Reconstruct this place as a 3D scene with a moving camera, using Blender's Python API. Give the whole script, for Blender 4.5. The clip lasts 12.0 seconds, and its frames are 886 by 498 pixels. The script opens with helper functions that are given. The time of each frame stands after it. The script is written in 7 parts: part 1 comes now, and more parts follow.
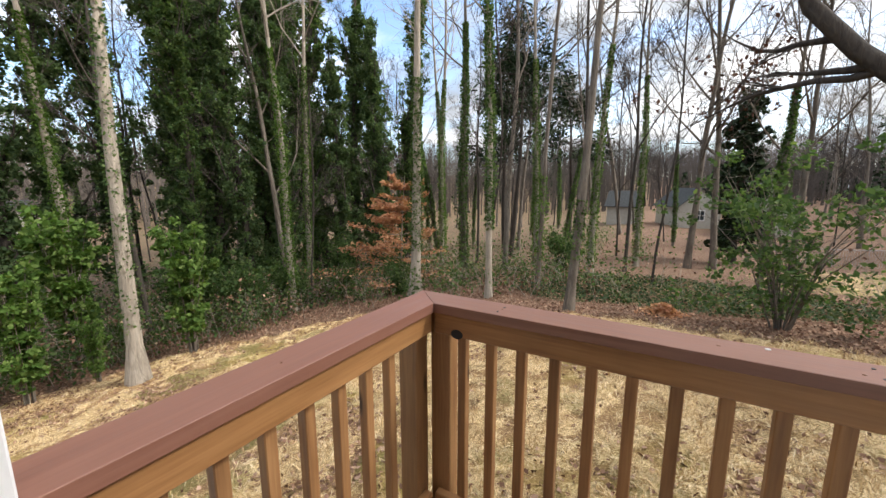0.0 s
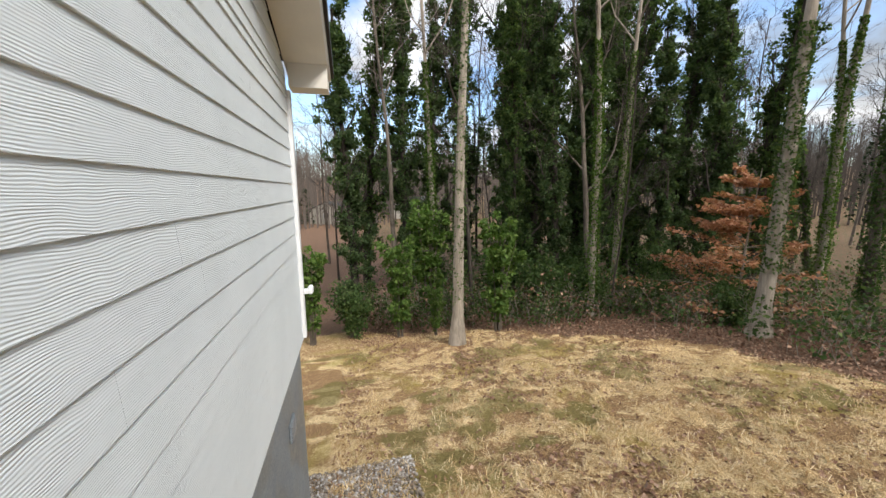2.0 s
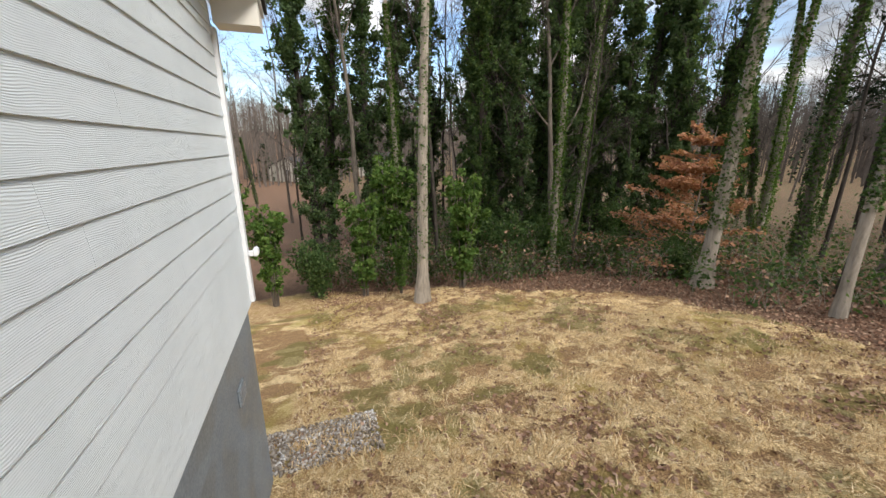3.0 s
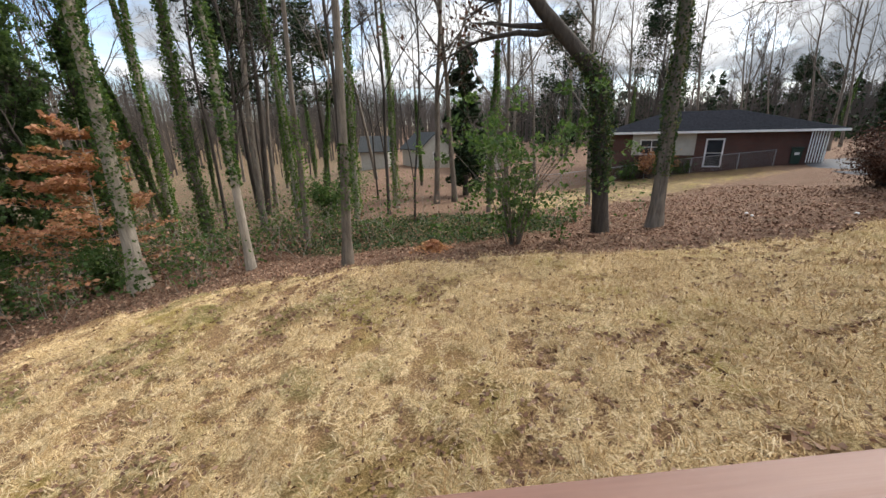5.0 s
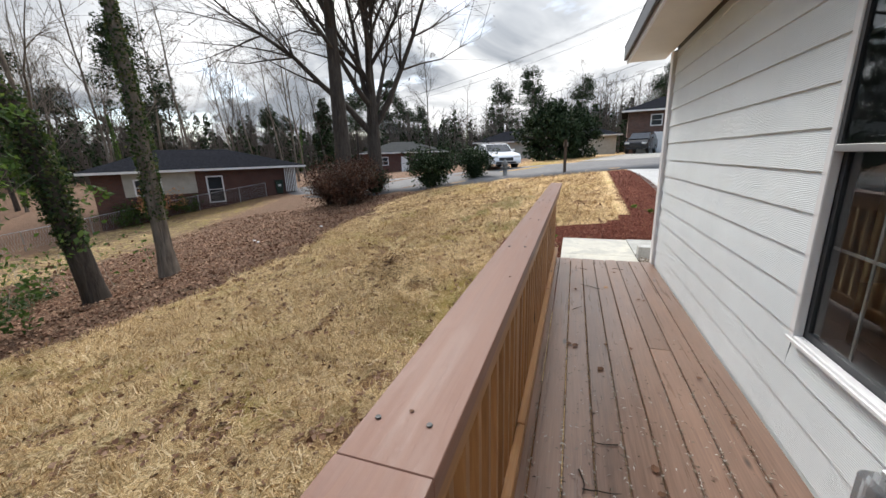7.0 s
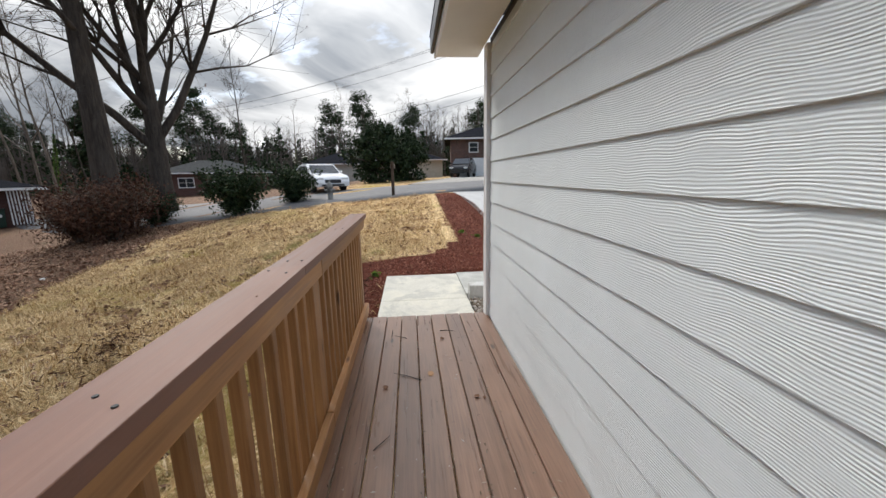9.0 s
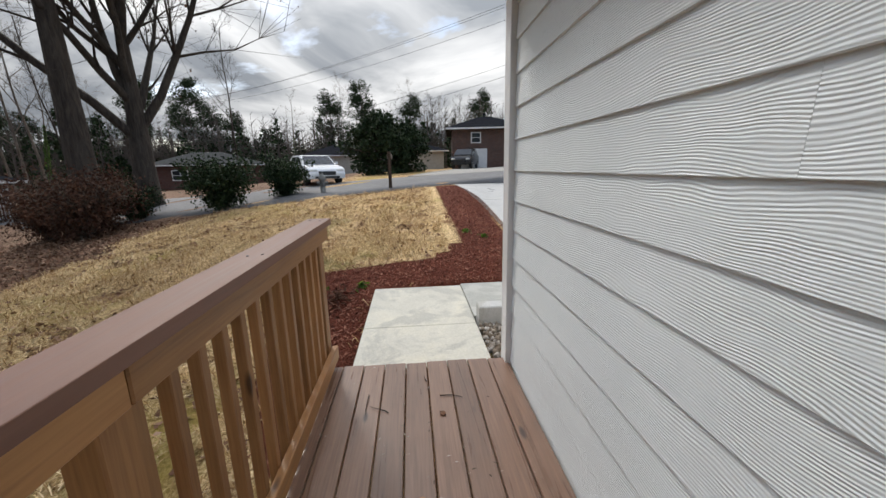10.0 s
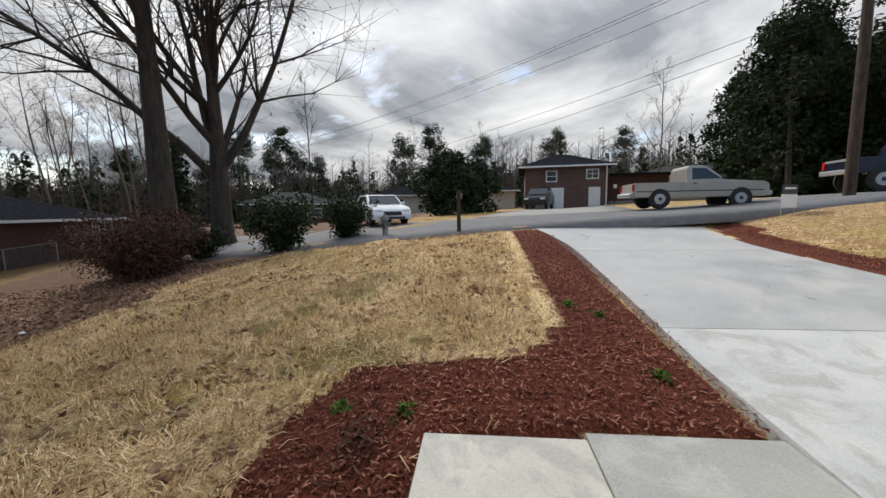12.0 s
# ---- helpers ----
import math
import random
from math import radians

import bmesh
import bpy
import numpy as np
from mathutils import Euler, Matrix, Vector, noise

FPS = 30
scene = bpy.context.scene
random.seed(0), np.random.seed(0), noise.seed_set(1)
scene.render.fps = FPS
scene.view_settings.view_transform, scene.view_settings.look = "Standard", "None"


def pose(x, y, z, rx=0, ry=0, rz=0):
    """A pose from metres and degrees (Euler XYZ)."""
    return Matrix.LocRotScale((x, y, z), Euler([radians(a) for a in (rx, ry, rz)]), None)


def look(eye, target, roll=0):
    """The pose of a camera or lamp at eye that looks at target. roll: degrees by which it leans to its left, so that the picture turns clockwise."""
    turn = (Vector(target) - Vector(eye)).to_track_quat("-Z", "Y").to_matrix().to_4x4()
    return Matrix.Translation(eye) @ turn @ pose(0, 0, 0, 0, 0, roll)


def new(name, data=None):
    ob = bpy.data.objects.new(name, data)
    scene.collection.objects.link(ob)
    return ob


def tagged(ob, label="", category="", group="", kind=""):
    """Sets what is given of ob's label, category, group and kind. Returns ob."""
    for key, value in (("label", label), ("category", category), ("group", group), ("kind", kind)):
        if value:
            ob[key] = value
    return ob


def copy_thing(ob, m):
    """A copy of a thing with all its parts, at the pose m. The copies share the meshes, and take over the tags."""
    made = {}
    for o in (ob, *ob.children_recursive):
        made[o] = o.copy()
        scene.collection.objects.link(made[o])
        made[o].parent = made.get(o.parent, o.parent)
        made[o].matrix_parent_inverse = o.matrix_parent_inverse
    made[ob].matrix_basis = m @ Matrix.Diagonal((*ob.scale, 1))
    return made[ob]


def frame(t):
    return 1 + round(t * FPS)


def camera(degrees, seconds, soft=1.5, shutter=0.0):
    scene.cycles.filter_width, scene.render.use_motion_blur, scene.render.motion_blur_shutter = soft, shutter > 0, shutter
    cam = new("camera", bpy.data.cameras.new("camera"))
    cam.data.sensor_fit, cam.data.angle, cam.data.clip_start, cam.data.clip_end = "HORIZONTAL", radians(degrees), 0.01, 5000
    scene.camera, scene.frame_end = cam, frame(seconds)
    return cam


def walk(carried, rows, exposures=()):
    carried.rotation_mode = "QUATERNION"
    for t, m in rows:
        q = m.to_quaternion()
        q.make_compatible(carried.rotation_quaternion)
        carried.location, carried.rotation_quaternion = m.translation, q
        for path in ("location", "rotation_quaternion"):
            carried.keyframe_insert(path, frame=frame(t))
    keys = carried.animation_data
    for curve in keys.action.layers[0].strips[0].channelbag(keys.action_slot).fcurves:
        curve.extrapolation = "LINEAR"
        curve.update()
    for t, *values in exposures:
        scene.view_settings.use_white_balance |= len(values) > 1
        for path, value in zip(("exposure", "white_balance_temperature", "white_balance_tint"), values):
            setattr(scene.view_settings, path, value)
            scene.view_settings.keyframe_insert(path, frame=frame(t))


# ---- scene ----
cam = camera(100.1, 12.0)
PATH = [
    (0, (-0.061, 0.544, 1.433), (-1.073, 2.239, 1.111), -0.1),
    (0.5, (-0.202, 0.791, 1.381), (-1.295, 2.438, 1.074), -0.6),
    (1, (-0.348, 1.012, 1.343), (-1.835, 2.323, 1.078), -0.7),
    (1.5, (-0.569, 1.091, 1.361), (-2.357, 1.94, 1.07), -0.5),
    (2, (-0.71, 1.225, 1.36), (-2.63, 1.687, 1.043), -0.4),
    (2.5, (-0.767, 1.346, 1.353), (-2.689, 1.721, 0.946), -0.4),
    (2.7, (-0.772, 1.378, 1.354), (-2.673, 1.796, 0.893), -0.3),
    (4.3, (-0.738, 1.574, 1.292), (-1.396, 3.366, 0.696), -0.6),
    (4.5, (-0.695, 1.595, 1.291), (-1.104, 3.458, 0.689), -0.4),
    (5, (-0.527, 1.61, 1.303), (-0.357, 3.511, 0.706), -1.3),
    (5.5, (-0.36, 1.608, 1.336), (0.316, 3.399, 0.759), -1.6),
    (6, (-0.211, 1.565, 1.352), (0.908, 3.135, 0.822), -1.7),
    (6.5, (-0.038, 1.554, 1.352), (1.495, 2.73, 0.836), -1.9),
    (7, (0.176, 1.584, 1.366), (2.005, 2.231, 0.883), -1.8),
    (7.5, (0.474, 1.502, 1.314), (2.403, 1.713, 0.832), -1.9),
    (7.7, (0.661, 1.441, 1.331), (2.6, 1.532, 0.847), -1.9),
    (9.3, (2.155, 1.314, 1.311), (4.109, 1.139, 0.922), -1.0),
    (9.5, (2.379, 1.314, 1.29), (4.33, 1.151, 0.883), -1.1),
    (10, (2.943, 1.214, 1.286), (4.89, 1.056, 0.855), -1.2),
    (10.5, (3.544, 1.167, 1.295), (5.488, 1.012, 0.853), -1.3),
    (11, (4.096, 1.166, 1.317), (6.045, 1.117, 0.871), -1.0),
    (11.5, (4.647, 1.208, 1.362), (6.614, 1.251, 0.999), -1.1),
    (12, (5.115, 1.334, 1.329), (7.093, 1.528, 1.109), -0.9),
]
walk(cam, [(t, look(eye, target, roll)) for t, eye, target, roll in PATH], [(0.0, 1.32), (1.0, 1.3), (1.5, 1.1), (2.5, 0.85), (4.5, 1.2), (6.0, 0.98), (7.5, 1.0), (9.5, 0.65), (12.0, 0.36)])

# ---------------------------------------------------------------- light
SUN_EL = 40.0
world = bpy.data.worlds.new("overcast_sky")
scene.world = world
world.use_nodes = True
wt = world.node_tree
wt.nodes.clear()


def wnode(kind, **kw):
    n = wt.nodes.new(kind)
    for k, v in kw.items():
        n.inputs[k].default_value = v
    return n


sky = wt.nodes.new("ShaderNodeTexSky")
sky.sky_type = "NISHITA"
sky.sun_disc = False
sky.sun_elevation = radians(SUN_EL)
sky.sun_rotation = radians(61)
sky.air_density, sky.dust_density, sky.ozone_density = 1.0, 1.0, 2.0
coord = wt.nodes.new("ShaderNodeTexCoord")
# clouds lie on a flat layer: the way up is divided by its height
sep = wt.nodes.new("ShaderNodeSeparateXYZ")
wt.links.new(coord.outputs["Generated"], sep.inputs[0])
lift = wt.nodes.new("ShaderNodeMath")
lift.operation = "MAXIMUM"
lift.inputs[1].default_value = 0.0
wt.links.new(sep.outputs[2], lift.inputs[0])
add = wt.nodes.new("ShaderNodeMath")
add.inputs[1].default_value = 0.22
wt.links.new(lift.outputs[0], add.inputs[0])
comb = wt.nodes.new("ShaderNodeCombineXYZ")
for i in (0, 1):
    dv = wt.nodes.new("ShaderNodeMath")
    dv.operation = "DIVIDE"
    wt.links.new(sep.outputs[i], dv.inputs[0])
    wt.links.new(add.outputs[0], dv.inputs[1])
    wt.links.new(dv.outputs[0], comb.inputs[i])
cloud = wnode("ShaderNodeTexNoise", Scale=1.3, Detail=7.0, Roughness=0.56, Distortion=0.35)
wt.links.new(comb.outputs[0], cloud.inputs["Vector"])
shade = wnode("ShaderNodeTexNoise", Scale=1.05, Detail=6.0, Roughness=0.55, Distortion=0.5)
mapn = wt.nodes.new("ShaderNodeMapping")
mapn.inputs["Location"].default_value = (3.1, 1.7, 0.0)
wt.links.new(comb.outputs[0], mapn.inputs[0])
wt.links.new(mapn.outputs[0], shade.inputs["Vector"])
# cover is closed towards +x and broken towards -x
east = wt.nodes.new("ShaderNodeMath")
east.operation = "MULTIPLY_ADD"
wt.links.new(sep.outputs[0], east.inputs[0])
east.inputs[1].default_value = 0.10
wt.links.new(cloud.outputs[0], east.inputs[2])
cover = wt.nodes.new("ShaderNodeValToRGB")
cover.color_ramp.elements[0].position = 0.38
cover.color_ramp.elements[1].position = 0.52
wt.links.new(east.outputs[0], cover.inputs[0])
tone = wt.nodes.new("ShaderNodeValToRGB")
tone.color_ramp.elements[0].position, tone.color_ramp.elements[0].color = 0.38, (0.30, 0.325, 0.36, 1)
tone.color_ramp.elements[1].position, tone.color_ramp.elements[1].color = 0.66, (1.0, 1.0, 1.0, 1)
wt.links.new(shade.outputs[0], tone.inputs[0])
bg_sky = wnode("ShaderNodeBackground", Strength=0.15)
bg_cloud = wnode("ShaderNodeBackground", Strength=0.86)
mixw = wt.nodes.new("ShaderNodeMixShader")
outw = wt.nodes.new("ShaderNodeOutputWorld")
wt.links.new(sky.outputs[0], bg_sky.inputs[0])
# an overcast sky is brightest overhead
dome = wt.nodes.new("ShaderNodeMath")
dome.operation = "MULTIPLY_ADD"
dome.inputs[1].default_value, dome.inputs[2].default_value = 1.2, 0.50
wt.links.new(lift.outputs[0], dome.inputs[0])
wt.links.new(dome.outputs[0], bg_cloud.inputs[1])
wt.links.new(tone.outputs[0], bg_cloud.inputs[0])
wt.links.new(cover.outputs[0], mixw.inputs[0])
wt.links.new(bg_sky.outputs[0], mixw.inputs[1])
wt.links.new(bg_cloud.outputs[0], mixw.inputs[2])
wt.links.new(mixw.outputs[0], outw.inputs[0])

sun_data = bpy.data.lights.new("sun", "SUN")
sun_data.energy, sun_data.angle, sun_data.color = 2.4, radians(14), (1.0, 0.96, 0.91)
sun = new("sun", sun_data)
sun.matrix_world = look((25, 14, 24), (0, 0, 0))


# ---------------------------------------------------------------- materials
class Mat:
    """A small builder of node materials."""

    def __init__(self, name, rough=0.7, metal=0.0, spec=0.5):
        self.m = bpy.data.materials.new(name)
        self.m.use_nodes = True
        self.t = self.m.node_tree
        self.b = self.t.nodes["Principled BSDF"]
        self.b.inputs["Roughness"].default_value = rough
        self.b.inputs["Metallic"].default_value = metal
        self.b.inputs["Specular IOR Level"].default_value = spec
        self.tc = self.t.nodes.new("ShaderNodeTexCoord")

    def put(self, a, b):
        self.t.links.new(a, b)

    def coords(self, scale=(1, 1, 1), out="Object", rot=(0, 0, 0), warp=None):
        mp = self.t.nodes.new("ShaderNodeMapping")
        mp.inputs["Scale"].default_value = scale
        mp.inputs["Rotation"].default_value = rot
        self.put(self.tc.outputs[out], mp.inputs[0])
        return mp.outputs[0]

    def geo_coords(self, scale=(1, 1, 1)):
        g = self.t.nodes.new("ShaderNodeNewGeometry")
        mp = self.t.nodes.new("ShaderNodeMapping")
        mp.inputs["Scale"].default_value = scale
        self.put(g.outputs["Position"], mp.inputs[0])
        return mp.outputs[0]

    def noise(self, vec, scale=5.0, detail=4.0, rough=0.55, dist=0.0):
        n = self.t.nodes.new("ShaderNodeTexNoise")
        n.inputs["Scale"].default_value = scale
        n.inputs["Detail"].default_value = detail
        n.inputs["Roughness"].default_value = rough
        n.inputs["Distortion"].default_value = dist
        self.put(vec, n.inputs["Vector"])
        return n.outputs[0]

    def ramp(self, fac, *stops):
        r = self.t.nodes.new("ShaderNodeValToRGB")
        e = r.color_ramp.elements
        while len(e) < len(stops):
            e.new(0.5)
        for el, (p, c) in zip(e, stops):
            el.position = p
            el.color = (*c, 1) if len(c) == 3 else c
        self.put(fac, r.inputs[0])
        return r.outputs[0]

    def mix(self, fac, a, b, mode="MIX"):
        x = self.t.nodes.new("ShaderNodeMix")
        x.data_type, x.blend_type = "RGBA", mode
        for s, v in ((x.inputs[0], fac), (x.inputs[6], a), (x.inputs[7], b)):
            if isinstance(v, (int, float)):
                s.default_value = v
            elif isinstance(v, tuple):
                s.default_value = (*v, 1)
            else:
                self.put(v, s)
        return x.outputs[2]

    def math(self, op, a, b=0.0, c=0.0):
        x = self.t.nodes.new("ShaderNodeMath")
        x.operation = op
        for s, v in zip(x.inputs, (a, b, c)):
            if isinstance(v, (int, float)):
                s.default_value = v
            else:
                self.put(v, s)
        return x.outputs[0]

    def island(self):
        return self.t.nodes.new("ShaderNodeNewGeometry").outputs["Random Per Island"]

    def object_random(self):
        return self.t.nodes.new("ShaderNodeObjectInfo").outputs["Random"]

    def attr(self, name):
        a = self.t.nodes.new("ShaderNodeAttribute")
        a.attribute_name = name
        return a

    def colour(self, c):
        if isinstance(c, tuple):
            self.b.inputs["Base Color"].default_value = (*c, 1)
        else:
            self.put(c, self.b.inputs["Base Color"])
        return self

    def rough(self, r):
        self.put(r, self.b.inputs["Roughness"])
        return self

    def bump(self, h, strength=0.3, dist=0.01):
        n = self.t.nodes.new("ShaderNodeBump")
        n.inputs["Strength"].default_value = strength
        n.inputs["Distance"].default_value = dist
        self.put(h, n.inputs["Height"])
        self.put(n.outputs[0], self.b.inputs["Normal"])
        return self


def plain(name, c, rough=0.6, metal=0.0, vary=0.12, scale=3.0, spec=0.5):
    m = Mat(name, rough, metal, spec)
    n = m.noise(m.coords(), scale, 5)
    m.colour(m.ramp(n, (0.3, tuple(x * (1 - vary) for x in c)), (0.7, tuple(min(1, x * (1 + vary)) for x in c))))
    return m.m


def siding_material():
    m = Mat("embossed_white_siding", 0.5)
    v = m.geo_coords()
    rnd = m.object_random()
    shift = m.t.nodes.new("ShaderNodeCombineXYZ")
    m.put(m.math("MULTIPLY", rnd, 37.0), shift.inputs[0])
    m.put(m.math("MULTIPLY", rnd, 11.0), shift.inputs[2])
    va = m.t.nodes.new("ShaderNodeVectorMath")
    m.put(v, va.inputs[0])
    m.put(shift.outputs[0], va.inputs[1])
    mp = m.t.nodes.new("ShaderNodeMapping")
    mp.inputs["Scale"].default_value = (2.4, 2.4, 4.6)
    m.put(va.outputs[0], mp.inputs[0])
    warp = m.noise(mp.outputs[0], 1.0, 2.0, 0.45)
    sp = m.t.nodes.new("ShaderNodeSeparateXYZ")
    m.put(va.outputs[0], sp.inputs[0])
    phase = m.math("ADD", m.math("MULTIPLY", sp.outputs[2], 760.0), m.math("MULTIPLY", warp, 62.0))
    fine = m.noise(m.geo_coords((14, 14, 160)), 1.0, 3)
    phase = m.math("ADD", phase, m.math("MULTIPLY", fine, 2.4))
    wave = m.math("SINE", phase)
    patch = m.noise(m.geo_coords((5, 5, 30)), 1.0, 3)
    h = m.math("MULTIPLY", wave, m.ramp(patch, (0.3, (0.25,) * 3), (0.62, (1.0,) * 3)))
    dirt = m.noise(m.geo_coords((2, 2, 1.2)), 1.0, 5)
    m.colour(m.ramp(dirt, (0.25, (0.74, 0.79, 0.80)), (0.7, (0.81, 0.86, 0.87))))
    m.bump(h, 0.7, 0.0010)
    return m.m


def wood(name, dark, mid, light, along=0, rough=0.55, grain=1.0, knots=True):
    m = Mat(name, rough)
    rnd = m.object_random()
    shift = m.t.nodes.new("ShaderNodeCombineXYZ")
    for i in range(3):
        m.put(m.math("MULTIPLY", rnd, 13.0 + 9 * i), shift.inputs[i])
    va = m.t.nodes.new("ShaderNodeVectorMath")
    g = m.t.nodes.new("ShaderNodeNewGeometry")
    m.put(g.outputs["Position"], va.inputs[0])
    m.put(shift.outputs[0], va.inputs[1])
    sc = [26.0, 26.0, 26.0]
    sc[along] = 1.3
    mp = m.t.nodes.new("ShaderNodeMapping")
    mp.inputs["Scale"].default_value = sc
    m.put(va.outputs[0], mp.inputs[0])
    n1 = m.noise(mp.outputs[0], 1.0, 5, 0.6, 0.8)
    sc2 = [110.0, 110.0, 110.0]
    sc2[along] = 5.0
    mp2 = m.t.nodes.new("ShaderNodeMapping")
    mp2.inputs["Scale"].default_value = sc2
    m.put(va.outputs[0], mp2.inputs[0])
    n2 = m.noise(mp2.outputs[0], 1.0, 3)
    big = m.noise(va.outputs[0], 2.2, 4)
    c = m.ramp(n1, (0.28, dark), (0.5, mid), (0.74, light))
    c = m.mix(0.35 * grain, c, m.ramp(n2, (0.3, dark), (0.7, light)))
    c = m.mix(m.ramp(big, (0.35, (0.0,) * 3), (0.75, (0.45,) * 3)), c, light)
    if knots:
        vo = m.t.nodes.new("ShaderNodeTexVoronoi")
        sk = [7.0, 7.0, 7.0]
        sk[along] = 2.0
        mk = m.t.nodes.new("ShaderNodeMapping")
        mk.inputs["Scale"].default_value = sk
        m.put(va.outputs[0], mk.inputs[0])
        m.put(mk.outputs[0], vo.inputs["Vector"])
        vo.inputs["Scale"].default_value = 1.0
        k = m.ramp(vo.outputs["Distance"], (0.05, (1.0,) * 3), (0.12, (0.0,) * 3))
        c = m.mix(k, c, tuple(x * 0.45 for x in dark))
    tint = m.ramp(rnd, (0.0, (0.80,) * 3), (1.0, (1.10,) * 3))
    c = m.mix(1.0, c, tint, "MULTIPLY")
    m.colour(c)
    m.bump(n2, 0.25, 0.002)
    m.rough(m.ramp(n1, (0.3, (rough - 0.08,) * 3), (0.7, (rough + 0.12,) * 3)))
    return m.m


def bark(name, dark, light, scale=1.0):
    m = Mat(name, 0.9, 0, 0.2)
    n = m.noise(m.coords((9 * scale, 9 * scale, 1.6 * scale)), 1.0, 6, 0.65, 0.6)
    big = m.noise(m.coords((0.8, 0.8, 0.35)), 1.0, 4)
    c = m.ramp(n, (0.3, dark), (0.68, light))
    c = m.mix(m.ramp(big, (0.4, (0.0,) * 3), (0.7, (0.5,) * 3)), c, tuple(x * 1.25 for x in light))
    m.colour(c)
    m.bump(n, 1.0, 0.06)
    return m.m


def leafy(name, a, b, c=None, rough=0.5, drift=None, through_=0.0):
    m = Mat(name, min(rough + 0.2, 0.95), 0, 0.12)
    r = m.island()
    stops = [(0.0, a), (0.6, b)] + ([(1.0, c)] if c else [(1.0, b)])
    col = m.ramp(r, *stops)
    big = m.noise(m.coords(), 0.9, 3)
    col = m.mix(m.ramp(big, (0.35, (0.0,) * 3), (0.65, (0.5,) * 3)), col, a)
    if drift:
        d1 = m.noise(m.coords(), 1.1, 5, 0.65, 1.0)
        d2 = m.noise(m.coords(), 4.5, 4, 0.65, 0.8)
        col = m.mix(m.ramp(d1, (0.46, (0.0,) * 3), (0.62, (0.75,) * 3)), col, drift)
        col = m.mix(m.ramp(d2, (0.50, (0.0,) * 3), (0.60, (0.7,) * 3)), col, tuple(x * 0.62 for x in drift))
    m.colour(col)
    if through_:
        tr = m.t.nodes.new("ShaderNodeBsdfTranslucent")
        m.put(m.mix(1.0, col, (1.25, 1.35, 0.7), "MULTIPLY"), tr.inputs[0])
        mx = m.t.nodes.new("ShaderNodeMixShader")
        mx.inputs[0].default_value = through_
        m.put(m.b.outputs[0], mx.inputs[1])
        m.put(tr.outputs[0], mx.inputs[2])
        m.put(mx.outputs[0], m.t.nodes["Material Output"].inputs[0])
    return m.m


def concrete(name, base, rough=0.75, spec=0.5, stain=0.6, tint=(0.60, 0.57, 0.50), seed=0.0):
    m = Mat(name, rough, 0.0, spec)
    mv = m.t.nodes.new("ShaderNodeVectorMath")
    m.put(m.geo_coords(), mv.inputs[0])
    mv.inputs[1].default_value = (seed, 2 * seed, 0)
    v = mv.outputs[0]
    a = m.noise(v, 1.1, 6, 0.6, 0.7)
    b = m.noise(v, 60.0, 4)
    s = m.noise(v, 1.9, 7, 0.62, 0.9)
    spots = m.noise(v, 17.0, 3, 0.5, 0.3)
    c = m.ramp(a, (0.3, tuple(x * 0.82 for x in base)), (0.66, tuple(x * 1.08 for x in base)))
    c = m.mix(m.ramp(a, (0.50, (0.0,) * 3), (0.70, (0.35,) * 3)), c, tuple(x * f for x, f in zip(base, (1.12, 1.04, 0.84))))
    c = m.mix(m.ramp(s, (0.48, (0.0,) * 3), (0.58, (stain,) * 3)), c, tuple(x * f for x, f in zip(base, tint)))
    c = m.mix(m.ramp(spots, (0.70, (0.0,) * 3), (0.76, (0.35,) * 3)), c, tuple(x * 0.5 for x in base))
    c = m.mix(0.12, c, m.ramp(b, (0.3, (0.1,) * 3), (0.7, (0.9,) * 3)))
    m.colour(c)
    m.rough(m.ramp(s, (0.4, (rough,) * 3), (0.75, (rough - 0.3,) * 3)))
    m.bump(b, 0.2, 0.003)
    return m.m


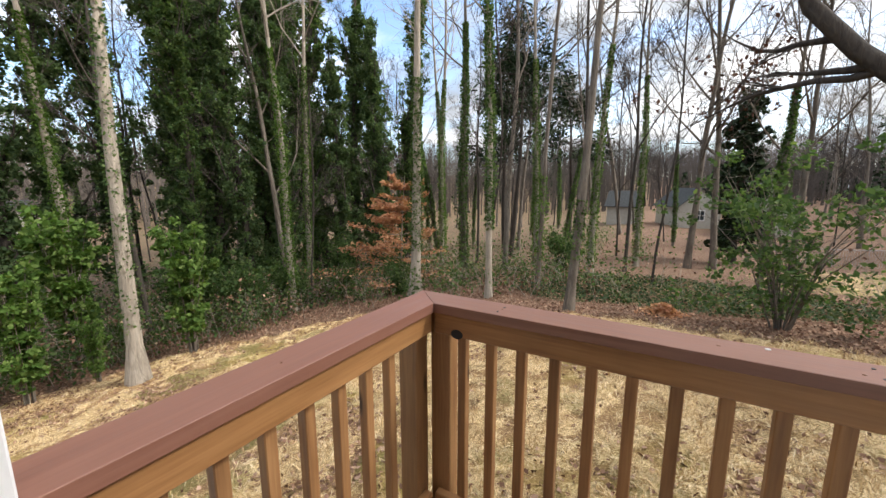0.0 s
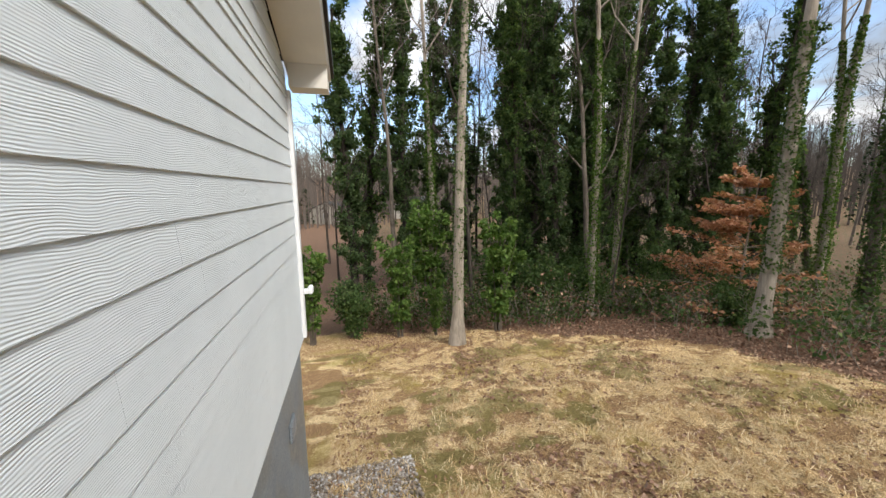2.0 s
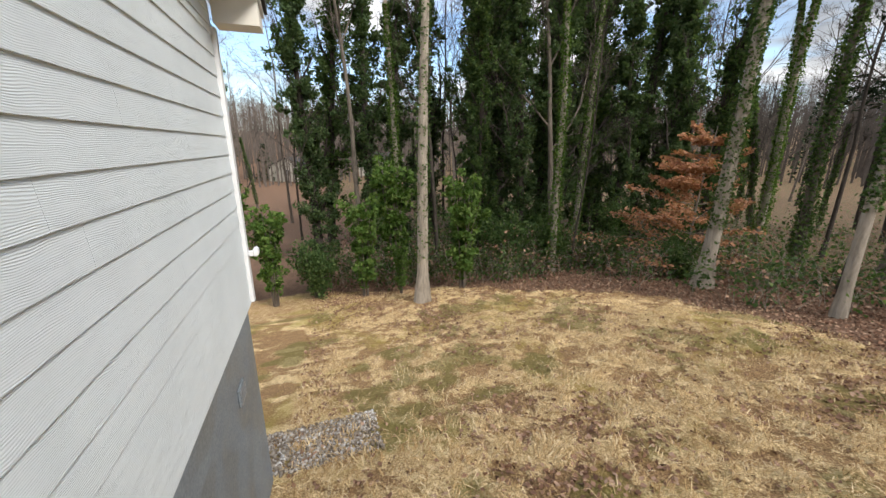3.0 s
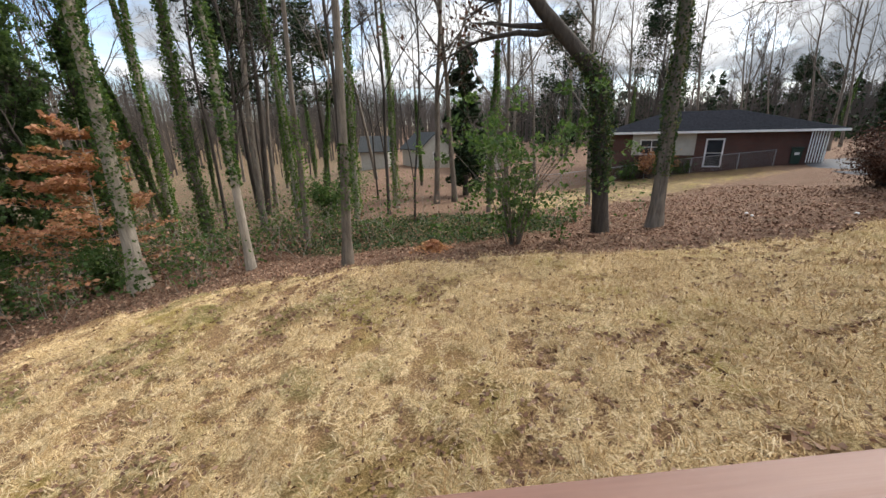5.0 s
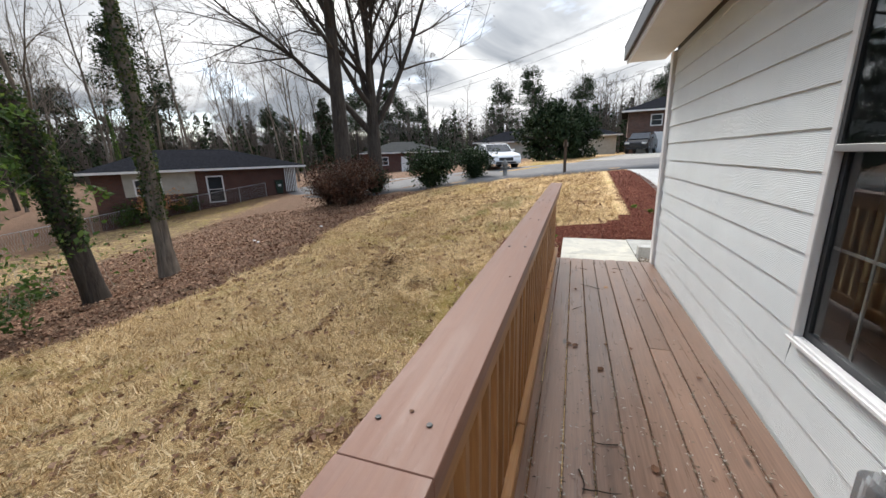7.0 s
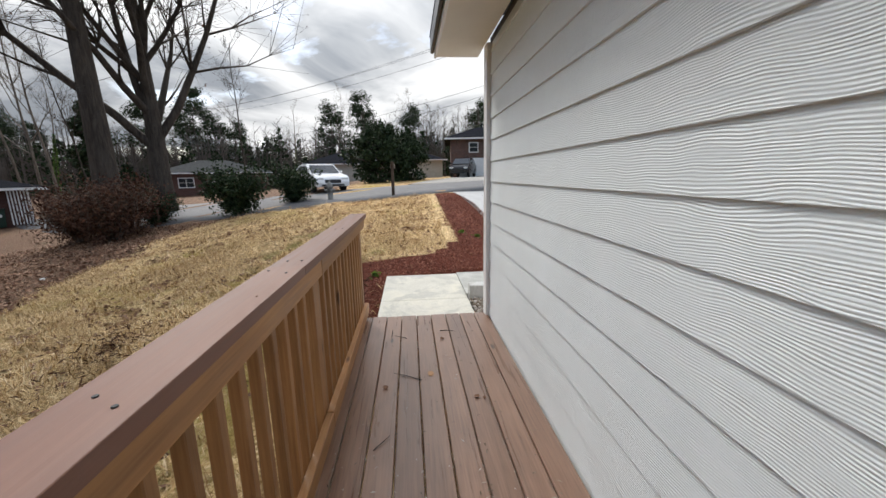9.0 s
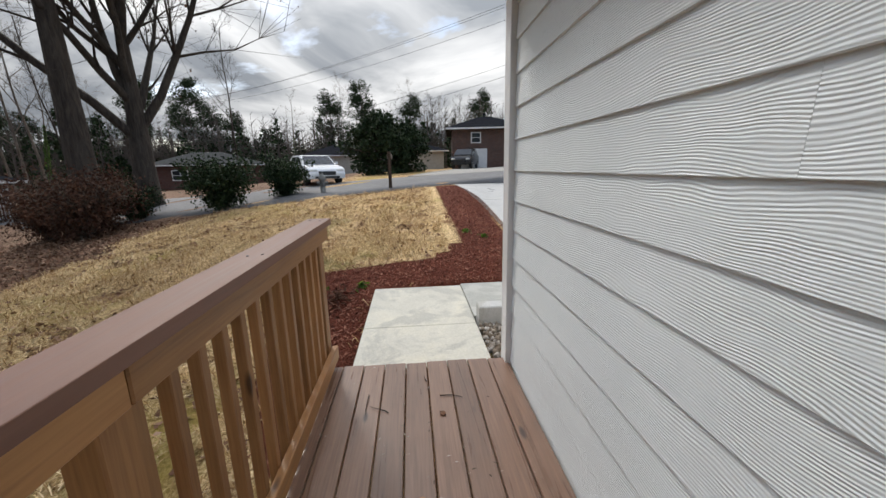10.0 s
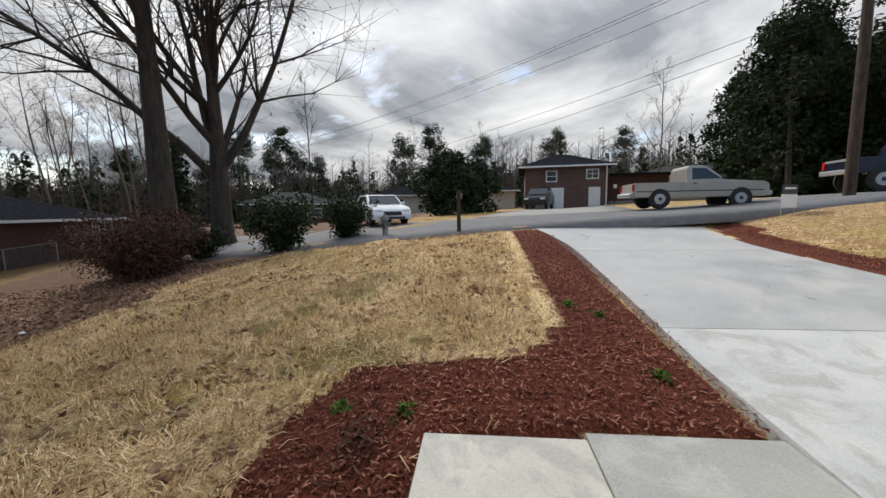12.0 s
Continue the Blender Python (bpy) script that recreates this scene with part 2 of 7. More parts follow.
def ground_material():
    m = Mat("yard_ground", 0.95, 0, 0.15)
    v = m.geo_coords()
    kind = m.attr("cover")
    sep3 = m.t.nodes.new("ShaderNodeSeparateColor")
    m.put(kind.outputs["Color"], sep3.inputs[0])
    fine = m.noise(v, 38.0, 5, 0.7, 0.5)
    mid = m.noise(v, 3.4, 6, 0.62, 0.6)
    big = m.noise(v, 0.42, 5, 0.6, 0.5)
    clod = m.noise(v, 9.0, 5, 0.7, 0.8)
    drift = m.noise(v, 1.1, 5, 0.65, 1.0)
    # thick mats of pale dead grass, brown leaf crumbs and soil showing in the thin places
    pale = m.ramp(fine, (0.36, (0.24, 0.14, 0.062)), (0.47, (0.63, 0.44, 0.21)), (0.58, (0.94, 0.74, 0.43)))
    bare = m.ramp(fine, (0.34, (0.12, 0.068, 0.034)), (0.5, (0.29, 0.17, 0.082)), (0.64, (0.54, 0.36, 0.175)))
    crumb = m.noise(v, 21.0, 4, 0.7, 1.0)
    mat_ = m.math("ADD", m.attr("thatch").outputs["Fac"], m.math("ADD", m.math("MULTIPLY_ADD", clod, 1.3, -0.68), m.math("MULTIPLY_ADD", crumb, 1.6, -0.80)))
    straw = m.mix(m.ramp(mat_, (0.18, (0.0,) * 3), (0.46, (1.0,) * 3)), bare, pale)
    straw = m.mix(m.ramp(drift, (0.52, (0.0,) * 3), (0.68, (0.55,) * 3)), straw, (0.30, 0.16, 0.08))
    straw = m.mix(m.ramp(big, (0.52, (0.0,) * 3), (0.64, (0.60,) * 3)), straw, (0.34, 0.275, 0.06))
    moss = m.math("ADD", m.attr("moss").outputs["Fac"], m.math("MULTIPLY_ADD", clod, 0.9, -0.45))
    straw = m.mix(m.ramp(moss, (0.42, (0.0,) * 3), (0.75, (0.75,) * 3)), straw, m.ramp(crumb, (0.35, (0.105, 0.090, 0.028)), (0.65, (0.25, 0.215, 0.068))))
    litter = m.ramp(fine, (0.28, (0.055, 0.034, 0.022)), (0.5, (0.175, 0.102, 0.066)), (0.74, (0.34, 0.215, 0.145)))
    litter = m.mix(m.ramp(mid, (0.45, (0.0,) * 3), (0.7, (0.6,) * 3)), litter, (0.11, 0.085, 0.05))
    green = m.ramp(fine, (0.3, (0.045, 0.052, 0.022)), (0.7, (0.125, 0.135, 0.06)))
    mulch = m.ramp(fine, (0.28, (0.035, 0.012, 0.008)), (0.55, (0.16, 0.045, 0.026)), (0.78, (0.30, 0.11, 0.07)))
    edge = m.math("MULTIPLY_ADD", m.math("SUBTRACT", mid, 0.5), 0.9, 0.0)

    def mask(o):
        return m.ramp(m.math("ADD", o, edge), (0.38, (0.0,) * 3), (0.62, (1.0,) * 3))
    c = m.mix(mask(sep3.outputs[0]), straw, litter)
    c = m.mix(mask(sep3.outputs[1]), c, green)
    c = m.mix(mask(sep3.outputs[2]), c, mulch)
    m.colour(c)
    m.bump(m.math("ADD", m.math("ADD", fine, mid), m.math("MULTIPLY", clod, -1.2)), 0.8, 0.05)
    return m.m


def brick_material(name, a, b, mortar):
    m = Mat(name, 0.85)
    bt = m.t.nodes.new("ShaderNodeTexBrick")
    bt.inputs["Color1"].default_value = (*a, 1)
    bt.inputs["Color2"].default_value = (*b, 1)
    bt.inputs["Mortar"].default_value = (*mortar, 1)
    bt.inputs["Scale"].default_value = 1.0
    bt.inputs["Brick Width"].default_value = 0.21
    bt.inputs["Row Height"].default_value = 0.075
    bt.inputs["Mortar Size"].default_value = 0.010
    s = m.t.nodes.new("ShaderNodeSeparateXYZ")
    m.put(m.tc.outputs["Object"], s.inputs[0])
    cb = m.t.nodes.new("ShaderNodeCombineXYZ")
    m.put(m.math("ADD", s.outputs[0], s.outputs[1]), cb.inputs[0])
    m.put(s.outputs[2], cb.inputs[1])
    m.put(cb.outputs[0], bt.inputs["Vector"])
    n = m.noise(m.coords(), 1.2, 4)
    m.colour(m.mix(m.ramp(n, (0.35, (0.0,) * 3), (0.7, (0.4,) * 3)), bt.outputs[0], tuple(x * 0.6 for x in a)))
    m.bump(bt.outputs["Fac"], -0.4, 0.01)
    return m.m


SIDING = siding_material()
TRIM = plain("white_trim_paint", (0.80, 0.80, 0.80), 0.4, vary=0.03)
SOFFIT = plain("cream_soffit_paint", (0.74, 0.70, 0.62), 0.6, vary=0.05)
FOUNDATION = concrete("grey_painted_foundation", (0.20, 0.235, 0.265), 0.6)
SHINGLE = plain("dark_shingle", (0.020, 0.021, 0.025), 1.0, vary=0.5, scale=9.0, spec=0.0)
GUTTER = plain("black_gutter_metal", (0.012, 0.012, 0.014), 0.35, 0.3)
DECKWOOD = wood("stained_deck_wood", (0.105, 0.056, 0.034), (0.205, 0.112, 0.070), (0.33, 0.195, 0.130), 0, 0.32)
CAPWOOD = wood("stained_cap_wood", (0.160, 0.070, 0.044), (0.212, 0.098, 0.063), (0.275, 0.142, 0.098), 0, 0.5, 0.6, False)
CAPWOOD_Y = wood("stained_cap_wood_across", (0.165, 0.066, 0.042), (0.218, 0.092, 0.060), (0.280, 0.134, 0.092), 1, 0.48, 0.6, False)
RAILWOOD = wood("honey_rail_wood", (0.20, 0.082, 0.026), (0.38, 0.180, 0.062), (0.50, 0.265, 0.105), 0, 0.5)
RAILWOOD_Y = wood("honey_rail_wood_across", (0.20, 0.082, 0.026), (0.38, 0.180, 0.062), (0.50, 0.265, 0.105), 1, 0.5)
POSTWOOD = wood("honey_post_wood", (0.16, 0.070, 0.026), (0.32, 0.155, 0.058), (0.46, 0.25, 0.105), 2, 0.55)
_deck = DECKWOOD.node_tree.nodes["Principled BSDF"]
_deck.inputs["Coat Weight"].default_value, _deck.inputs["Coat Roughness"].default_value = 0.35, 0.28
GROUND = ground_material()
CONCRETE = concrete("new_concrete", (0.52, 0.525, 0.515), 0.62)
WALKCONCRETE = concrete("walk_concrete", (0.60, 0.575, 0.485), 0.65, 0.5, 0.75, (0.62, 0.63, 0.64), 3.3)
DAMPWALK = concrete("damp_walk_concrete", (0.36, 0.36, 0.325), 0.55, 0.5, 0.6, (1.35, 1.35, 1.35), 5.1)
DAMPDRIVE = concrete("damp_driveway_concrete", (0.43, 0.43, 0.42), 0.5, 0.5, 0.5, (0.78, 0.79, 0.79), 7.7)
ASPHALT = concrete("worn_asphalt", (0.13, 0.13, 0.135), 0.95, 0.12)
OLDDRIVE = concrete("old_driveway_concrete", (0.30, 0.29, 0.27), 0.95, 0.12)
GRAVEL = leafy("mixed_gravel", (0.15, 0.115, 0.085), (0.36, 0.31, 0.25), (0.66, 0.64, 0.61), 0.85)
STRAW = leafy("dry_straw", (0.25, 0.145, 0.06), (0.66, 0.46, 0.22), (0.95, 0.78, 0.50), 0.8)
HUSK = leafy("seed_husks", (0.06, 0.045, 0.032), (0.40, 0.34, 0.27), (0.78, 0.73, 0.66), 0.8)
IVY_TRUNK = leafy("climbing_ivy_leaves", (0.026, 0.044, 0.020), (0.055, 0.085, 0.034), (0.15, 0.15, 0.065), 0.4, None, 0.3)
LITTER = leafy("fallen_leaves", (0.13, 0.068, 0.043), (0.29, 0.165, 0.105), (0.50, 0.335, 0.23), 0.75)
CHIPS = leafy("red_mulch_chips", (0.06, 0.018, 0.012), (0.20, 0.060, 0.036), (0.46, 0.23, 0.16), 0.85)
IVY = leafy("ivy_leaves", (0.044, 0.076, 0.028), (0.082, 0.135, 0.044), (0.17, 0.22, 0.08), 0.42, None, 0.45)
IVY_DARK = leafy("dark_evergreen_leaves", (0.050, 0.082, 0.038), (0.090, 0.138, 0.056), (0.150, 0.190, 0.085), 0.45, None, 0.45)
BUSHLEAF = leafy("dense_bush_leaves", (0.014, 0.026, 0.012), (0.03, 0.05, 0.021), (0.06, 0.085, 0.035), 0.5)
IVY_LIGHT = leafy("bright_green_leaves", (0.050, 0.095, 0.020), (0.105, 0.18, 0.038), (0.22, 0.29, 0.09), 0.45, None, 0.4)
NEEDLE = leafy("pine_needles", (0.012, 0.022, 0.010), (0.03, 0.05, 0.02), (0.06, 0.085, 0.035), 0.6)
COPPER = leafy("copper_beech_leaves", (0.34, 0.155, 0.09), (0.54, 0.27, 0.155), (0.68, 0.42, 0.27), 0.6, None, 0.3)
DEADLEAF = leafy("clinging_dead_leaves", (0.05, 0.025, 0.018), (0.12, 0.06, 0.04), (0.2, 0.11, 0.07), 0.7)
BARK = bark("grey_brown_bark", (0.050, 0.040, 0.031), (0.21, 0.175, 0.14))
BARK_PALE = bark("pale_bark", (0.15, 0.125, 0.095), (0.40, 0.345, 0.28))
BARK_DARK = bark("dark_oak_bark", (0.022, 0.018, 0.015), (0.078, 0.064, 0.052))
BARK_FAR = bark("far_wood_bark", (0.045, 0.037, 0.031), (0.135, 0.112, 0.095))
BRICK = brick_material("red_brown_brick", (0.115, 0.040, 0.028), (0.066, 0.028, 0.022), (0.10, 0.078, 0.066))
BRICK_DARK = brick_material("mottled_brick", (0.15, 0.070, 0.052), (0.055, 0.034, 0.030), (0.15, 0.12, 0.10))
WHITE = plain("white_paint", (0.72, 0.72, 0.71), 0.5, vary=0.06)
PALE_WALL = plain("pale_house_wall", (0.40, 0.375, 0.32), 0.7, vary=0.1)
GREY_ROOF = plain("grey_roof", (0.066, 0.068, 0.067), 1.0, vary=0.3, scale=6, spec=0.0)
DARKGLASS = plain("dark_window_glass", (0.03, 0.035, 0.04), 0.08, vary=0.2)
RUBBER = plain("black_rubber", (0.02, 0.02, 0.02), 0.8, vary=0.2)
STEEL = plain("galvanised_steel", (0.42, 0.43, 0.44), 0.42, 0.7)
DARKPLASTIC = plain("dark_plastic", (0.02, 0.022, 0.025), 0.5)
# sash colour, also put on the lining that darkens the window reveal
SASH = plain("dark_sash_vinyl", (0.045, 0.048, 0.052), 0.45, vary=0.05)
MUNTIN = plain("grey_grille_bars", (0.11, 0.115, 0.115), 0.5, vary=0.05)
ROOM = plain("room_paint", (0.22, 0.22, 0.21), 0.8, vary=0.05)


def glass_material():
    m = Mat("window_glass", 0.0)
    m.b.inputs["Transmission Weight"].default_value = 1.0
    m.b.inputs["IOR"].default_value = 1.5
    m.b.inputs["Base Color"].default_value = (0.80, 0.85, 0.86, 1)
    return m.m


GLASS = glass_material()


def clear_cover():
    m = Mat("clear_cover_plastic", 0.12)
    m.b.inputs["Transmission Weight"].default_value = 0.75
    m.b.inputs["IOR"].default_value = 1.25
    m.b.inputs["Base Color"].default_value = (0.62, 0.64, 0.66, 1)
    return m.m


CLEARCOVER = clear_cover()


# ---------------------------------------------------------------- building helpers
def part(name, bm, material, parent=None, label="", smooth=False):
    me = bpy.data.meshes.new(name)
    bm.to_mesh(me)
    bm.free()
    me.materials.append(material)
    if smooth:
        me.polygons.foreach_set("use_smooth", [True] * len(me.polygons))
    ob = new(name, me)
    if parent is not None:
        ob.parent = parent
    if label:
        ob["label"] = label
    return ob


def boxes(*spans, bevel=0.0):
    """A bmesh of boxes (x0, x1, y0, y1, z0, z1)."""
    bm = bmesh.new()
    for x0, x1, y0, y1, z0, z1 in spans:
        vs = [bm.verts.new((x, y, z)) for x in (x0, x1) for y in (y0, y1) for z in (z0, z1)]
        for f in ((0, 1, 3, 2), (4, 6, 7, 5), (0, 4, 5, 1), (2, 3, 7, 6), (0, 2, 6, 4), (1, 5, 7, 3)):
            bm.faces.new([vs[i] for i in f])
    bmesh.ops.recalc_face_normals(bm, faces=bm.faces)
    if bevel:
        bmesh.ops.bevel(bm, geom=list(bm.edges), offset=bevel, segments=1, affect="EDGES")
    return bm


def thing(name, label, category, group="", kind="", at=(0, 0, 0), turn=0):
    ob = new(name)
    ob.empty_display_size = 0.2
    ob.matrix_world = pose(*at, 0, 0, turn)
    return tagged(ob, label, category, group, kind)


def raw(name, verts, faces, material, parent=None, label="", smooth=False):
    """A mesh from numpy arrays: faces all with the same number of corners."""
    verts = np.asarray(verts, np.float32)
    faces = np.asarray(faces, np.int32)
    me = bpy.data.meshes.new(name)
    k = faces.shape[1]
    me.vertices.add(len(verts))
    me.vertices.foreach_set("co", verts.ravel())
    me.loops.add(faces.size)
    me.loops.foreach_set("vertex_index", faces.ravel())
    me.polygons.add(len(faces))
    me.polygons.foreach_set("loop_start", np.arange(0, faces.size, k, dtype=np.int32))
    if smooth:
        me.polygons.foreach_set("use_smooth", np.ones(len(faces), bool))
    me.update(calc_edges=True)
    me.materials.append(material)
    ob = new(name, me)
    if parent is not None:
        ob.parent = parent
    if label:
        ob["label"] = label
    return ob


def tube_arrays(lines, sides):
    """Vertices and quads of tapered tubes along polylines: (points, radii)."""
    V, F, base = [], [], 0
    ring = np.array([(math.cos(2 * math.pi * i / sides), math.sin(2 * math.pi * i / sides)) for i in range(sides)])
    for pts, rad in lines:
        pts = np.asarray(pts, float)
        rad = np.asarray(rad, float)
        d = np.gradient(pts, axis=0)
        d /= np.linalg.norm(d, axis=1)[:, None] + 1e-9
        ref = np.where(np.abs(d[:, 2:3]) > 0.9, np.array([[1.0, 0, 0]]), np.array([[0, 0, 1.0]]))
        if abs(d[0, 2]) > 0.6:
            ref = np.tile([[1.0, 0.05, 0]], (len(d), 1))
        a = np.cross(d, ref)
        a /= np.linalg.norm(a, axis=1)[:, None] + 1e-9
        b = np.cross(d, a)
        v = pts[:, None, :] + rad[:, None, None] * (ring[None, :, :1] * a[:, None, :] + ring[None, :, 1:] * b[:, None, :])
        V.append(v.reshape(-1, 3))
        n = len(pts)
        i = np.arange(n - 1)[:, None] * sides + np.arange(sides)[None, :]
        j = np.arange(n - 1)[:, None] * sides + (np.arange(sides)[None, :] + 1) % sides
        F.append((base + np.stack([i, j, j + sides, i + sides], -1)).reshape(-1, 4))
        base += n * sides
    return np.concatenate(V), np.concatenate(F)


def tubes(lines, name, material, parent, sides=6, smooth=True, label=""):
    v, f = tube_arrays(lines, sides)
    return raw(name, v, f, material, parent, label, smooth)


def leaf_quads(centres, size, rng, flat=0.0, long=1.5):
    """Leaves as small folded rhombs, turned at random; flat: how far they lie level."""
    n = len(centres)
    a = rng.normal(size=(n, 3))
    a[:, 2] *= 1 - flat
    a /= np.linalg.norm(a, axis=1)[:, None] + 1e-9
    b = rng.normal(size=(n, 3))
    b[:, 2] *= 1 - flat
    b -= (a * b).sum(1)[:, None] * a
    b /= np.linalg.norm(b, axis=1)[:, None] + 1e-9
    s = (size * rng.uniform(0.6, 1.35, n))[:, None]
    c = np.cross(a, b) * s * 0.22
    v = np.stack([centres - a * s * long * 0.5, centres + b * s * 0.5 + c, centres + a * s * long * 0.5, centres - b * s * 0.5 + c], 1)
    return v.reshape(-1, 3), np.arange(4 * n).reshape(n, 4)


def leaves(name, centres, size, seed, material, parent, flat=0.0, long=1.5, label=""):
    rng = np.random.default_rng(seed)
    v, f = leaf_quads(np.asarray(centres, float), size, rng, flat, long)
    return raw(name, v, f, material, parent, label)


# ---------------------------------------------------------------- the lie of the land
def smooth_step(a, b, x):
    t = np.clip((np.asarray(x, float) - a) / (b - a), 0, 1)
    return t * t * (3 - 2 * t)


def land(x, y):
    """Height of the ground: the yard falls away from the street to the woods and the back of the house."""
    x, y = np.asarray(x, float), np.asarray(y, float)
    u, v = np.tanh((x - 3) / 14), np.tanh((y - 6) / 12)
    z = -1.355 + 1.83 * u - 0.901 * v - 2.268 * u * v - 0.582 * u * u - 0.406 * v * v + 1.32 * u ** 3 - 0.544 * v ** 3 + 1.192 * u * u * v - 0.19 * u * v * v - 0.357 * u ** 4 + 1.53 * u ** 3 * v
    z = z + 0.35 * smooth_step(-6, -14, y) * smooth_step(8, 18, x)
    far = np.hypot(x, y - 10)
    z = z + 13.0 * smooth_step(70, 170, far) * smooth_step(60, -40, x)
    return z

# ---------------------------------------------------------------- ground and paving
def inside(px, py, poly):
    """Which of the points lie in the polygon."""
    res = np.zeros(px.shape, bool)
    n = len(poly)
    for i in range(n):
        (x0, y0), (x1, y1) = poly[i], poly[(i + 1) % n]
        cross = ((y0 > py) != (y1 > py)) & (px < (x1 - x0) * (py - y0) / (y1 - y0 + 1e-12) + x0)
        res ^= cross
    return res


MULCH = [(5.05, 1.75), (5.2, 2.35), (6.2, 2.75), (7.15, 2.98), (7.8, 2.93), (8.25, 2.82), (8.6, 2.62), (8.68, 2.2), (8.62, 1.6), (8.63, 1.15), (8.74, 0.84), (8.95, 0.62), (9.3, 0.48), (9.6, 0.45),
         (10.0, 0.45), (11.0, 0.48), (12.3, 0.42), (15.4, 0.42), (16.2, 0.3), (16.2, -0.9), (9.0, -0.66), (7.6, -0.64), (7.6, 0.62), (7.52, 0.64), (7.52, 1.74)]
MULCH_FAR = [(7.6, -5.1), (10.4, -5.05), (14.0, -4.6), (16.3, -5.2), (16.3, -6.0), (14.0, -5.5), (10.5, -6.0), (7.6, -6.3)]


def wavy(x, y):
    return 0.5 * np.sin(x * 0.9 + 1) + 0.35 * np.sin(x * 2.3 + y) + 0.25 * np.sin(y * 1.9)


def lawn_edge(x):
    """y at which the lawn gives way to fallen leaves."""
    return np.interp(x, [-60, -18, -14, -9, -4.5, 0, 4.5, 7, 11, 14, 17, 21], [-0.5, 0.0, 6.5, 11.3, 11.7, 11.2, 9.9, 8.8, 9.0, 9.0, 7.2, 6.6])


def value_noise(x, y, cell, seed):
    """Smooth random field, 0 to 1, with features of one cell's size."""
    g = np.random.default_rng(seed).uniform(0, 1, (256, 256))
    u, v = np.asarray(x, float) / cell + 100, np.asarray(y, float) / cell + 100
    i, j = np.floor(u).astype(int), np.floor(v).astype(int)
    f, h = u - i, v - j
    f, h = f * f * (3 - 2 * f), h * h * (3 - 2 * h)
    i0, i1, j0, j1 = i % 256, (i + 1) % 256, j % 256, (j + 1) % 256
    return (g[i0, j0] * (1 - f) + g[i1, j0] * f) * (1 - h) + (g[i0, j1] * (1 - f) + g[i1, j1] * f) * h


def thatch(x, y):
    """How thick the mat of dead grass lies, 0 to 1: tufts, gaps and wider thin patches."""
    u, v = x + 0.25 * value_noise(x, y, 0.5, 15), y + 0.25 * value_noise(x, y, 0.5, 16)
    a = 0.34 * value_noise(u, v, 0.40, 11) + 0.46 * value_noise(u, v, 0.17, 12) + 0.20 * value_noise(u, v, 1.5, 13)
    a = a + 0.06 * smooth_step(-2, 3, x) - 0.10 * smooth_step(-3, -9, x)
    return smooth_step(0.31, 0.66, a)


def moss_cover(x, y):
    """Green moss in the damp thin turf, most of it towards the woods."""
    a = 0.65 * value_noise(x, y, 1.1, 41) + 0.35 * value_noise(x, y, 0.4, 42)
    damp = np.maximum(smooth_step(1, -7, x), np.exp(-((x - 10.5) / 2.2) ** 2 - ((y - 3.0) / 1.6) ** 2))
    return smooth_step(0.50, 0.78, a) * (0.5 + 0.5 * damp)


def neighbour_lawn(x, y):
    """The olive winter grass before the brick ranch."""
    return smooth_step(0.2, 0.6, 1 - ((x - 13) / 13) ** 2 - ((y - 23.5) / 7.0) ** 2)


def covers(x, y):
    """Weights of leaf litter, ivy and mulch."""
    d = y - lawn_edge(x) + 0.35 * wavy(x * 1.7, y * 1.7)
    lit = smooth_step(-0.6, 0.6, d)
    lit = np.maximum(np.where(x > 21, smooth_step(3, 8, y), lit), smooth_step(-16.5, -18.5, x))
    lit = lit * (1 - 0.5 * neighbour_lawn(x, y))
    e = 1 - ((x - 0.2) / 6.2) ** 2 - ((y - 16.4) / 3.6) ** 2
    ivy = smooth_step(-0.1, 0.25, e + 0.1 * wavy(x * 2, y * 2))
    ivy = np.maximum(ivy, 0.45 * smooth_step(0, 4, y - lawn_edge(x) - 1.5) * (x < -4))
    mul = np.where(inside(x, y, MULCH) | inside(x, y, MULCH_FAR), 1.0, 0.0)
    return lit, ivy, mul


def hump(x, y):
    """Small unevenness of the yard."""
    r = 0.035 * np.sin(x * 1.3 + 0.7 * y) * np.sin(y * 1.1) + 0.02 * np.sin(3.1 * x + 1.3 * y)
    r = r + 0.30 * np.exp(-((x - 5.95) ** 2 + (y - 4.65) ** 2) / 0.9)
    lawn = smooth_step(0.8, -0.4, y - lawn_edge(x)) * smooth_step(18, 15, x) * smooth_step(-17, -14, x)
    r = r + lawn * (0.06 * thatch(x, y) - 0.04)
    return r * smooth_step(1.8, 3.2, y)


def drive_z(x, y):
    return -0.24 + 0.105 * np.clip(np.asarray(x, float) - 7.5, -0.2, 9.5)


def ground_z(x, y):
    """The ground with its small humps, levelled to the driveway."""
    x, y = np.asarray(x, float), np.asarray(y, float)
    d = np.maximum.reduce([-5.3 - y, y + 0.65, 5.5 - x, x - 16.3, 0 * x])
    w = 1 - smooth_step(0.0, 1.6, d)
    z = land(x, y) + hump(x, y)
    return z + w * (drive_z(x, y) - 0.015 - z)


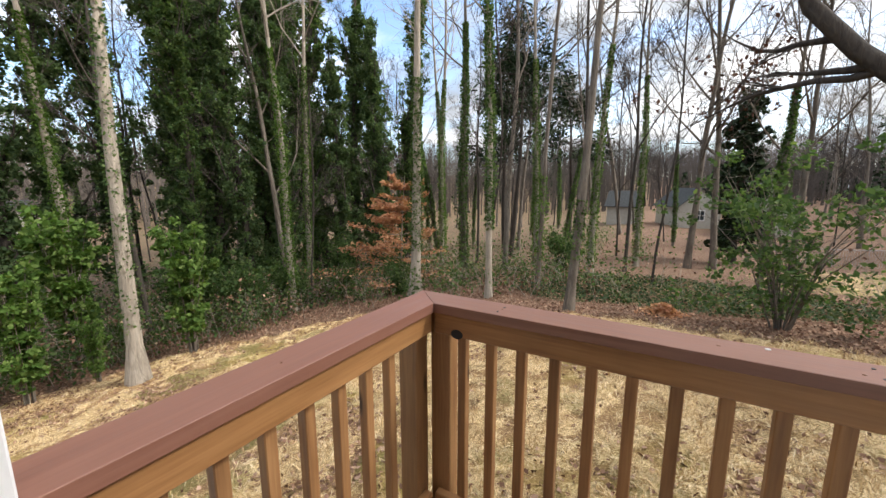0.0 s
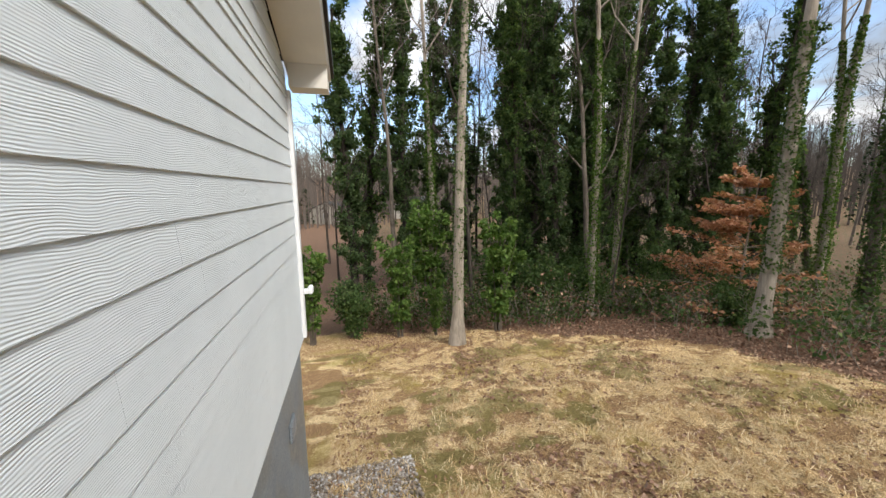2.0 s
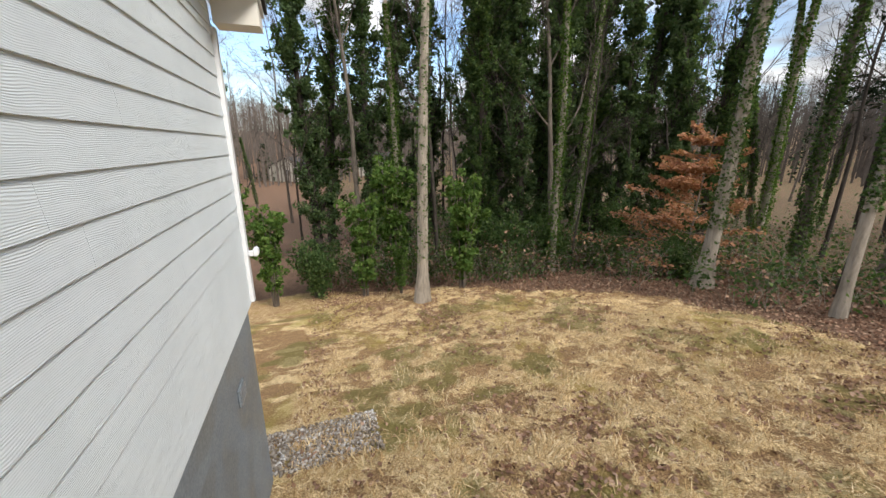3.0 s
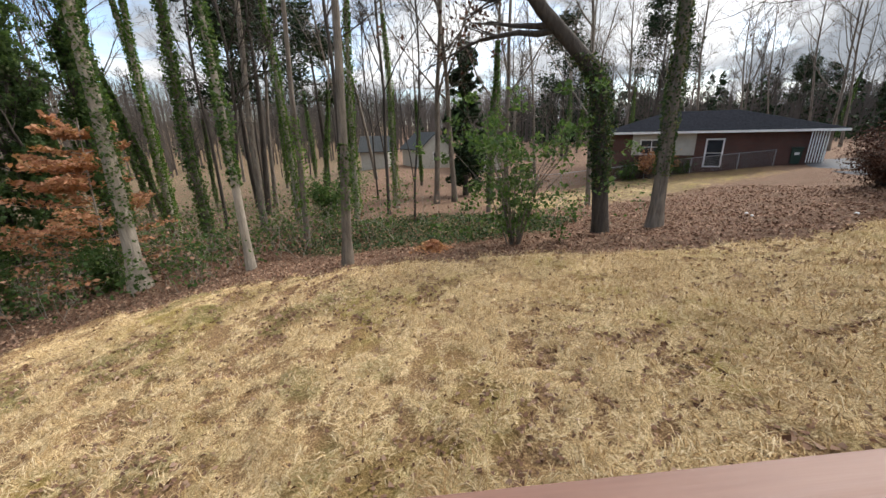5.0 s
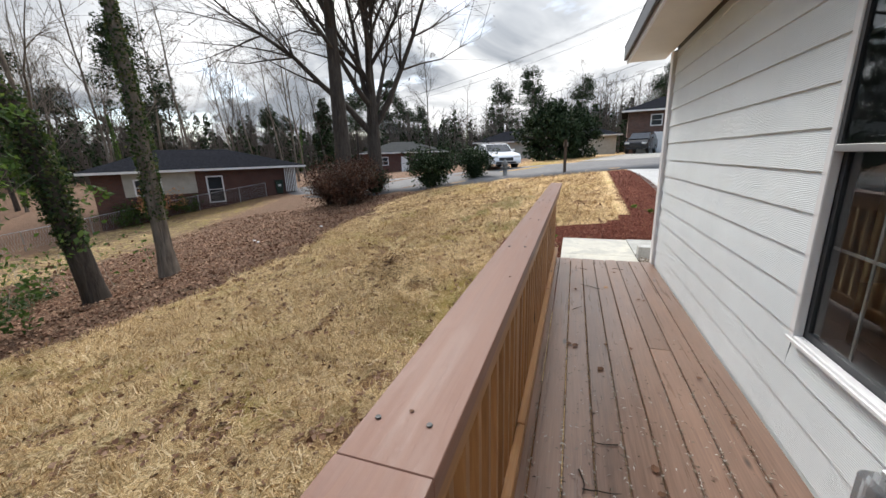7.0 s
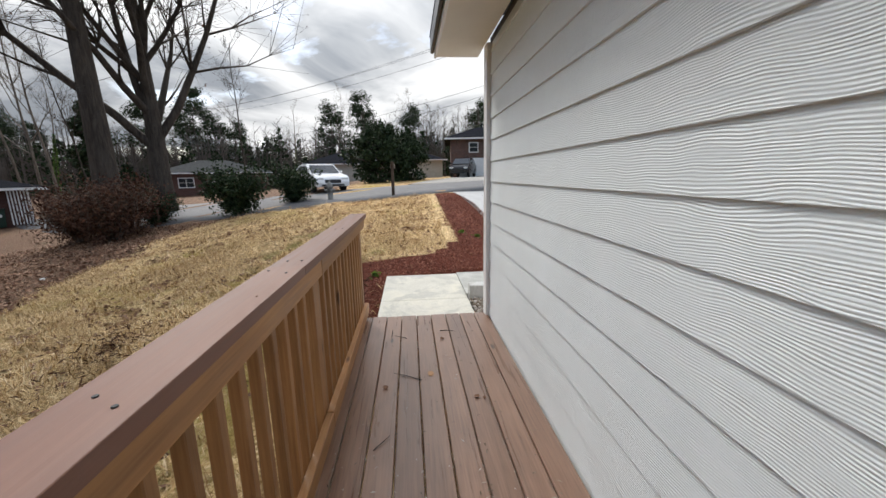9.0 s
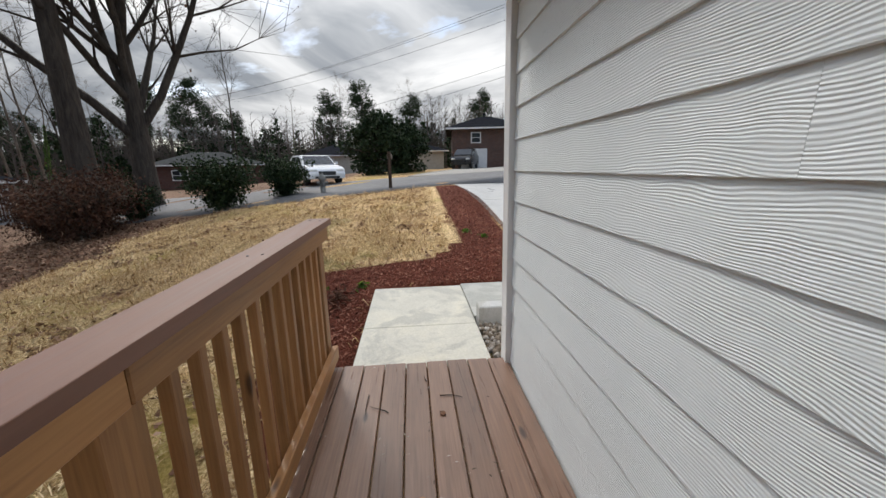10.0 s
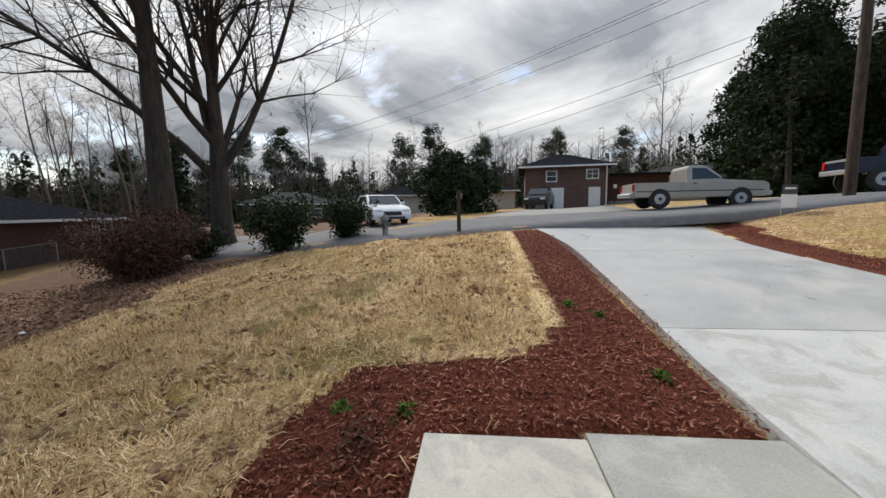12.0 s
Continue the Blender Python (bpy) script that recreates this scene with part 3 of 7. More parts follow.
def build_ground():
    xs = np.concatenate([[-2600, -900, -400, -240, -180, -140, -110, -90], np.arange(-75, -18, 3.0), np.arange(-18, -14, 0.25), np.arange(-14, 15, 0.10), np.arange(15, 26, 0.25), np.arange(26, 75, 3.0), [90, 110, 140, 180, 240, 400, 900, 2600]])
    ys = np.concatenate([[-2600, -900, -400, -200, -120, -80, -55], np.arange(-40, -6, 2.0), np.arange(-6, 1.8, 0.25), np.arange(1.8, 11.8, 0.10), np.arange(11.8, 18, 0.25), np.arange(18, 75, 3.0), [90, 110, 140, 180, 240, 400, 900, 2600]])
    X, Y = np.meshgrid(xs, ys, indexing="ij")
    Z = ground_z(X, Y)
    # under the paving and the house the soil lies a little lower
    pave = ((X > 5.2) & (X < 7.6) & (Y > -0.7) & (Y < 1.75)) | ((X > 7.3) & (X < 15.9) & (Y < -0.7) & (Y > -4.0))
    Z = np.where(pave, Z - 0.12, Z)
    nx, ny = X.shape
    idx = np.arange(nx * ny).reshape(nx, ny)
    f = np.stack([idx[:-1, :-1], idx[1:, :-1], idx[1:, 1:], idx[:-1, 1:]], -1).reshape(-1, 4)
    ob = raw("ground", np.stack([X, Y, Z], -1).reshape(-1, 3), f, GROUND, smooth=True)
    lit, ivy, mul = covers(X, Y)
    col = np.stack([lit, ivy, mul, np.ones_like(lit)], -1).reshape(-1, 4).astype(np.float32)
    at = ob.data.color_attributes.new("cover", "FLOAT_COLOR", "POINT")
    at.data.foreach_set("color", col.ravel())
    th = ob.data.attributes.new("thatch", "FLOAT", "POINT")
    fine_mesh = smooth_step(-15, -13.5, X) * smooth_step(17, 15, X) * smooth_step(-6, -4, Y)
    th.data.foreach_set("value", (thatch(X, Y) * fine_mesh + 0.26 * (1 - fine_mesh) * (1 - neighbour_lawn(X, Y))).ravel().astype(np.float32))
    ms = ob.data.attributes.new("moss", "FLOAT", "POINT")
    ms.data.foreach_set("value", (moss_cover(X, Y) * fine_mesh + 0.62 * neighbour_lawn(X, Y)).ravel().astype(np.float32))
    return tagged(ob, "dry straw lawn falling to leaf litter and ivy", "ground", kind="structure")


build_ground()


def slab(name, outline, zf, thick, material, label, category, step=0.0):
    """A paving slab with an outline, its top at zf(x, y)."""
    bm = bmesh.new()
    top = [bm.verts.new((x, y, float(zf(x, y)))) for x, y in outline]
    low = [bm.verts.new((x, y, float(zf(x, y)) - thick)) for x, y in outline]
    bm.faces.new(top)
    bm.faces.new(low[::-1])
    n = len(outline)
    for i in range(n):
        bm.faces.new((top[i], low[i], low[(i + 1) % n], top[(i + 1) % n]))
    bmesh.ops.recalc_face_normals(bm, faces=bm.faces)
    ob = part(name, bm, material)
    return tagged(ob, label, category, kind="structure")


def strip(name, centre, width, lift, material, label, category, across=5):
    """A road laid over the land along a centre line."""
    V, F = [], []
    c = np.asarray(centre, float)
    d = np.gradient(c, axis=0)
    d /= np.linalg.norm(d, axis=1)[:, None]
    nrm = np.stack([d[:, 1], -d[:, 0]], 1)
    for i in range(len(c)):
        for j in range(across):
            p = c[i] + nrm[i] * width * (j / (across - 1) - 0.5)
            V.append((p[0], p[1], float(land(p[0], p[1])) + lift))
        V.append((*(c[i] + nrm[i] * width * 0.5), float(land(*(c[i] + nrm[i] * width * 0.5))) - 0.2))
        V.append((*(c[i] - nrm[i] * width * 0.5), float(land(*(c[i] - nrm[i] * width * 0.5))) - 0.2))
    k = across + 2
    for i in range(len(c) - 1):
        for j in range(across - 1):
            F.append((i * k + j, i * k + j + 1, (i + 1) * k + j + 1, (i + 1) * k + j))
        F.append((i * k + across - 1, i * k + across, (i + 1) * k + across, (i + 1) * k + across - 1))
        F.append((i * k + across + 1, i * k, (i + 1) * k, (i + 1) * k + across + 1))
    ob = raw(name, V, F, material, smooth=False)
    return tagged(ob, label, category, kind="structure")


ys_road = np.arange(-60, 24, 1.5)
strip("road", np.stack([19.6 + 0.028 * np.clip(ys_road - 5, 0, 99) ** 2 + 0.002 * np.clip(-4 - ys_road, 0, 99) ** 2, ys_road], 1), 6.6, 0.03, ASPHALT, "worn grey asphalt street", "road")
strip("far_driveway", np.stack([np.linspace(22.4, 41.5, 12), np.linspace(-2.0, -7.0, 12)], 1), 7.0, 0.035, OLDDRIVE, "old concrete driveway up to the brick house", "driveway")


def drive_left(x):
    return -0.655 - 0.02 * (x - 7.5) + 0.9 * max(0.0, (x - 12.5) / 3.9) ** 2 * 0.6


drive = thing("driveway", "new pale concrete driveway slabs with damp patches", "driveway", kind="structure")
for x0, x1 in ((5.6, 9.36), (9.375, 13.3), (13.315, 16.35)):
    xs = np.linspace(x0, x1, 6)
    out = [(x, drive_left(x) if x > 7.6 else -0.655) for x in xs] + [(x, -5.1 + 0.5 * smooth_step(10, 14, x) - 0.4 * max(0, (x - 13.5) / 3) ** 2) for x in xs[::-1]]
    s = slab("driveway_slab", out, drive_z, 0.14, CONCRETE if x0 < 9 else DAMPDRIVE, "", "")
    s.parent = drive
    for k in list(s.keys()):
        del s[k]

walkway = thing("walkway", "weathered concrete walkway slabs at the end of the deck", "walkway", kind="structure")
for sp, mt in (((5.27, 6.295, 0.63, 1.72, -0.36, -0.207), WALKCONCRETE), ((6.305, 7.50, 0.63, 1.72, -0.36, -0.21), WALKCONCRETE), ((6.49, 7.58, -0.645, 0.62, -0.36, -0.213), DAMPWALK)):
    part("walkway_slab", boxes(sp, bevel=0.006), mt, walkway)
curb = part("concrete_curb", boxes((6.31, 6.48, -0.62, 0.60, -0.40, -0.055), bevel=0.012), CONCRETE)
tagged(curb, "low pale concrete curb beside the gravel bed", "curb", kind="structure")


# ---------------------------------------------------------------- the house with the deck
WALL_Y, HX0, HX1, DEPTH = 0.585, -5.17, 5.252, -9.4
DOOR = (-0.75, 0.20, -0.05, 2.06)
WIN = (1.335, 2.165, 0.505, 2.215)
SILL, EAVE = -0.34, 2.40
GABLE_X, GABLE_Z, GABLE_SLOPE = 0.95, 2.60, 0.364     # east end, foot and pitch of the gable over the back of the house
GABLE_MID = (HX0 + GABLE_X) / 2


def rake_z(x):
    """Underside of the gable's sloping eave."""
    return GABLE_Z + GABLE_SLOPE * min(x - HX0, GABLE_X - x)


def house():
    w = boxes((HX0, DOOR[0], WALL_Y - 0.15, WALL_Y, SILL, EAVE), (DOOR[1], WIN[0], WALL_Y - 0.15, WALL_Y, SILL, EAVE), (WIN[1], HX1, WALL_Y - 0.15, WALL_Y, SILL, EAVE),
              (DOOR[0], DOOR[1], WALL_Y - 0.15, WALL_Y, DOOR[3], EAVE), (DOOR[0], DOOR[1], WALL_Y - 0.15, WALL_Y, SILL, DOOR[2]),
              (WIN[0], WIN[1], WALL_Y - 0.15, WALL_Y, SILL, WIN[2]), (WIN[0], WIN[1], WALL_Y - 0.15, WALL_Y, WIN[3], EAVE))
    wall = tagged(part("wall_north", w, TRIM), "white lap-sided house wall along the deck", "wall", kind="structure")
    # lap siding, plank by plank
    lap, cover_ = 0.178, 0.030
    z, row = 1.255 - 9 * lap, 0
    rng = random.Random(4)
    while z < EAVE - 0.01:
        z1 = min(z + lap + cover_, EAVE)
        cuts, strips = [(HX0 + 0.095, HX1 - 0.095)], []
        for a, b, lo, hi in ((DOOR[0] - 0.075, DOOR[1] + 0.075, DOOR[2], DOOR[3] + 0.08), (WIN[0] - 0.012, WIN[1] + 0.012, WIN[2] - 0.012, WIN[3] + 0.012)):
            if lo - lap < z < lo - 0.04:
                strips.append((a, b, lo - 0.003))
            if z < hi and z + lap > lo + 0.02:
                cuts = [q for c0, c1 in cuts for q in ((c0, min(c1, a)), (max(c0, b), c1)) if q[1] - q[0] > 0.03]
        x_joint = HX0 + 0.1 + rng.uniform(0.6, 3.5)
        if abs(z - 0.899) < 0.02:
            x_joint = -2.44
        joints = [x_joint + 3.66 * k for k in range(4)]
        for c0, c1, top_z in [(p, q, z1) for p, q in cuts] + strips:
            ends = [c0] + [j for j in joints if c0 + 0.15 < j < c1 - 0.15] + [c1]
            for a, b in zip(ends[:-1], ends[1:]):
                bm = bmesh.new()
                y0, yb, yt = WALL_Y, WALL_Y + 0.017, WALL_Y + 0.004
                pr = [(y0 + 0.0015, z), (yb - 0.002, z), (yb, z + 0.002), (yt, top_z), (y0 + 0.0015, top_z)]
                e0 = [bm.verts.new((a + 0.0004, y, q)) for y, q in pr]
                e1 = [bm.verts.new((b - 0.0004, y, q)) for y, q in pr]
                bm.faces.new(e0)
                bm.faces.new(e1[::-1])
                for i in range(5):
                    bm.faces.new((e0[i], e1[i], e1[(i + 1) % 5], e0[(i + 1) % 5]))
                bmesh.ops.recalc_face_normals(bm, faces=bm.faces)
                part("siding_plank", bm, SIDING, wall)
        z += lap
        row += 1
    # the gable above, its planks cut to the slope
    z = 1.255 - 9 * lap + lap * math.ceil((EAVE - 0.01 - 1.255 + 9 * lap) / lap)
    z -= 0.0 if z - EAVE < 0.02 else lap
    peak = rake_z(GABLE_MID)
    while z < peak - 0.05:
        z1 = min(z + lap + cover_, peak)
        lo_x = [HX0 + 0.095 + max(0.0, (q - GABLE_Z) / GABLE_SLOPE) for q in (z, z1)]
        hi_x = [GABLE_X - max(0.0, (q - GABLE_Z) / GABLE_SLOPE) for q in (z, z1)]
        zb = max(z, EAVE + 0.001)
        bm = bmesh.new()
        pr = [(WALL_Y + 0.0015, zb, 0), (WALL_Y + 0.017, zb, 0), (WALL_Y + 0.004, z1, 1), (WALL_Y + 0.0015, z1, 1)]
        e0 = [bm.verts.new((lo_x[i], y, q)) for y, q, i in pr]
        e1 = [bm.verts.new((max(hi_x[i], lo_x[i] + 0.01), y, q)) for y, q, i in pr]
        bm.faces.new(e0)
        bm.faces.new(e1[::-1])
        for i in range(4):
            bm.faces.new((e0[i], e1[i], e1[(i + 1) % 4], e0[(i + 1) % 4]))
        bmesh.ops.recalc_face_normals(bm, faces=bm.faces)
        part("siding_plank", bm, SIDING, wall)
        z += lap
    for x0, x1, lo in ((HX0, HX0 + 0.09, SILL), (HX1 - 0.09, HX1, -0.02)):
        tagged(part("corner_trim", boxes((x0, x1, WALL_Y, WALL_Y + 0.047, lo, EAVE), bevel=0.003), TRIM, wall))
    # the other walls, only as plain closing walls
    for nm, b in (("wall_east", (HX1 - 0.15, HX1, DEPTH, WALL_Y - 0.152, SILL, EAVE)), ("wall_west", (HX0, HX0 + 0.15, DEPTH, WALL_Y - 0.152, SILL, EAVE)), ("wall_south", (HX0, HX1, DEPTH - 0.15, DEPTH - 0.002, SILL, EAVE))):
        tagged(part(nm, boxes(b), TRIM), "white painted house wall", "wall", kind="structure")
    tagged(part("corner_board", boxes((HX1 + 0.001, HX1 + 0.030, WALL_Y - 0.09, WALL_Y + 0.047, -0.20, EAVE), bevel=0.003), TRIM), "white vertical corner board", "trim", kind="structure")
    tagged(part("foundation", boxes((HX0 + 0.04, HX1 - 0.03, DEPTH, WALL_Y - 0.045, -4.6, SILL - 0.002)), FOUNDATION), "grey-blue painted basement wall below the siding", "foundation", kind="structure")
    tagged(part("floor", boxes((HX0 + 0.152, HX1 - 0.152, DEPTH + 0.002, WALL_Y - 0.152, -0.24, -0.05)), ROOM), "plain indoor floor", "floor", kind="structure")
    tagged(part("ceiling", boxes((HX0 + 0.001, HX1 - 0.001, DEPTH, WALL_Y - 0.001, EAVE + 0.002, EAVE + 0.06)), ROOM), "plain indoor ceiling", "ceiling", kind="structure")
    for x in (-1.2, 1.0):
        tagged(part("room_partition", boxes((x - 0.05, x + 0.05, -4.0, WALL_Y - 0.154, -0.048, EAVE)), ROOM), "plain indoor partition wall", "wall", kind="structure")
    tagged(part("room_partition", boxes((HX0 + 0.16, HX1 - 0.16, -4.1, -4.002, -0.048, EAVE)), ROOM), "plain indoor partition wall", "wall", kind="structure")
    # eave of the long side: soffit, fascia, drip edge, roof
    ex0, ex1, ey = GABLE_X + 0.002, HX1 + 0.32, WALL_Y + 0.44
    tagged(part("soffit", boxes((ex0, ex1, WALL_Y + 0.049, ey, EAVE, EAVE + 0.02)), SOFFIT), "cream painted soffit under the eave", "soffit", kind="structure")
    tagged(part("fascia", boxes((ex0, ex1, ey, ey + 0.022, EAVE - 0.012, EAVE + 0.17), bevel=0.003), TRIM), "white fascia board", "fascia", kind="structure")
    tagged(part("drip_edge", boxes((ex0, ex1 + 0.02, ey + 0.024, ey + 0.055, EAVE + 0.03, EAVE + 0.20), bevel=0.008), GUTTER), "black metal drip edge along the eave", "gutter", kind="structure")

    def prism(prof, along, a0, a1):
        """A profile drawn out along x (profile y, z) or along y (profile x, z)."""
        bm = bmesh.new()
        ends = [[bm.verts.new((q, u, v) if along == "x" else (u, q, v)) for u, v in prof] for q in (a0, a1)]
        bm.faces.new(ends[0])
        bm.faces.new(ends[1][::-1])
        n = len(prof)
        for i in range(n):
            bm.faces.new((ends[0][i], ends[1][i], ends[1][(i + 1) % n], ends[0][(i + 1) % n]))
        bmesh.ops.recalc_face_normals(bm, faces=bm.faces)
        return bm

    mid = (DEPTH + WALL_Y) / 2
    prof = [(ey + 0.06, EAVE + 0.18), (mid, EAVE + 2.2), (DEPTH - 0.5, EAVE + 0.18), (DEPTH - 0.5, EAVE + 0.14), (mid, EAVE + 2.1), (ey + 0.02, EAVE + 0.14)]
    tagged(part("roof", prism(prof, "x", GABLE_X + 0.12, ex1 + 0.03), SHINGLE), "dark shingle roof over the house", "roof", kind="structure")
    # the gable over the back of the house: raked soffits, barge boards, boxed eave end
    xw, xe = HX0 - 0.10, GABLE_X + 0.10
    zw, zp = rake_z(HX0) - 0.10 * GABLE_SLOPE, rake_z(GABLE_MID)
    for side, xa in ((-1, xw), (1, xe)):
        tagged(part("soffit", prism([(xa, zw), (GABLE_MID, zp), (GABLE_MID, zp + 0.02), (xa, zw + 0.02)], "y", WALL_Y + 0.019, ey), SOFFIT), "cream painted sloping soffit under the gable", "soffit", kind="structure")
        tagged(part("barge_board", prism([(xa, zw - 0.01), (GABLE_MID, zp - 0.01), (GABLE_MID, zp + 0.17), (xa, zw + 0.17)], "y", ey + 0.001, ey + 0.022), TRIM), "white barge board along the gable", "fascia", kind="structure")
        tagged(part("drip_edge", prism([(xa - 0.02 * -side, zw + 0.03), (GABLE_MID, zp + 0.03), (GABLE_MID, zp + 0.20), (xa - 0.02 * -side, zw + 0.20)], "y", ey + 0.024, ey + 0.055), GUTTER), "black metal drip edge along the gable", "gutter", kind="structure")
        tagged(part("roof", prism([(xa, zw + 0.175), (GABLE_MID, zp + 0.175), (GABLE_MID, zp + 0.23), (xa, zw + 0.23)], "y", DEPTH - 0.5, ey + 0.05), SHINGLE), "dark shingle roof over the gabled end", "roof", kind="structure")
    tagged(part("eave_return", prism([(HX0 - 0.12, EAVE + 0.02), (HX0 + 0.15, EAVE + 0.02), (HX0 + 0.15, rake_z(HX0 + 0.15) - 0.001), (HX0 - 0.12, rake_z(HX0) - 0.12 * GABLE_SLOPE - 0.001)], "y", WALL_Y + 0.049, ey - 0.002), SOFFIT), "cream boxed eave end", "eave", kind="structure")
    for y0 in (WALL_Y - 0.15, DEPTH):
        tagged(part("gable_wall", prism([(HX0, EAVE + 0.062), (GABLE_X, EAVE + 0.062), (GABLE_X, GABLE_Z), (GABLE_MID, zp), (HX0, GABLE_Z)], "y", y0, y0 + 0.148), TRIM), "white gable wall under the roof", "wall", kind="structure")
    for x in (GABLE_X + 0.13, HX1 - 0.17):
        tagged(part("gable_wall", prism([(WALL_Y - 0.01, EAVE + 0.061), (mid, EAVE + 2.05), (DEPTH, EAVE + 0.061)], "x", x, x + 0.15), TRIM), "white gable wall under the roof", "wall", kind="structure")
    # doorway
    d = thing("door_1", "open doorway with white casing onto the deck", "door", kind="structure")
    for sp in ((DOOR[0] - 0.07, DOOR[0], WALL_Y - 0.15, WALL_Y + 0.04, -0.045, DOOR[3] + 0.07), (DOOR[1], DOOR[1] + 0.07, WALL_Y - 0.15, WALL_Y + 0.04, -0.045, DOOR[3] + 0.07), (DOOR[0], DOOR[1], WALL_Y - 0.15, WALL_Y + 0.04, DOOR[3], DOOR[3] + 0.07)):
        sp = (sp[0], sp[1], WALL_Y + 0.001, sp[3], sp[4], sp[5])
        part("door_casing", boxes(sp, bevel=0.003), TRIM, d)
    part("threshold", boxes((DOOR[0], DOOR[1], WALL_Y - 0.15, WALL_Y + 0.02, -0.049, -0.008), bevel=0.004), STEEL, d, "metal threshold")
    # window: vinyl frame, two sashes with muntins
    wn = thing("window_1", "white vinyl double-hung window with grilles", "window", kind="structure")
    x0, x1, z0, z1 = WIN
    yo = WALL_Y + 0.032
    for i, sp in enumerate(((x0, x0 + 0.050, z0, z1), (x1 - 0.042, x1, z0, z1), (x0 + 0.050, x1 - 0.042, z0, z0 + 0.034), (x0 + 0.050, x1 - 0.042, z1 - 0.04, z1))):
        part("window_frame", boxes((sp[0], sp[1], WALL_Y - 0.005, yo, sp[2], sp[3]), bevel=0.004), TRIM, wn)
        # added lining over the white reveal; its dark colour stands in for shade
        part("jamb_liner", boxes((sp[0], sp[1], WALL_Y - 0.15, WALL_Y - 0.007, sp[2], sp[3])), SASH, wn, "added dark lining standing in for shade in the reveal")
    part("window_sill", boxes((x0 + 0.001, x1 - 0.001, yo + 0.001, yo + 0.012, z0 + 0.004, z0 + 0.022), bevel=0.003), TRIM, wn)
    zm = 1.352
    part("meeting_rail", boxes((x0 + 0.051, x1 - 0.043, WALL_Y + 0.0255, WALL_Y + 0.030, zm - 0.014, zm + 0.014), bevel=0.002), STEEL, wn, "pale grey meeting rail")
    for nm, y, lo, hi in (("lower_sash", WALL_Y - 0.022, z0 + 0.034, zm + 0.016), ("upper_sash", WALL_Y + 0.010, zm - 0.016, z1 - 0.04)):
        a, b = x0 + 0.050, x1 - 0.042
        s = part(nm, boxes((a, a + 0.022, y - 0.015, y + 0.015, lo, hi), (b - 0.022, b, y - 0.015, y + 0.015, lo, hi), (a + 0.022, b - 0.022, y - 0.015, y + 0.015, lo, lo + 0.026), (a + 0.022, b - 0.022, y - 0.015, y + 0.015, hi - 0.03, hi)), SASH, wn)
        g = part("pane", boxes((a + 0.022, b - 0.022, y + 0.002, y + 0.006, lo + 0.026, hi - 0.03)), GLASS, s, "clear reflecting glass")
        g.visible_shadow = False
        wd = (b - a - 0.044) / 3
        for k in (1, 2):
            xm = a + 0.022 + wd * k
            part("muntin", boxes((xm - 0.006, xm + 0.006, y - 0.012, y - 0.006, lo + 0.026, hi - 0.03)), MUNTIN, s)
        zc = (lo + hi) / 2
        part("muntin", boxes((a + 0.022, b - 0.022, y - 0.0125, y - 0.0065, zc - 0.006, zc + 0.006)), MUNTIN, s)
    # outlet under the window, with a clear bubble cover
    o = thing("outdoor_outlet", "weatherproof outlet with a clear bubble cover on the siding", "outlet", at=(1.47, WALL_Y + 0.019, 0.30))
    part("back_plate", boxes((-0.06, 0.06, 0, 0.02, -0.075, 0.075), bevel=0.006), STEEL, o)
    part("bubble_cover", boxes((-0.055, 0.055, 0.022, 0.085, -0.07, 0.07), bevel=0.014), CLEARCOVER, o, "clear plastic bubble cover")
    part("socket_face", boxes((-0.034, 0.034, 0.021, 0.034, -0.055, 0.055), bevel=0.004), DARKPLASTIC, o, "dark socket behind the cover")
    # small camera or sensor at the back corner
    s = thing("security_sensor", "small white security sensor on the house corner", "sensor", at=(HX0 + 0.05, WALL_Y + 0.048, 0.21))
    part("mount", boxes((-0.025, 0.025, 0, 0.05, -0.03, 0.03), bevel=0.008), TRIM, s)
    part("sensor_head", boxes((-0.09, 0.03, 0.045, 0.10, -0.035, 0.055), bevel=0.015), TRIM, s)
    v = thing("foundation_vent", "small pale vent in the grey basement wall", "vent", at=(-4.3, WALL_Y - 0.043, -0.95))
    part("vent_frame", boxes((-0.12, 0.12, 0, 0.02, -0.09, 0.09), bevel=0.005), FOUNDATION, v)
    for k in range(4):
        part("slat", boxes((-0.10, 0.10, 0.02, 0.03, -0.07 + 0.04 * k, -0.055 + 0.04 * k)), STEEL, v)


house()


# ---------------------------------------------------------------- deck and railing
XL, YI = -0.81, 1.725                   # inner edges of the rail caps
CAPW, RAILTOP, DECK_END = 0.140, 0.990, 5.24
XO, YO = XL - CAPW, YI + CAPW


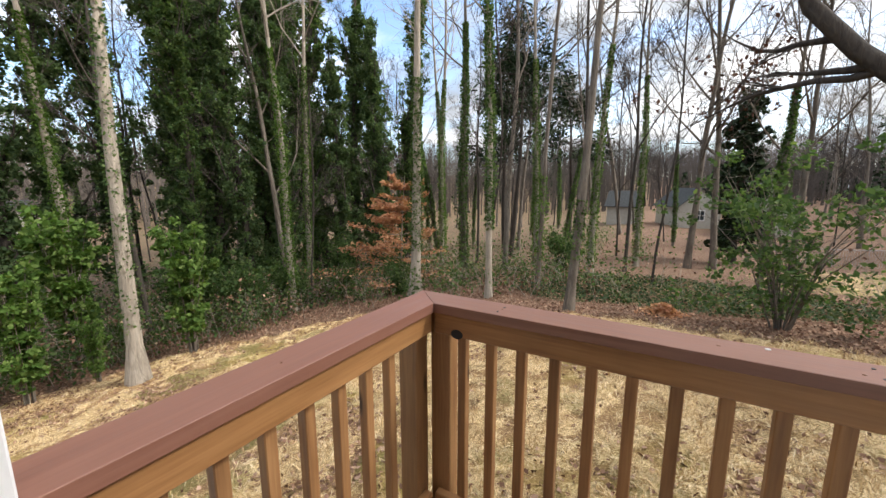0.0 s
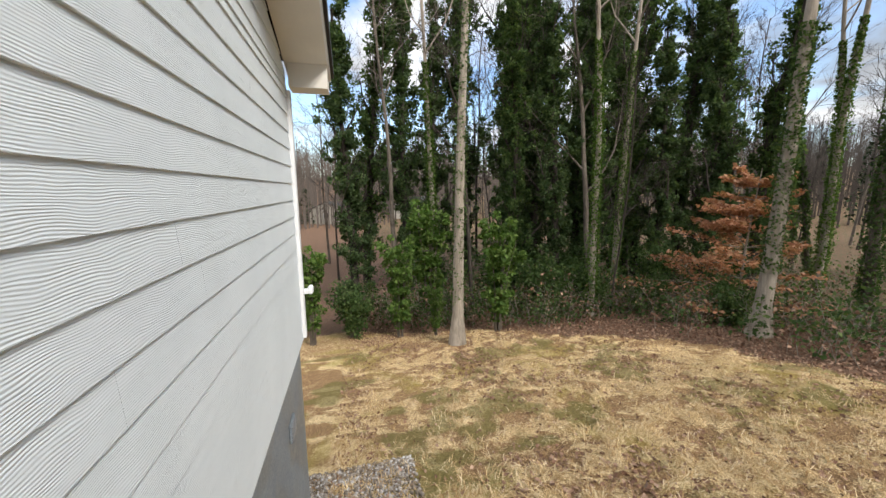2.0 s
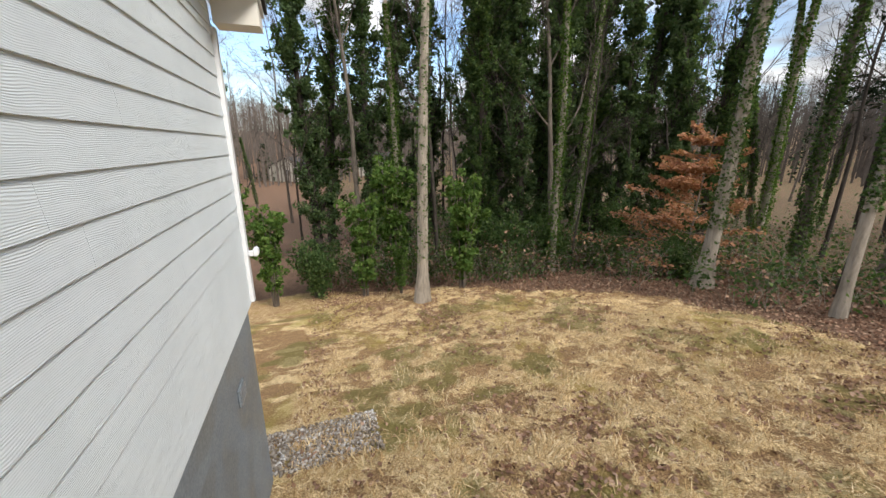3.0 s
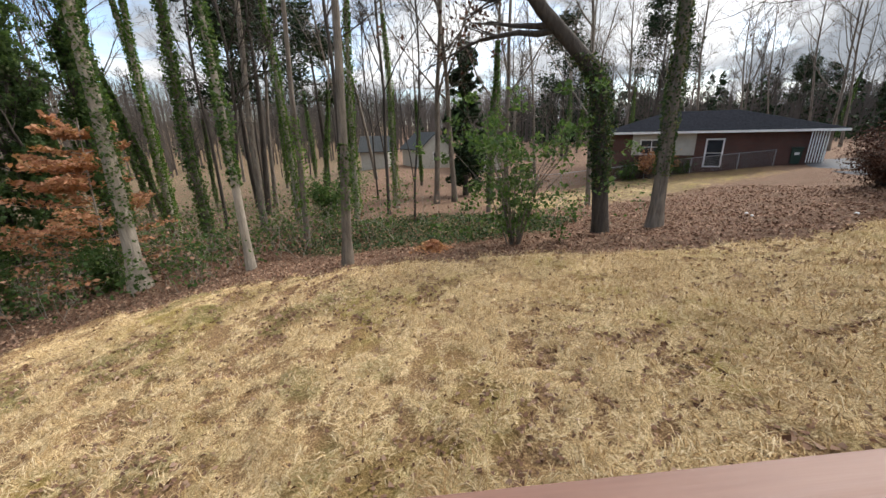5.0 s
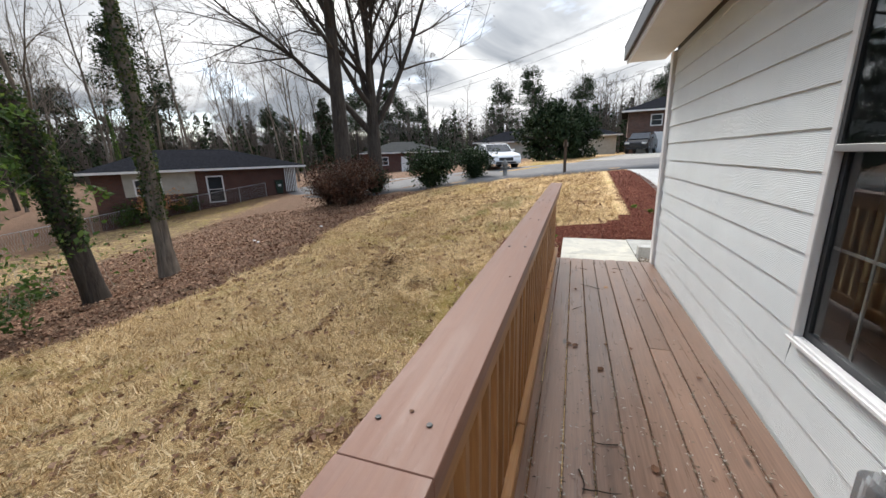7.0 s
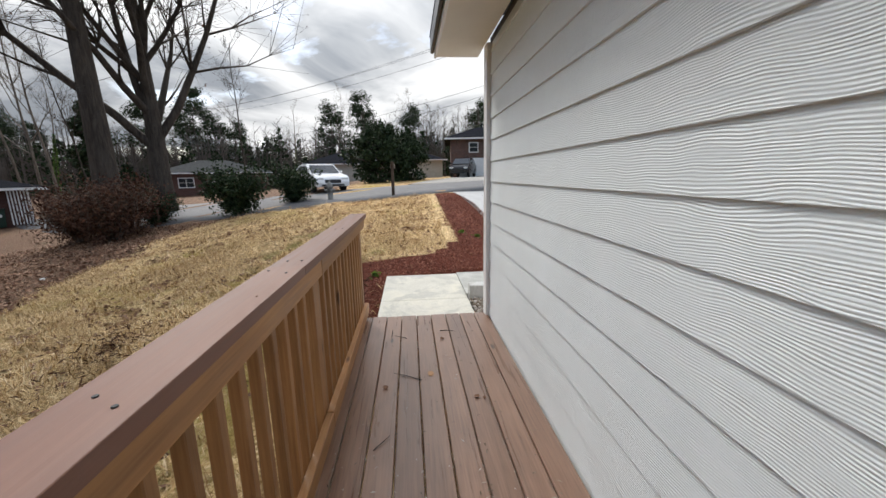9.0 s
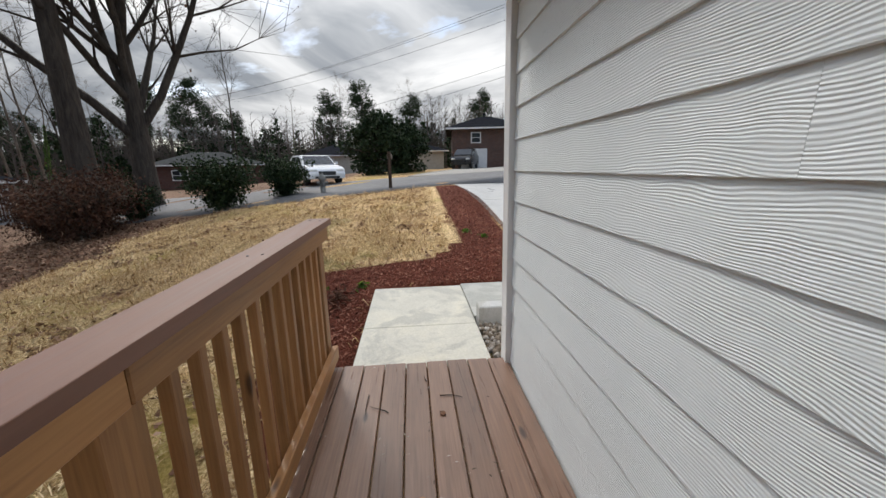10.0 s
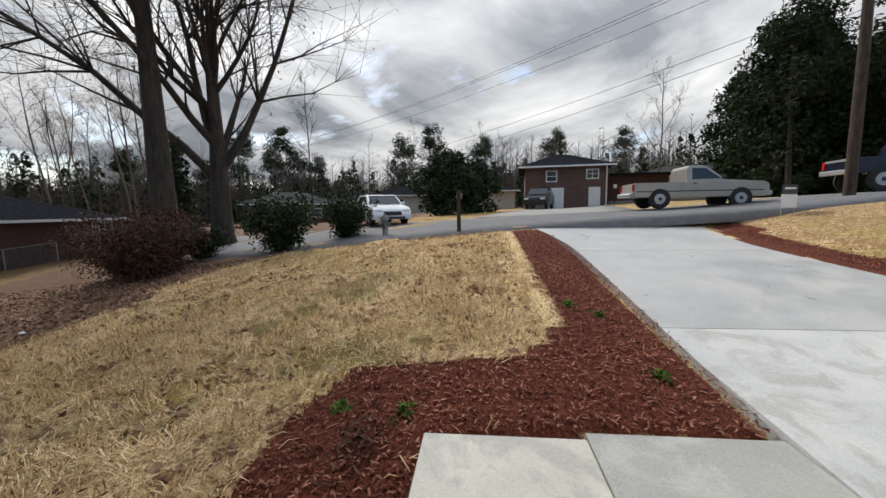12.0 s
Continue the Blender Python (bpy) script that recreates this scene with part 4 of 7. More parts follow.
def deck():
    d = thing("deck", "stained wooden deck with long boards littered with debris", "deck")
    n, pitch_ = 9, 0.1378
    y = WALL_Y + 0.022
    rng = random.Random(8)
    for i in range(n):
        w = pitch_ - 0.006
        cut = DECK_END + rng.uniform(-0.004, 0.006)
        jn = 2.9 if i == 2 else None
        segs = [(XO + 0.02, cut)] if not jn else [(XO + 0.02, jn), (jn + 0.003, cut)]
        for a, b in segs:
            part("deck_board", boxes((a, b, y, y + w, -0.028 + rng.uniform(-0.001, 0.001), rng.uniform(-0.0015, 0.0015)), bevel=0.004), DECKWOOD, d)
        y += pitch_
    yr = YI + 0.10
    part("rim_joist", boxes((XO + 0.03, DECK_END - 0.02, yr - 0.02, yr + 0.02, -0.24, -0.03)), POSTWOOD, d)
    part("rim_joist", boxes((XO + 0.03, XO + 0.07, WALL_Y + 0.03, yr - 0.022, -0.24, -0.03)), POSTWOOD, d)
    part("rim_joist", boxes((DECK_END - 0.06, DECK_END - 0.02, WALL_Y + 0.03, yr - 0.022, -0.24, -0.03)), POSTWOOD, d)
    for x in (XO + 0.10, 2.2):
        part("support_post", boxes((x, x + 0.13, yr - 0.155, yr - 0.024, float(land(x, yr)) - 0.2, -0.03), bevel=0.006), POSTWOOD, d)
    return d


deck()


def cap_board(bm_pts, z0, z1):
    bm = bmesh.new()
    lo = [bm.verts.new((x, y, z0)) for x, y in bm_pts]
    hi = [bm.verts.new((x, y, z1)) for x, y in bm_pts]
    bm.faces.new(lo[::-1])
    bm.faces.new(hi)
    n = len(bm_pts)
    for i in range(n):
        bm.faces.new((lo[i], lo[(i + 1) % n], hi[(i + 1) % n], hi[i]))
    bmesh.ops.recalc_face_normals(bm, faces=bm.faces)
    bmesh.ops.bevel(bm, geom=list(bm.edges), offset=0.0014, segments=1, affect="EDGES")
    return bm


def railing():
    r = thing("deck_railing", "wooden deck railing with a stained flat cap and square balusters", "railing")
    zc = RAILTOP - 0.038
    part("rail_cap", cap_board([(XL, WALL_Y + 0.02), (XL, YI), (XO, YO), (XO, WALL_Y + 0.02)], zc, RAILTOP), CAPWOOD_Y, r, "mitred stained cap board")
    joints = [0.515, 3.27]
    ends = [None] + joints + [5.31]
    for i in range(3):
        a, b = ends[i], ends[i + 1]
        if a is None:
            pts = [(XL + 0.0005, YI), (b, YI), (b, YO), (XO + 0.0005, YO)]
        else:
            pts = [(a + 0.0015, YI), (b, YI), (b, YO), (a + 0.0015, YO)]
        part("rail_cap", cap_board(pts, zc - 0.0005 * i, RAILTOP - 0.001 * i), CAPWOOD, r, "stained cap board with nail heads")
    ys0, ys1 = YI + 0.018, YI + 0.056
    xs1, xs0 = XL - 0.018, XL - 0.056
    zt, zb = zc - 0.001, zc - 0.090
    for a, b in ((XL - 0.01, 1.70), (1.704, 3.60), (3.604, 5.27)):
        part("top_rail", boxes((a, b, ys0, ys1, zb, zt), bevel=0.004), RAILWOOD, r)
    part("top_rail", boxes((xs0, xs1, WALL_Y + 0.022, YI + 0.016, zb, zt), bevel=0.004), RAILWOOD_Y, r)
    for a, b in ((XL - 0.01, 1.70), (1.704, 3.60), (3.604, 5.29)):
        part("bottom_rail", boxes((a, b, ys0, ys1, 0.045, 0.134), bevel=0.004), RAILWOOD, r)
    part("bottom_rail", boxes((xs0, xs1, WALL_Y + 0.022, YI + 0.016, 0.045, 0.134), bevel=0.004), RAILWOOD_Y, r)
    # posts behind the rails
    yp0, yp1 = ys1 + 0.002, ys1 + 0.091
    for x in (XL - 0.052, 1.66, 3.56, 5.19):
        part("post", boxes((x, x + 0.089, yp0, yp1 - 0.012, -0.235, zc - 0.002), bevel=0.005), POSTWOOD, r)
    part("post", boxes((XL - 0.147, XL - 0.058, YI - 0.04, YI + 0.045, -0.235, zc - 0.002), bevel=0.005), POSTWOOD, r)
    sp = 0.1215
    x = XL + 0.095
    base = None
    while x < 5.17:
        if min(abs(x + 0.018 - p - 0.045) for p in (1.66, 3.56)) > 0.07:
            if base is None:
                base = part("baluster", boxes((-0.018, 0.018, -0.018, 0.018, 0.0, zc - 0.055), bevel=0.003), POSTWOOD, r)
                me = base.data
                ob = base
            else:
                ob = new("baluster", me)
                ob.parent = r
            ob.location = (x, ys1 + 0.020, 0.05)
        x += sp
    y = YI - 0.19
    while y > WALL_Y + 0.1:
        ob = new("baluster", me)
        ob.parent = r
        ob.location = (xs0 - 0.020, y, 0.05)
        y -= sp
    return r


railing()

# ---------------------------------------------------------------- trees and shrubs
def wander(p, d, length, r0, r1, n, rng, bend=0.10, up=0.0):
    """A crooked limb: its points and radii."""
    pts, rad = [np.array(p, float)], [r0]
    d = np.array(d, float)
    d /= np.linalg.norm(d)
    for i in range(1, n + 1):
        d = d + rng.normal(size=3) * bend
        d[2] += up
        d /= np.linalg.norm(d)
        pts.append(pts[-1] + d * length / n)
        rad.append(r0 + (r1 - r0) * (i / n) ** 0.9)
    return np.array(pts), np.array(rad)


def side_way(d, angle, rng):
    """A way that leaves d by an angle, at a random turn round it."""
    a = rng.normal(size=3)
    a -= a.dot(d) * d
    a /= np.linalg.norm(a)
    return d * math.cos(angle) + a * math.sin(angle)


def grow(trunk, rng, limbs, start, spread, share, subs=5, twigs=4, up=0.05, droop=0.0, twig=0.009):
    """Limbs, branches and twigs on a trunk line."""
    pts, rad = trunk
    total = np.linalg.norm(np.diff(pts, axis=0), axis=1).sum()
    big, mid, fine = [], [], []
    for k in range(limbs):
        s = start + (1 - start) * (k + rng.uniform(0, 1)) / limbs
        i = min(int(s * (len(pts) - 1)), len(pts) - 2)
        f = s * (len(pts) - 1) - i
        p = pts[i] * (1 - f) + pts[i + 1] * f
        r = rad[i] * (1 - f) + rad[i + 1] * f
        d = pts[i + 1] - pts[i]
        d /= np.linalg.norm(d)
        ln = total * share * (1.1 - 0.65 * (s - start) / (1 - start)) * rng.uniform(0.65, 1.2)
        b = wander(p, side_way(d, spread * rng.uniform(0.7, 1.25), rng), ln, r * 0.55, 0.012, 7, rng, 0.13, up)
        big.append(b)
        for j in range(subs):
            q = rng.uniform(0.25, 0.98)
            m = min(int(q * 7), 6)
            d2 = b[0][m + 1] - b[0][m]
            d2 /= np.linalg.norm(d2)
            c = wander(b[0][m], side_way(d2, rng.uniform(0.4, 0.95), rng), ln * rng.uniform(0.25, 0.5), max(b[1][m] * 0.55, 0.012), 0.006, 4, rng, 0.16, up - droop)
            mid.append(c)
            for t in range(twigs):
                m2 = rng.integers(1, 5)
                d3 = c[0][m2] - c[0][m2 - 1]
                d3 /= np.linalg.norm(d3)
                fine.append(wander(c[0][m2], side_way(d3, rng.uniform(0.4, 1.0), rng), ln * rng.uniform(0.12, 0.26), twig, twig / 3, 1, rng, 0.2, 0.03))
    return big, mid, fine


def crown_of(t, big, mid, fine, material):
    """The leafless crown as one part: limbs, branches and twigs."""
    VF = [tube_arrays(big, 6), tube_arrays(mid, 3), tube_arrays(fine, 3)]
    off = np.cumsum([0] + [len(v) for v, f in VF])
    c = raw("crown", np.concatenate([v for v, f in VF]), np.concatenate([f + o for (v, f), o in zip(VF, off)]), material, t, "", True)
    c["kind"] = "stuff"
    return c


def bare_tree(name, seed, height, r, label, material=None, limbs=11, start=0.5, spread=0.75, share=0.24, lean=(0, 0), subs=5, twigs=4, kids=None, bend=0.045, group="", flare=1.35, dead=0, twig=0.009):
    rng = np.random.default_rng(seed)
    material = material or BARK
    tr = wander((0, 0, -0.4), (lean[0], lean[1], 1), height, r, 0.03, 14, rng, bend, 0.03)
    rad = tr[1].copy()
    rad[0] *= flare
    t = thing(name, label, "tree", group)
    big, mid, fine = grow((tr[0], rad), rng, limbs, start, spread, share, subs, twigs, twig=twig)
    tubes([(tr[0], rad)], "trunk", material, t, 10)
    crown_of(t, big, mid, fine, material)
    if dead:
        ends = np.array([f[0][-1] for f in fine] + [m[0][-1] for m in mid])
        ends = ends[rng.integers(0, len(ends), dead)] + rng.normal(size=(dead, 3)) * 0.05
        leaves("dead_leaves", ends, 0.09, seed, DEADLEAF, t)
    return t, tr


def ivy_on(t, tr, seed, lo, hi, wide, n, material, size=0.085):
    """An ivy sleeve round a trunk line between two heights."""
    rng = np.random.default_rng(seed)
    pts = tr[0]
    h = lo + (hi - lo) * rng.uniform(0, 1, n) ** 0.9
    x, y = np.interp(h, pts[:, 2], pts[:, 0]), np.interp(h, pts[:, 2], pts[:, 1])
    rr = np.interp(h, pts[:, 2], tr[1])
    lump = 0.65 + 0.45 * np.sin(h * 2.1 + seed) * np.sin(h * 0.83 + 2)
    a = rng.uniform(0, 2 * np.pi, n)
    taper = np.clip((hi - h) / (0.25 * (hi - lo)), 0.15, 1) * np.clip((h - lo) / 0.5 + 0.3, 0.3, 1)
    out = rr + 0.02 + wide * np.abs(rng.normal(size=n)) * np.maximum(lump, 0.2) * taper
    c = np.stack([x + np.cos(a) * out, y + np.sin(a) * out, h], 1)
    leaves("ivy", c, size, seed + 1, material, t, 0.15, 1.2, "ivy climbing the trunk")


def clump_cloud(rng, n, centres, radii):
    k = rng.integers(0, len(centres), n)
    d = rng.normal(size=(n, 3))
    d /= np.linalg.norm(d, axis=1)[:, None]
    return centres[k] + d * (radii[k] * rng.uniform(0.25, 1.0, n) ** 0.5)[:, None] * np.array([1, 1, 0.8])


def evergreen(name, seed, height, width, n, material, label, size=0.14, category="tree", bark_=None, low=0.08, group=""):
    """A tall evergreen or ivy-smothered tree: many leaf clumps on short limbs round a trunk."""
    rng = np.random.default_rng(seed)
    t = thing(name, label, category, group)
    tr = wander((0, 0, -0.4), (0, 0, 1), height, 0.018 * height + 0.05, 0.04, 12, rng, 0.03, 0.03)
    m = int(60 + height * 9)
    s = rng.uniform(low, 0.97, m)
    prof = np.interp(s, [0, 0.12, 0.4, 0.75, 1], [0.65, 0.9, 1.0, 0.7, 0.15])
    a = rng.uniform(0, 2 * np.pi, m)
    rr = width * 0.5 * prof * rng.uniform(0.1, 1.0, m) ** 0.7
    h = s * height
    cx, cy = np.interp(h, tr[0][:, 2], tr[0][:, 0]), np.interp(h, tr[0][:, 2], tr[0][:, 1])
    cen = np.stack([cx + np.cos(a) * rr, cy + np.sin(a) * rr, h + rng.normal(size=m) * 0.2], 1)
    rad = width * rng.uniform(0.09, 0.20, m)
    limbs = [(np.array([[cx[i], cy[i], max(0.1, h[i] - 0.35 * rr[i])], [(cx[i] + cen[i][0]) / 2, (cy[i] + cen[i][1]) / 2, h[i] - 0.1], cen[i]]), np.array([0.05, 0.03, 0.012])) for i in range(m)]
    tubes([tr], "trunk", bark_ or BARK_DARK, t, 8)
    tubes(limbs, "limb_work", bark_ or BARK_DARK, t, 4)["kind"] = "stuff"
    leaves("crown", clump_cloud(rng, n, cen, rad), size, seed + 5, material, t, 0.2, 1.5)
    return t


def pine(name, seed, height, label, group=""):
    rng = np.random.default_rng(seed)
    t = thing(name, label, "tree", group)
    tr = wander((0, 0, -0.4), (0, 0, 1), height, 0.22, 0.04, 12, rng, 0.03, 0.03)
    limbs, cen = [], []
    for k in range(34):
        s = rng.uniform(0.5, 0.99)
        i = min(int(s * 12), 11)
        ln = (1.15 - s) * height * 0.30 + 0.6
        b = wander(tr[0][i], (rng.normal(), rng.normal(), 0.25), ln, 0.05, 0.012, 4, rng, 0.12, 0.05)
        limbs.append(b)
        cen += [b[0][-1], b[0][-2], b[0][-3]]
    cen = np.array(cen)
    tubes([tr], "trunk", BARK_DARK, t, 7)
    tubes(limbs, "limb_work", BARK_DARK, t, 4)["kind"] = "stuff"
    leaves("needles", clump_cloud(rng, 4200, cen, np.full(len(cen), 0.95)), 0.12, seed, NEEDLE, t, 0.3, 4.0)
    return t


def shrub(name, seed, height, width, n, material, label, size=0.09, stems=12, category="shrub", group="", hollow=0.0, twig=0, full=False, spread=1.0):
    """Many stems from one foot, with leaf clumps at their ends."""
    rng = np.random.default_rng(seed)
    t = thing(name, label, category, group)
    st, cen, fine = [], [], []
    for k in range(stems):
        a = rng.uniform(0, 2 * math.pi)
        out = width * 0.5 * rng.uniform(0.25, 0.9)
        h = height * rng.uniform(0.55, 0.95)
        end = np.array([math.cos(a) * out, math.sin(a) * out, h])
        foot = np.array([math.cos(a), math.sin(a), 0]) * 0.10 * rng.uniform(0.3, 1.5)
        mid_ = foot * 0.5 + end * np.array([0.35, 0.35, 0.55])
        st.append((np.array([foot - [0, 0, 0.15], mid_, end]), np.array([0.022, 0.016, 0.006])))
        for q in ((-0.6, -0.2, 0.2, 0.45, 0.7, 0.88, 1.0) if full else (0.45, 0.7, 0.88, 1.0)):
            cen.append(mid_ + (end - mid_) * q + rng.normal(size=3) * width * 0.09 if q > hollow or full else end)
        for q in range(twig):
            w0 = mid_ + (end - mid_) * rng.uniform(0, 1)
            fine.append(wander(w0, rng.normal(size=3) + [0, 0, 0.5], width * 0.22, 0.006, 0.002, 3, rng, 0.25))
    cen = np.array(cen)
    cen[:, 2] = np.maximum(cen[:, 2], 0.12 * height)
    tubes(st, "stem_work", BARK, t, 5)["kind"] = "stuff"
    if fine:
        tubes(fine, "twig_work", BARK, t, 3, False)["kind"] = "stuff"
    leaves("foliage", clump_cloud(rng, n, cen, rng.uniform(0.10, 0.20, len(cen)) * width * spread), size, seed, material, t, 0.15, 1.7)
    return t


def layered_beech(seed):
    rng = np.random.default_rng(seed)
    t = thing("copper_beech", "young beech holding layers of dry copper leaves", "tree")
    tr = wander((0, 0, -0.3), (0, 0, 1), 5.0, 0.05, 0.01, 10, rng, 0.03, 0.02)
    br, c = [], []
    for k in range(58):
        s = rng.uniform(0.12, 0.98)
        i = min(int(s * 10), 9)
        ln = 3.4 * (1.1 - s) * rng.uniform(0.6, 1.1) + 0.25
        a = rng.uniform(0, 2 * math.pi)
        b = wander(tr[0][i], (math.cos(a), math.sin(a), 0.22), ln, 0.014, 0.004, 5, rng, 0.10, -0.01)
        br.append(b)
        q = rng.uniform(0.3, 1.05, 130)
        p = b[0][0] + (b[0][-1] - b[0][0]) * q[:, None]
        side = np.array([-math.sin(a), math.cos(a), 0])
        c.append(p + side * (rng.normal(size=130) * 0.16 * ln * 0.6)[:, None] + rng.normal(size=(130, 3)) * [0.03, 0.03, 0.05])
    tubes([tr], "trunk", BARK_PALE, t, 6)
    tubes(br, "branch_work", BARK_PALE, t, 4)["kind"] = "stuff"
    leaves("dry_leaves", np.concatenate(c), 0.085, seed, COPPER, t, 0.55, 1.7)
    return t


def stand(ob, x, y, turn=0.0, scale=1.0, tilt=(0, 0)):
    """Set a thing on the ground."""
    ob.matrix_world = pose(x, y, float(ground_z(x, y)), tilt[0], tilt[1], turn) @ Matrix.Scale(scale, 4)
    return ob


def repeat(ob, x, y, turn, scale, tilt=(0, 0)):
    m = pose(x, y, float(ground_z(x, y)), tilt[0], tilt[1], turn) @ Matrix.Scale(scale, 4)
    base = ob.scale.copy()
    ob.scale = (1, 1, 1)
    c = copy_thing(ob, m)
    ob.scale = base
    return c


# the trunks at the edge of the lawn
t, tr = bare_tree("tall_tree", 11, 21, 0.235, "tall pale-barked trunk with thin ivy at the lawn edge", BARK_PALE, 9, 0.62, bend=0.012, flare=1.7)
ivy_on(t, tr, 12, 1.5, 12, 0.07, 1500, IVY, 0.07)
stand(t, -13.2, 4.75)
t, tr = bare_tree("tall_tree", 21, 21, 0.245, "tall pale trunk with patchy green ivy beside the beech", BARK_PALE, 10, 0.55, bend=0.014, flare=1.8)
ivy_on(t, tr, 22, 2.0, 9, 0.10, 2600, IVY, 0.075)
stand(t, -9.15, 13.4)
t, tr = bare_tree("ivy_tree", 31, 17, 0.135, "slim pale trunk wrapped in dense dark ivy above", BARK_PALE, 8, 0.6, bend=0.016, flare=1.5)
ivy_on(t, tr, 32, 2.6, 14, 0.11, 5200, IVY, 0.075)
stand(t, -5.6, 13.2)
t, tr = bare_tree("slim_tree", 41, 16, 0.105, "slim grey trunk with a little ivy", BARK, 9, 0.5, lean=(0.05, 0), bend=0.014)
ivy_on(t, tr, 42, 1.2, 4.5, 0.09, 500, IVY_LIGHT, 0.07)
stand(t, -4.2, 14.7)
t, tr = bare_tree("slim_tree", 51, 17, 0.15, "grey trunk leaning slightly at the lawn edge", BARK, 10, 0.5, lean=(0.06, 0.02), bend=0.014, flare=1.5)
ivy_on(t, tr, 52, 1.5, 3.4, 0.07, 400, IVY, 0.07)
stand(t, -2.4, 12.0)
t, tr = bare_tree("ivy_tree", 61, 18, 0.17, "dark trunk sheathed in green ivy in the woods", BARK, 9, 0.55, bend=0.016)
ivy_on(t, tr, 62, 0.4, 12, 0.12, 5200, IVY, 0.08)
stand(t, -8.7, 17.2)
t, tr = bare_tree("straight_tree", 71, 16, 0.235, "stout straight trunk with ivy on its middle", BARK, 10, 0.45, bend=0.010, flare=1.45, dead=700)
ivy_on(t, tr, 72, 1.6, 8.5, 0.06, 3000, IVY_TRUNK, 0.065)
stand(t, 7.3, 12.55)


def leaning_tree():
    """The trunk that bends sharply and leans out over the yard."""
    rng = np.random.default_rng(77)
    t = thing("leaning_tree", "ivy-clad trunk that bends and leans over the leaf litter", "tree")
    prof = [(0.1, 0.0, -0.4, 0.32), (0.02, 0, 0.4, 0.25), (-0.10, 0, 1.6, 0.225), (-0.25, 0.02, 3.0, 0.215), (-0.38, 0.05, 4.1, 0.21), (-0.62, 0.1, 4.75, 0.23), (-1.2, 0.15, 5.35, 0.20), (-2.1, 0.2, 6.2, 0.185), (-3.0, 0.2, 7.3, 0.17), (-3.5, 0.2, 8.8, 0.14), (-3.8, 0.3, 10.6, 0.10), (-4.0, 0.4, 12.6, 0.04)]
    a = np.array(prof)
    big, mid, fine = grow((a[:, :3], a[:, 3]), rng, 9, 0.55, 0.9, 0.28, 6, 4)
    tubes([(a[:, :3], a[:, 3])], "trunk", BARK_DARK, t, 12)
    crown_of(t, big, mid, fine, BARK_DARK)
    tubes([(np.array([[-0.45, 0, 4.35], [-0.75, -0.05, 4.30]]), np.array([0.12, 0.09]))], "stub", BARK_DARK, t, 8, label="sawn branch stub")
    h = rng.uniform(1.3, 5.1, 3600)
    c = np.stack([np.interp(h, a[:, 2], a[:, 0]), np.interp(h, a[:, 2], a[:, 1]), h], 1)
    ang = rng.uniform(0, 2 * math.pi, 3600)
    rr = 0.2 + 0.10 * np.abs(rng.normal(size=3600)) * np.clip((h - 1.2) / 1.2, 0.1, 1)
    c[:, 0] += np.cos(ang) * rr
    c[:, 1] += np.sin(ang) * rr
    leaves("ivy", c, 0.07, 78, IVY_TRUNK, t, 0.15, 1.2, "ivy climbing the trunk")
    ends = np.array([f[0][-1] for f in fine])
    ends = ends[rng.integers(0, len(ends), 900)] + rng.normal(size=(900, 3)) * 0.1
    leaves("dead_leaves", ends, 0.085, 79, DEADLEAF, t)
    return t


stand(leaning_tree(), 5.4, 12.5)

holly = shrub("holly", 81, 4.3, 5.4, 3500, IVY, "multi-stemmed dark green holly in the ivy bed", 0.08, 18, twig=7, full=True, spread=0.34)
stand(holly, 2.6, 12.2)
stand(layered_beech(91), -11.7, 15.8, 0, 1.22)

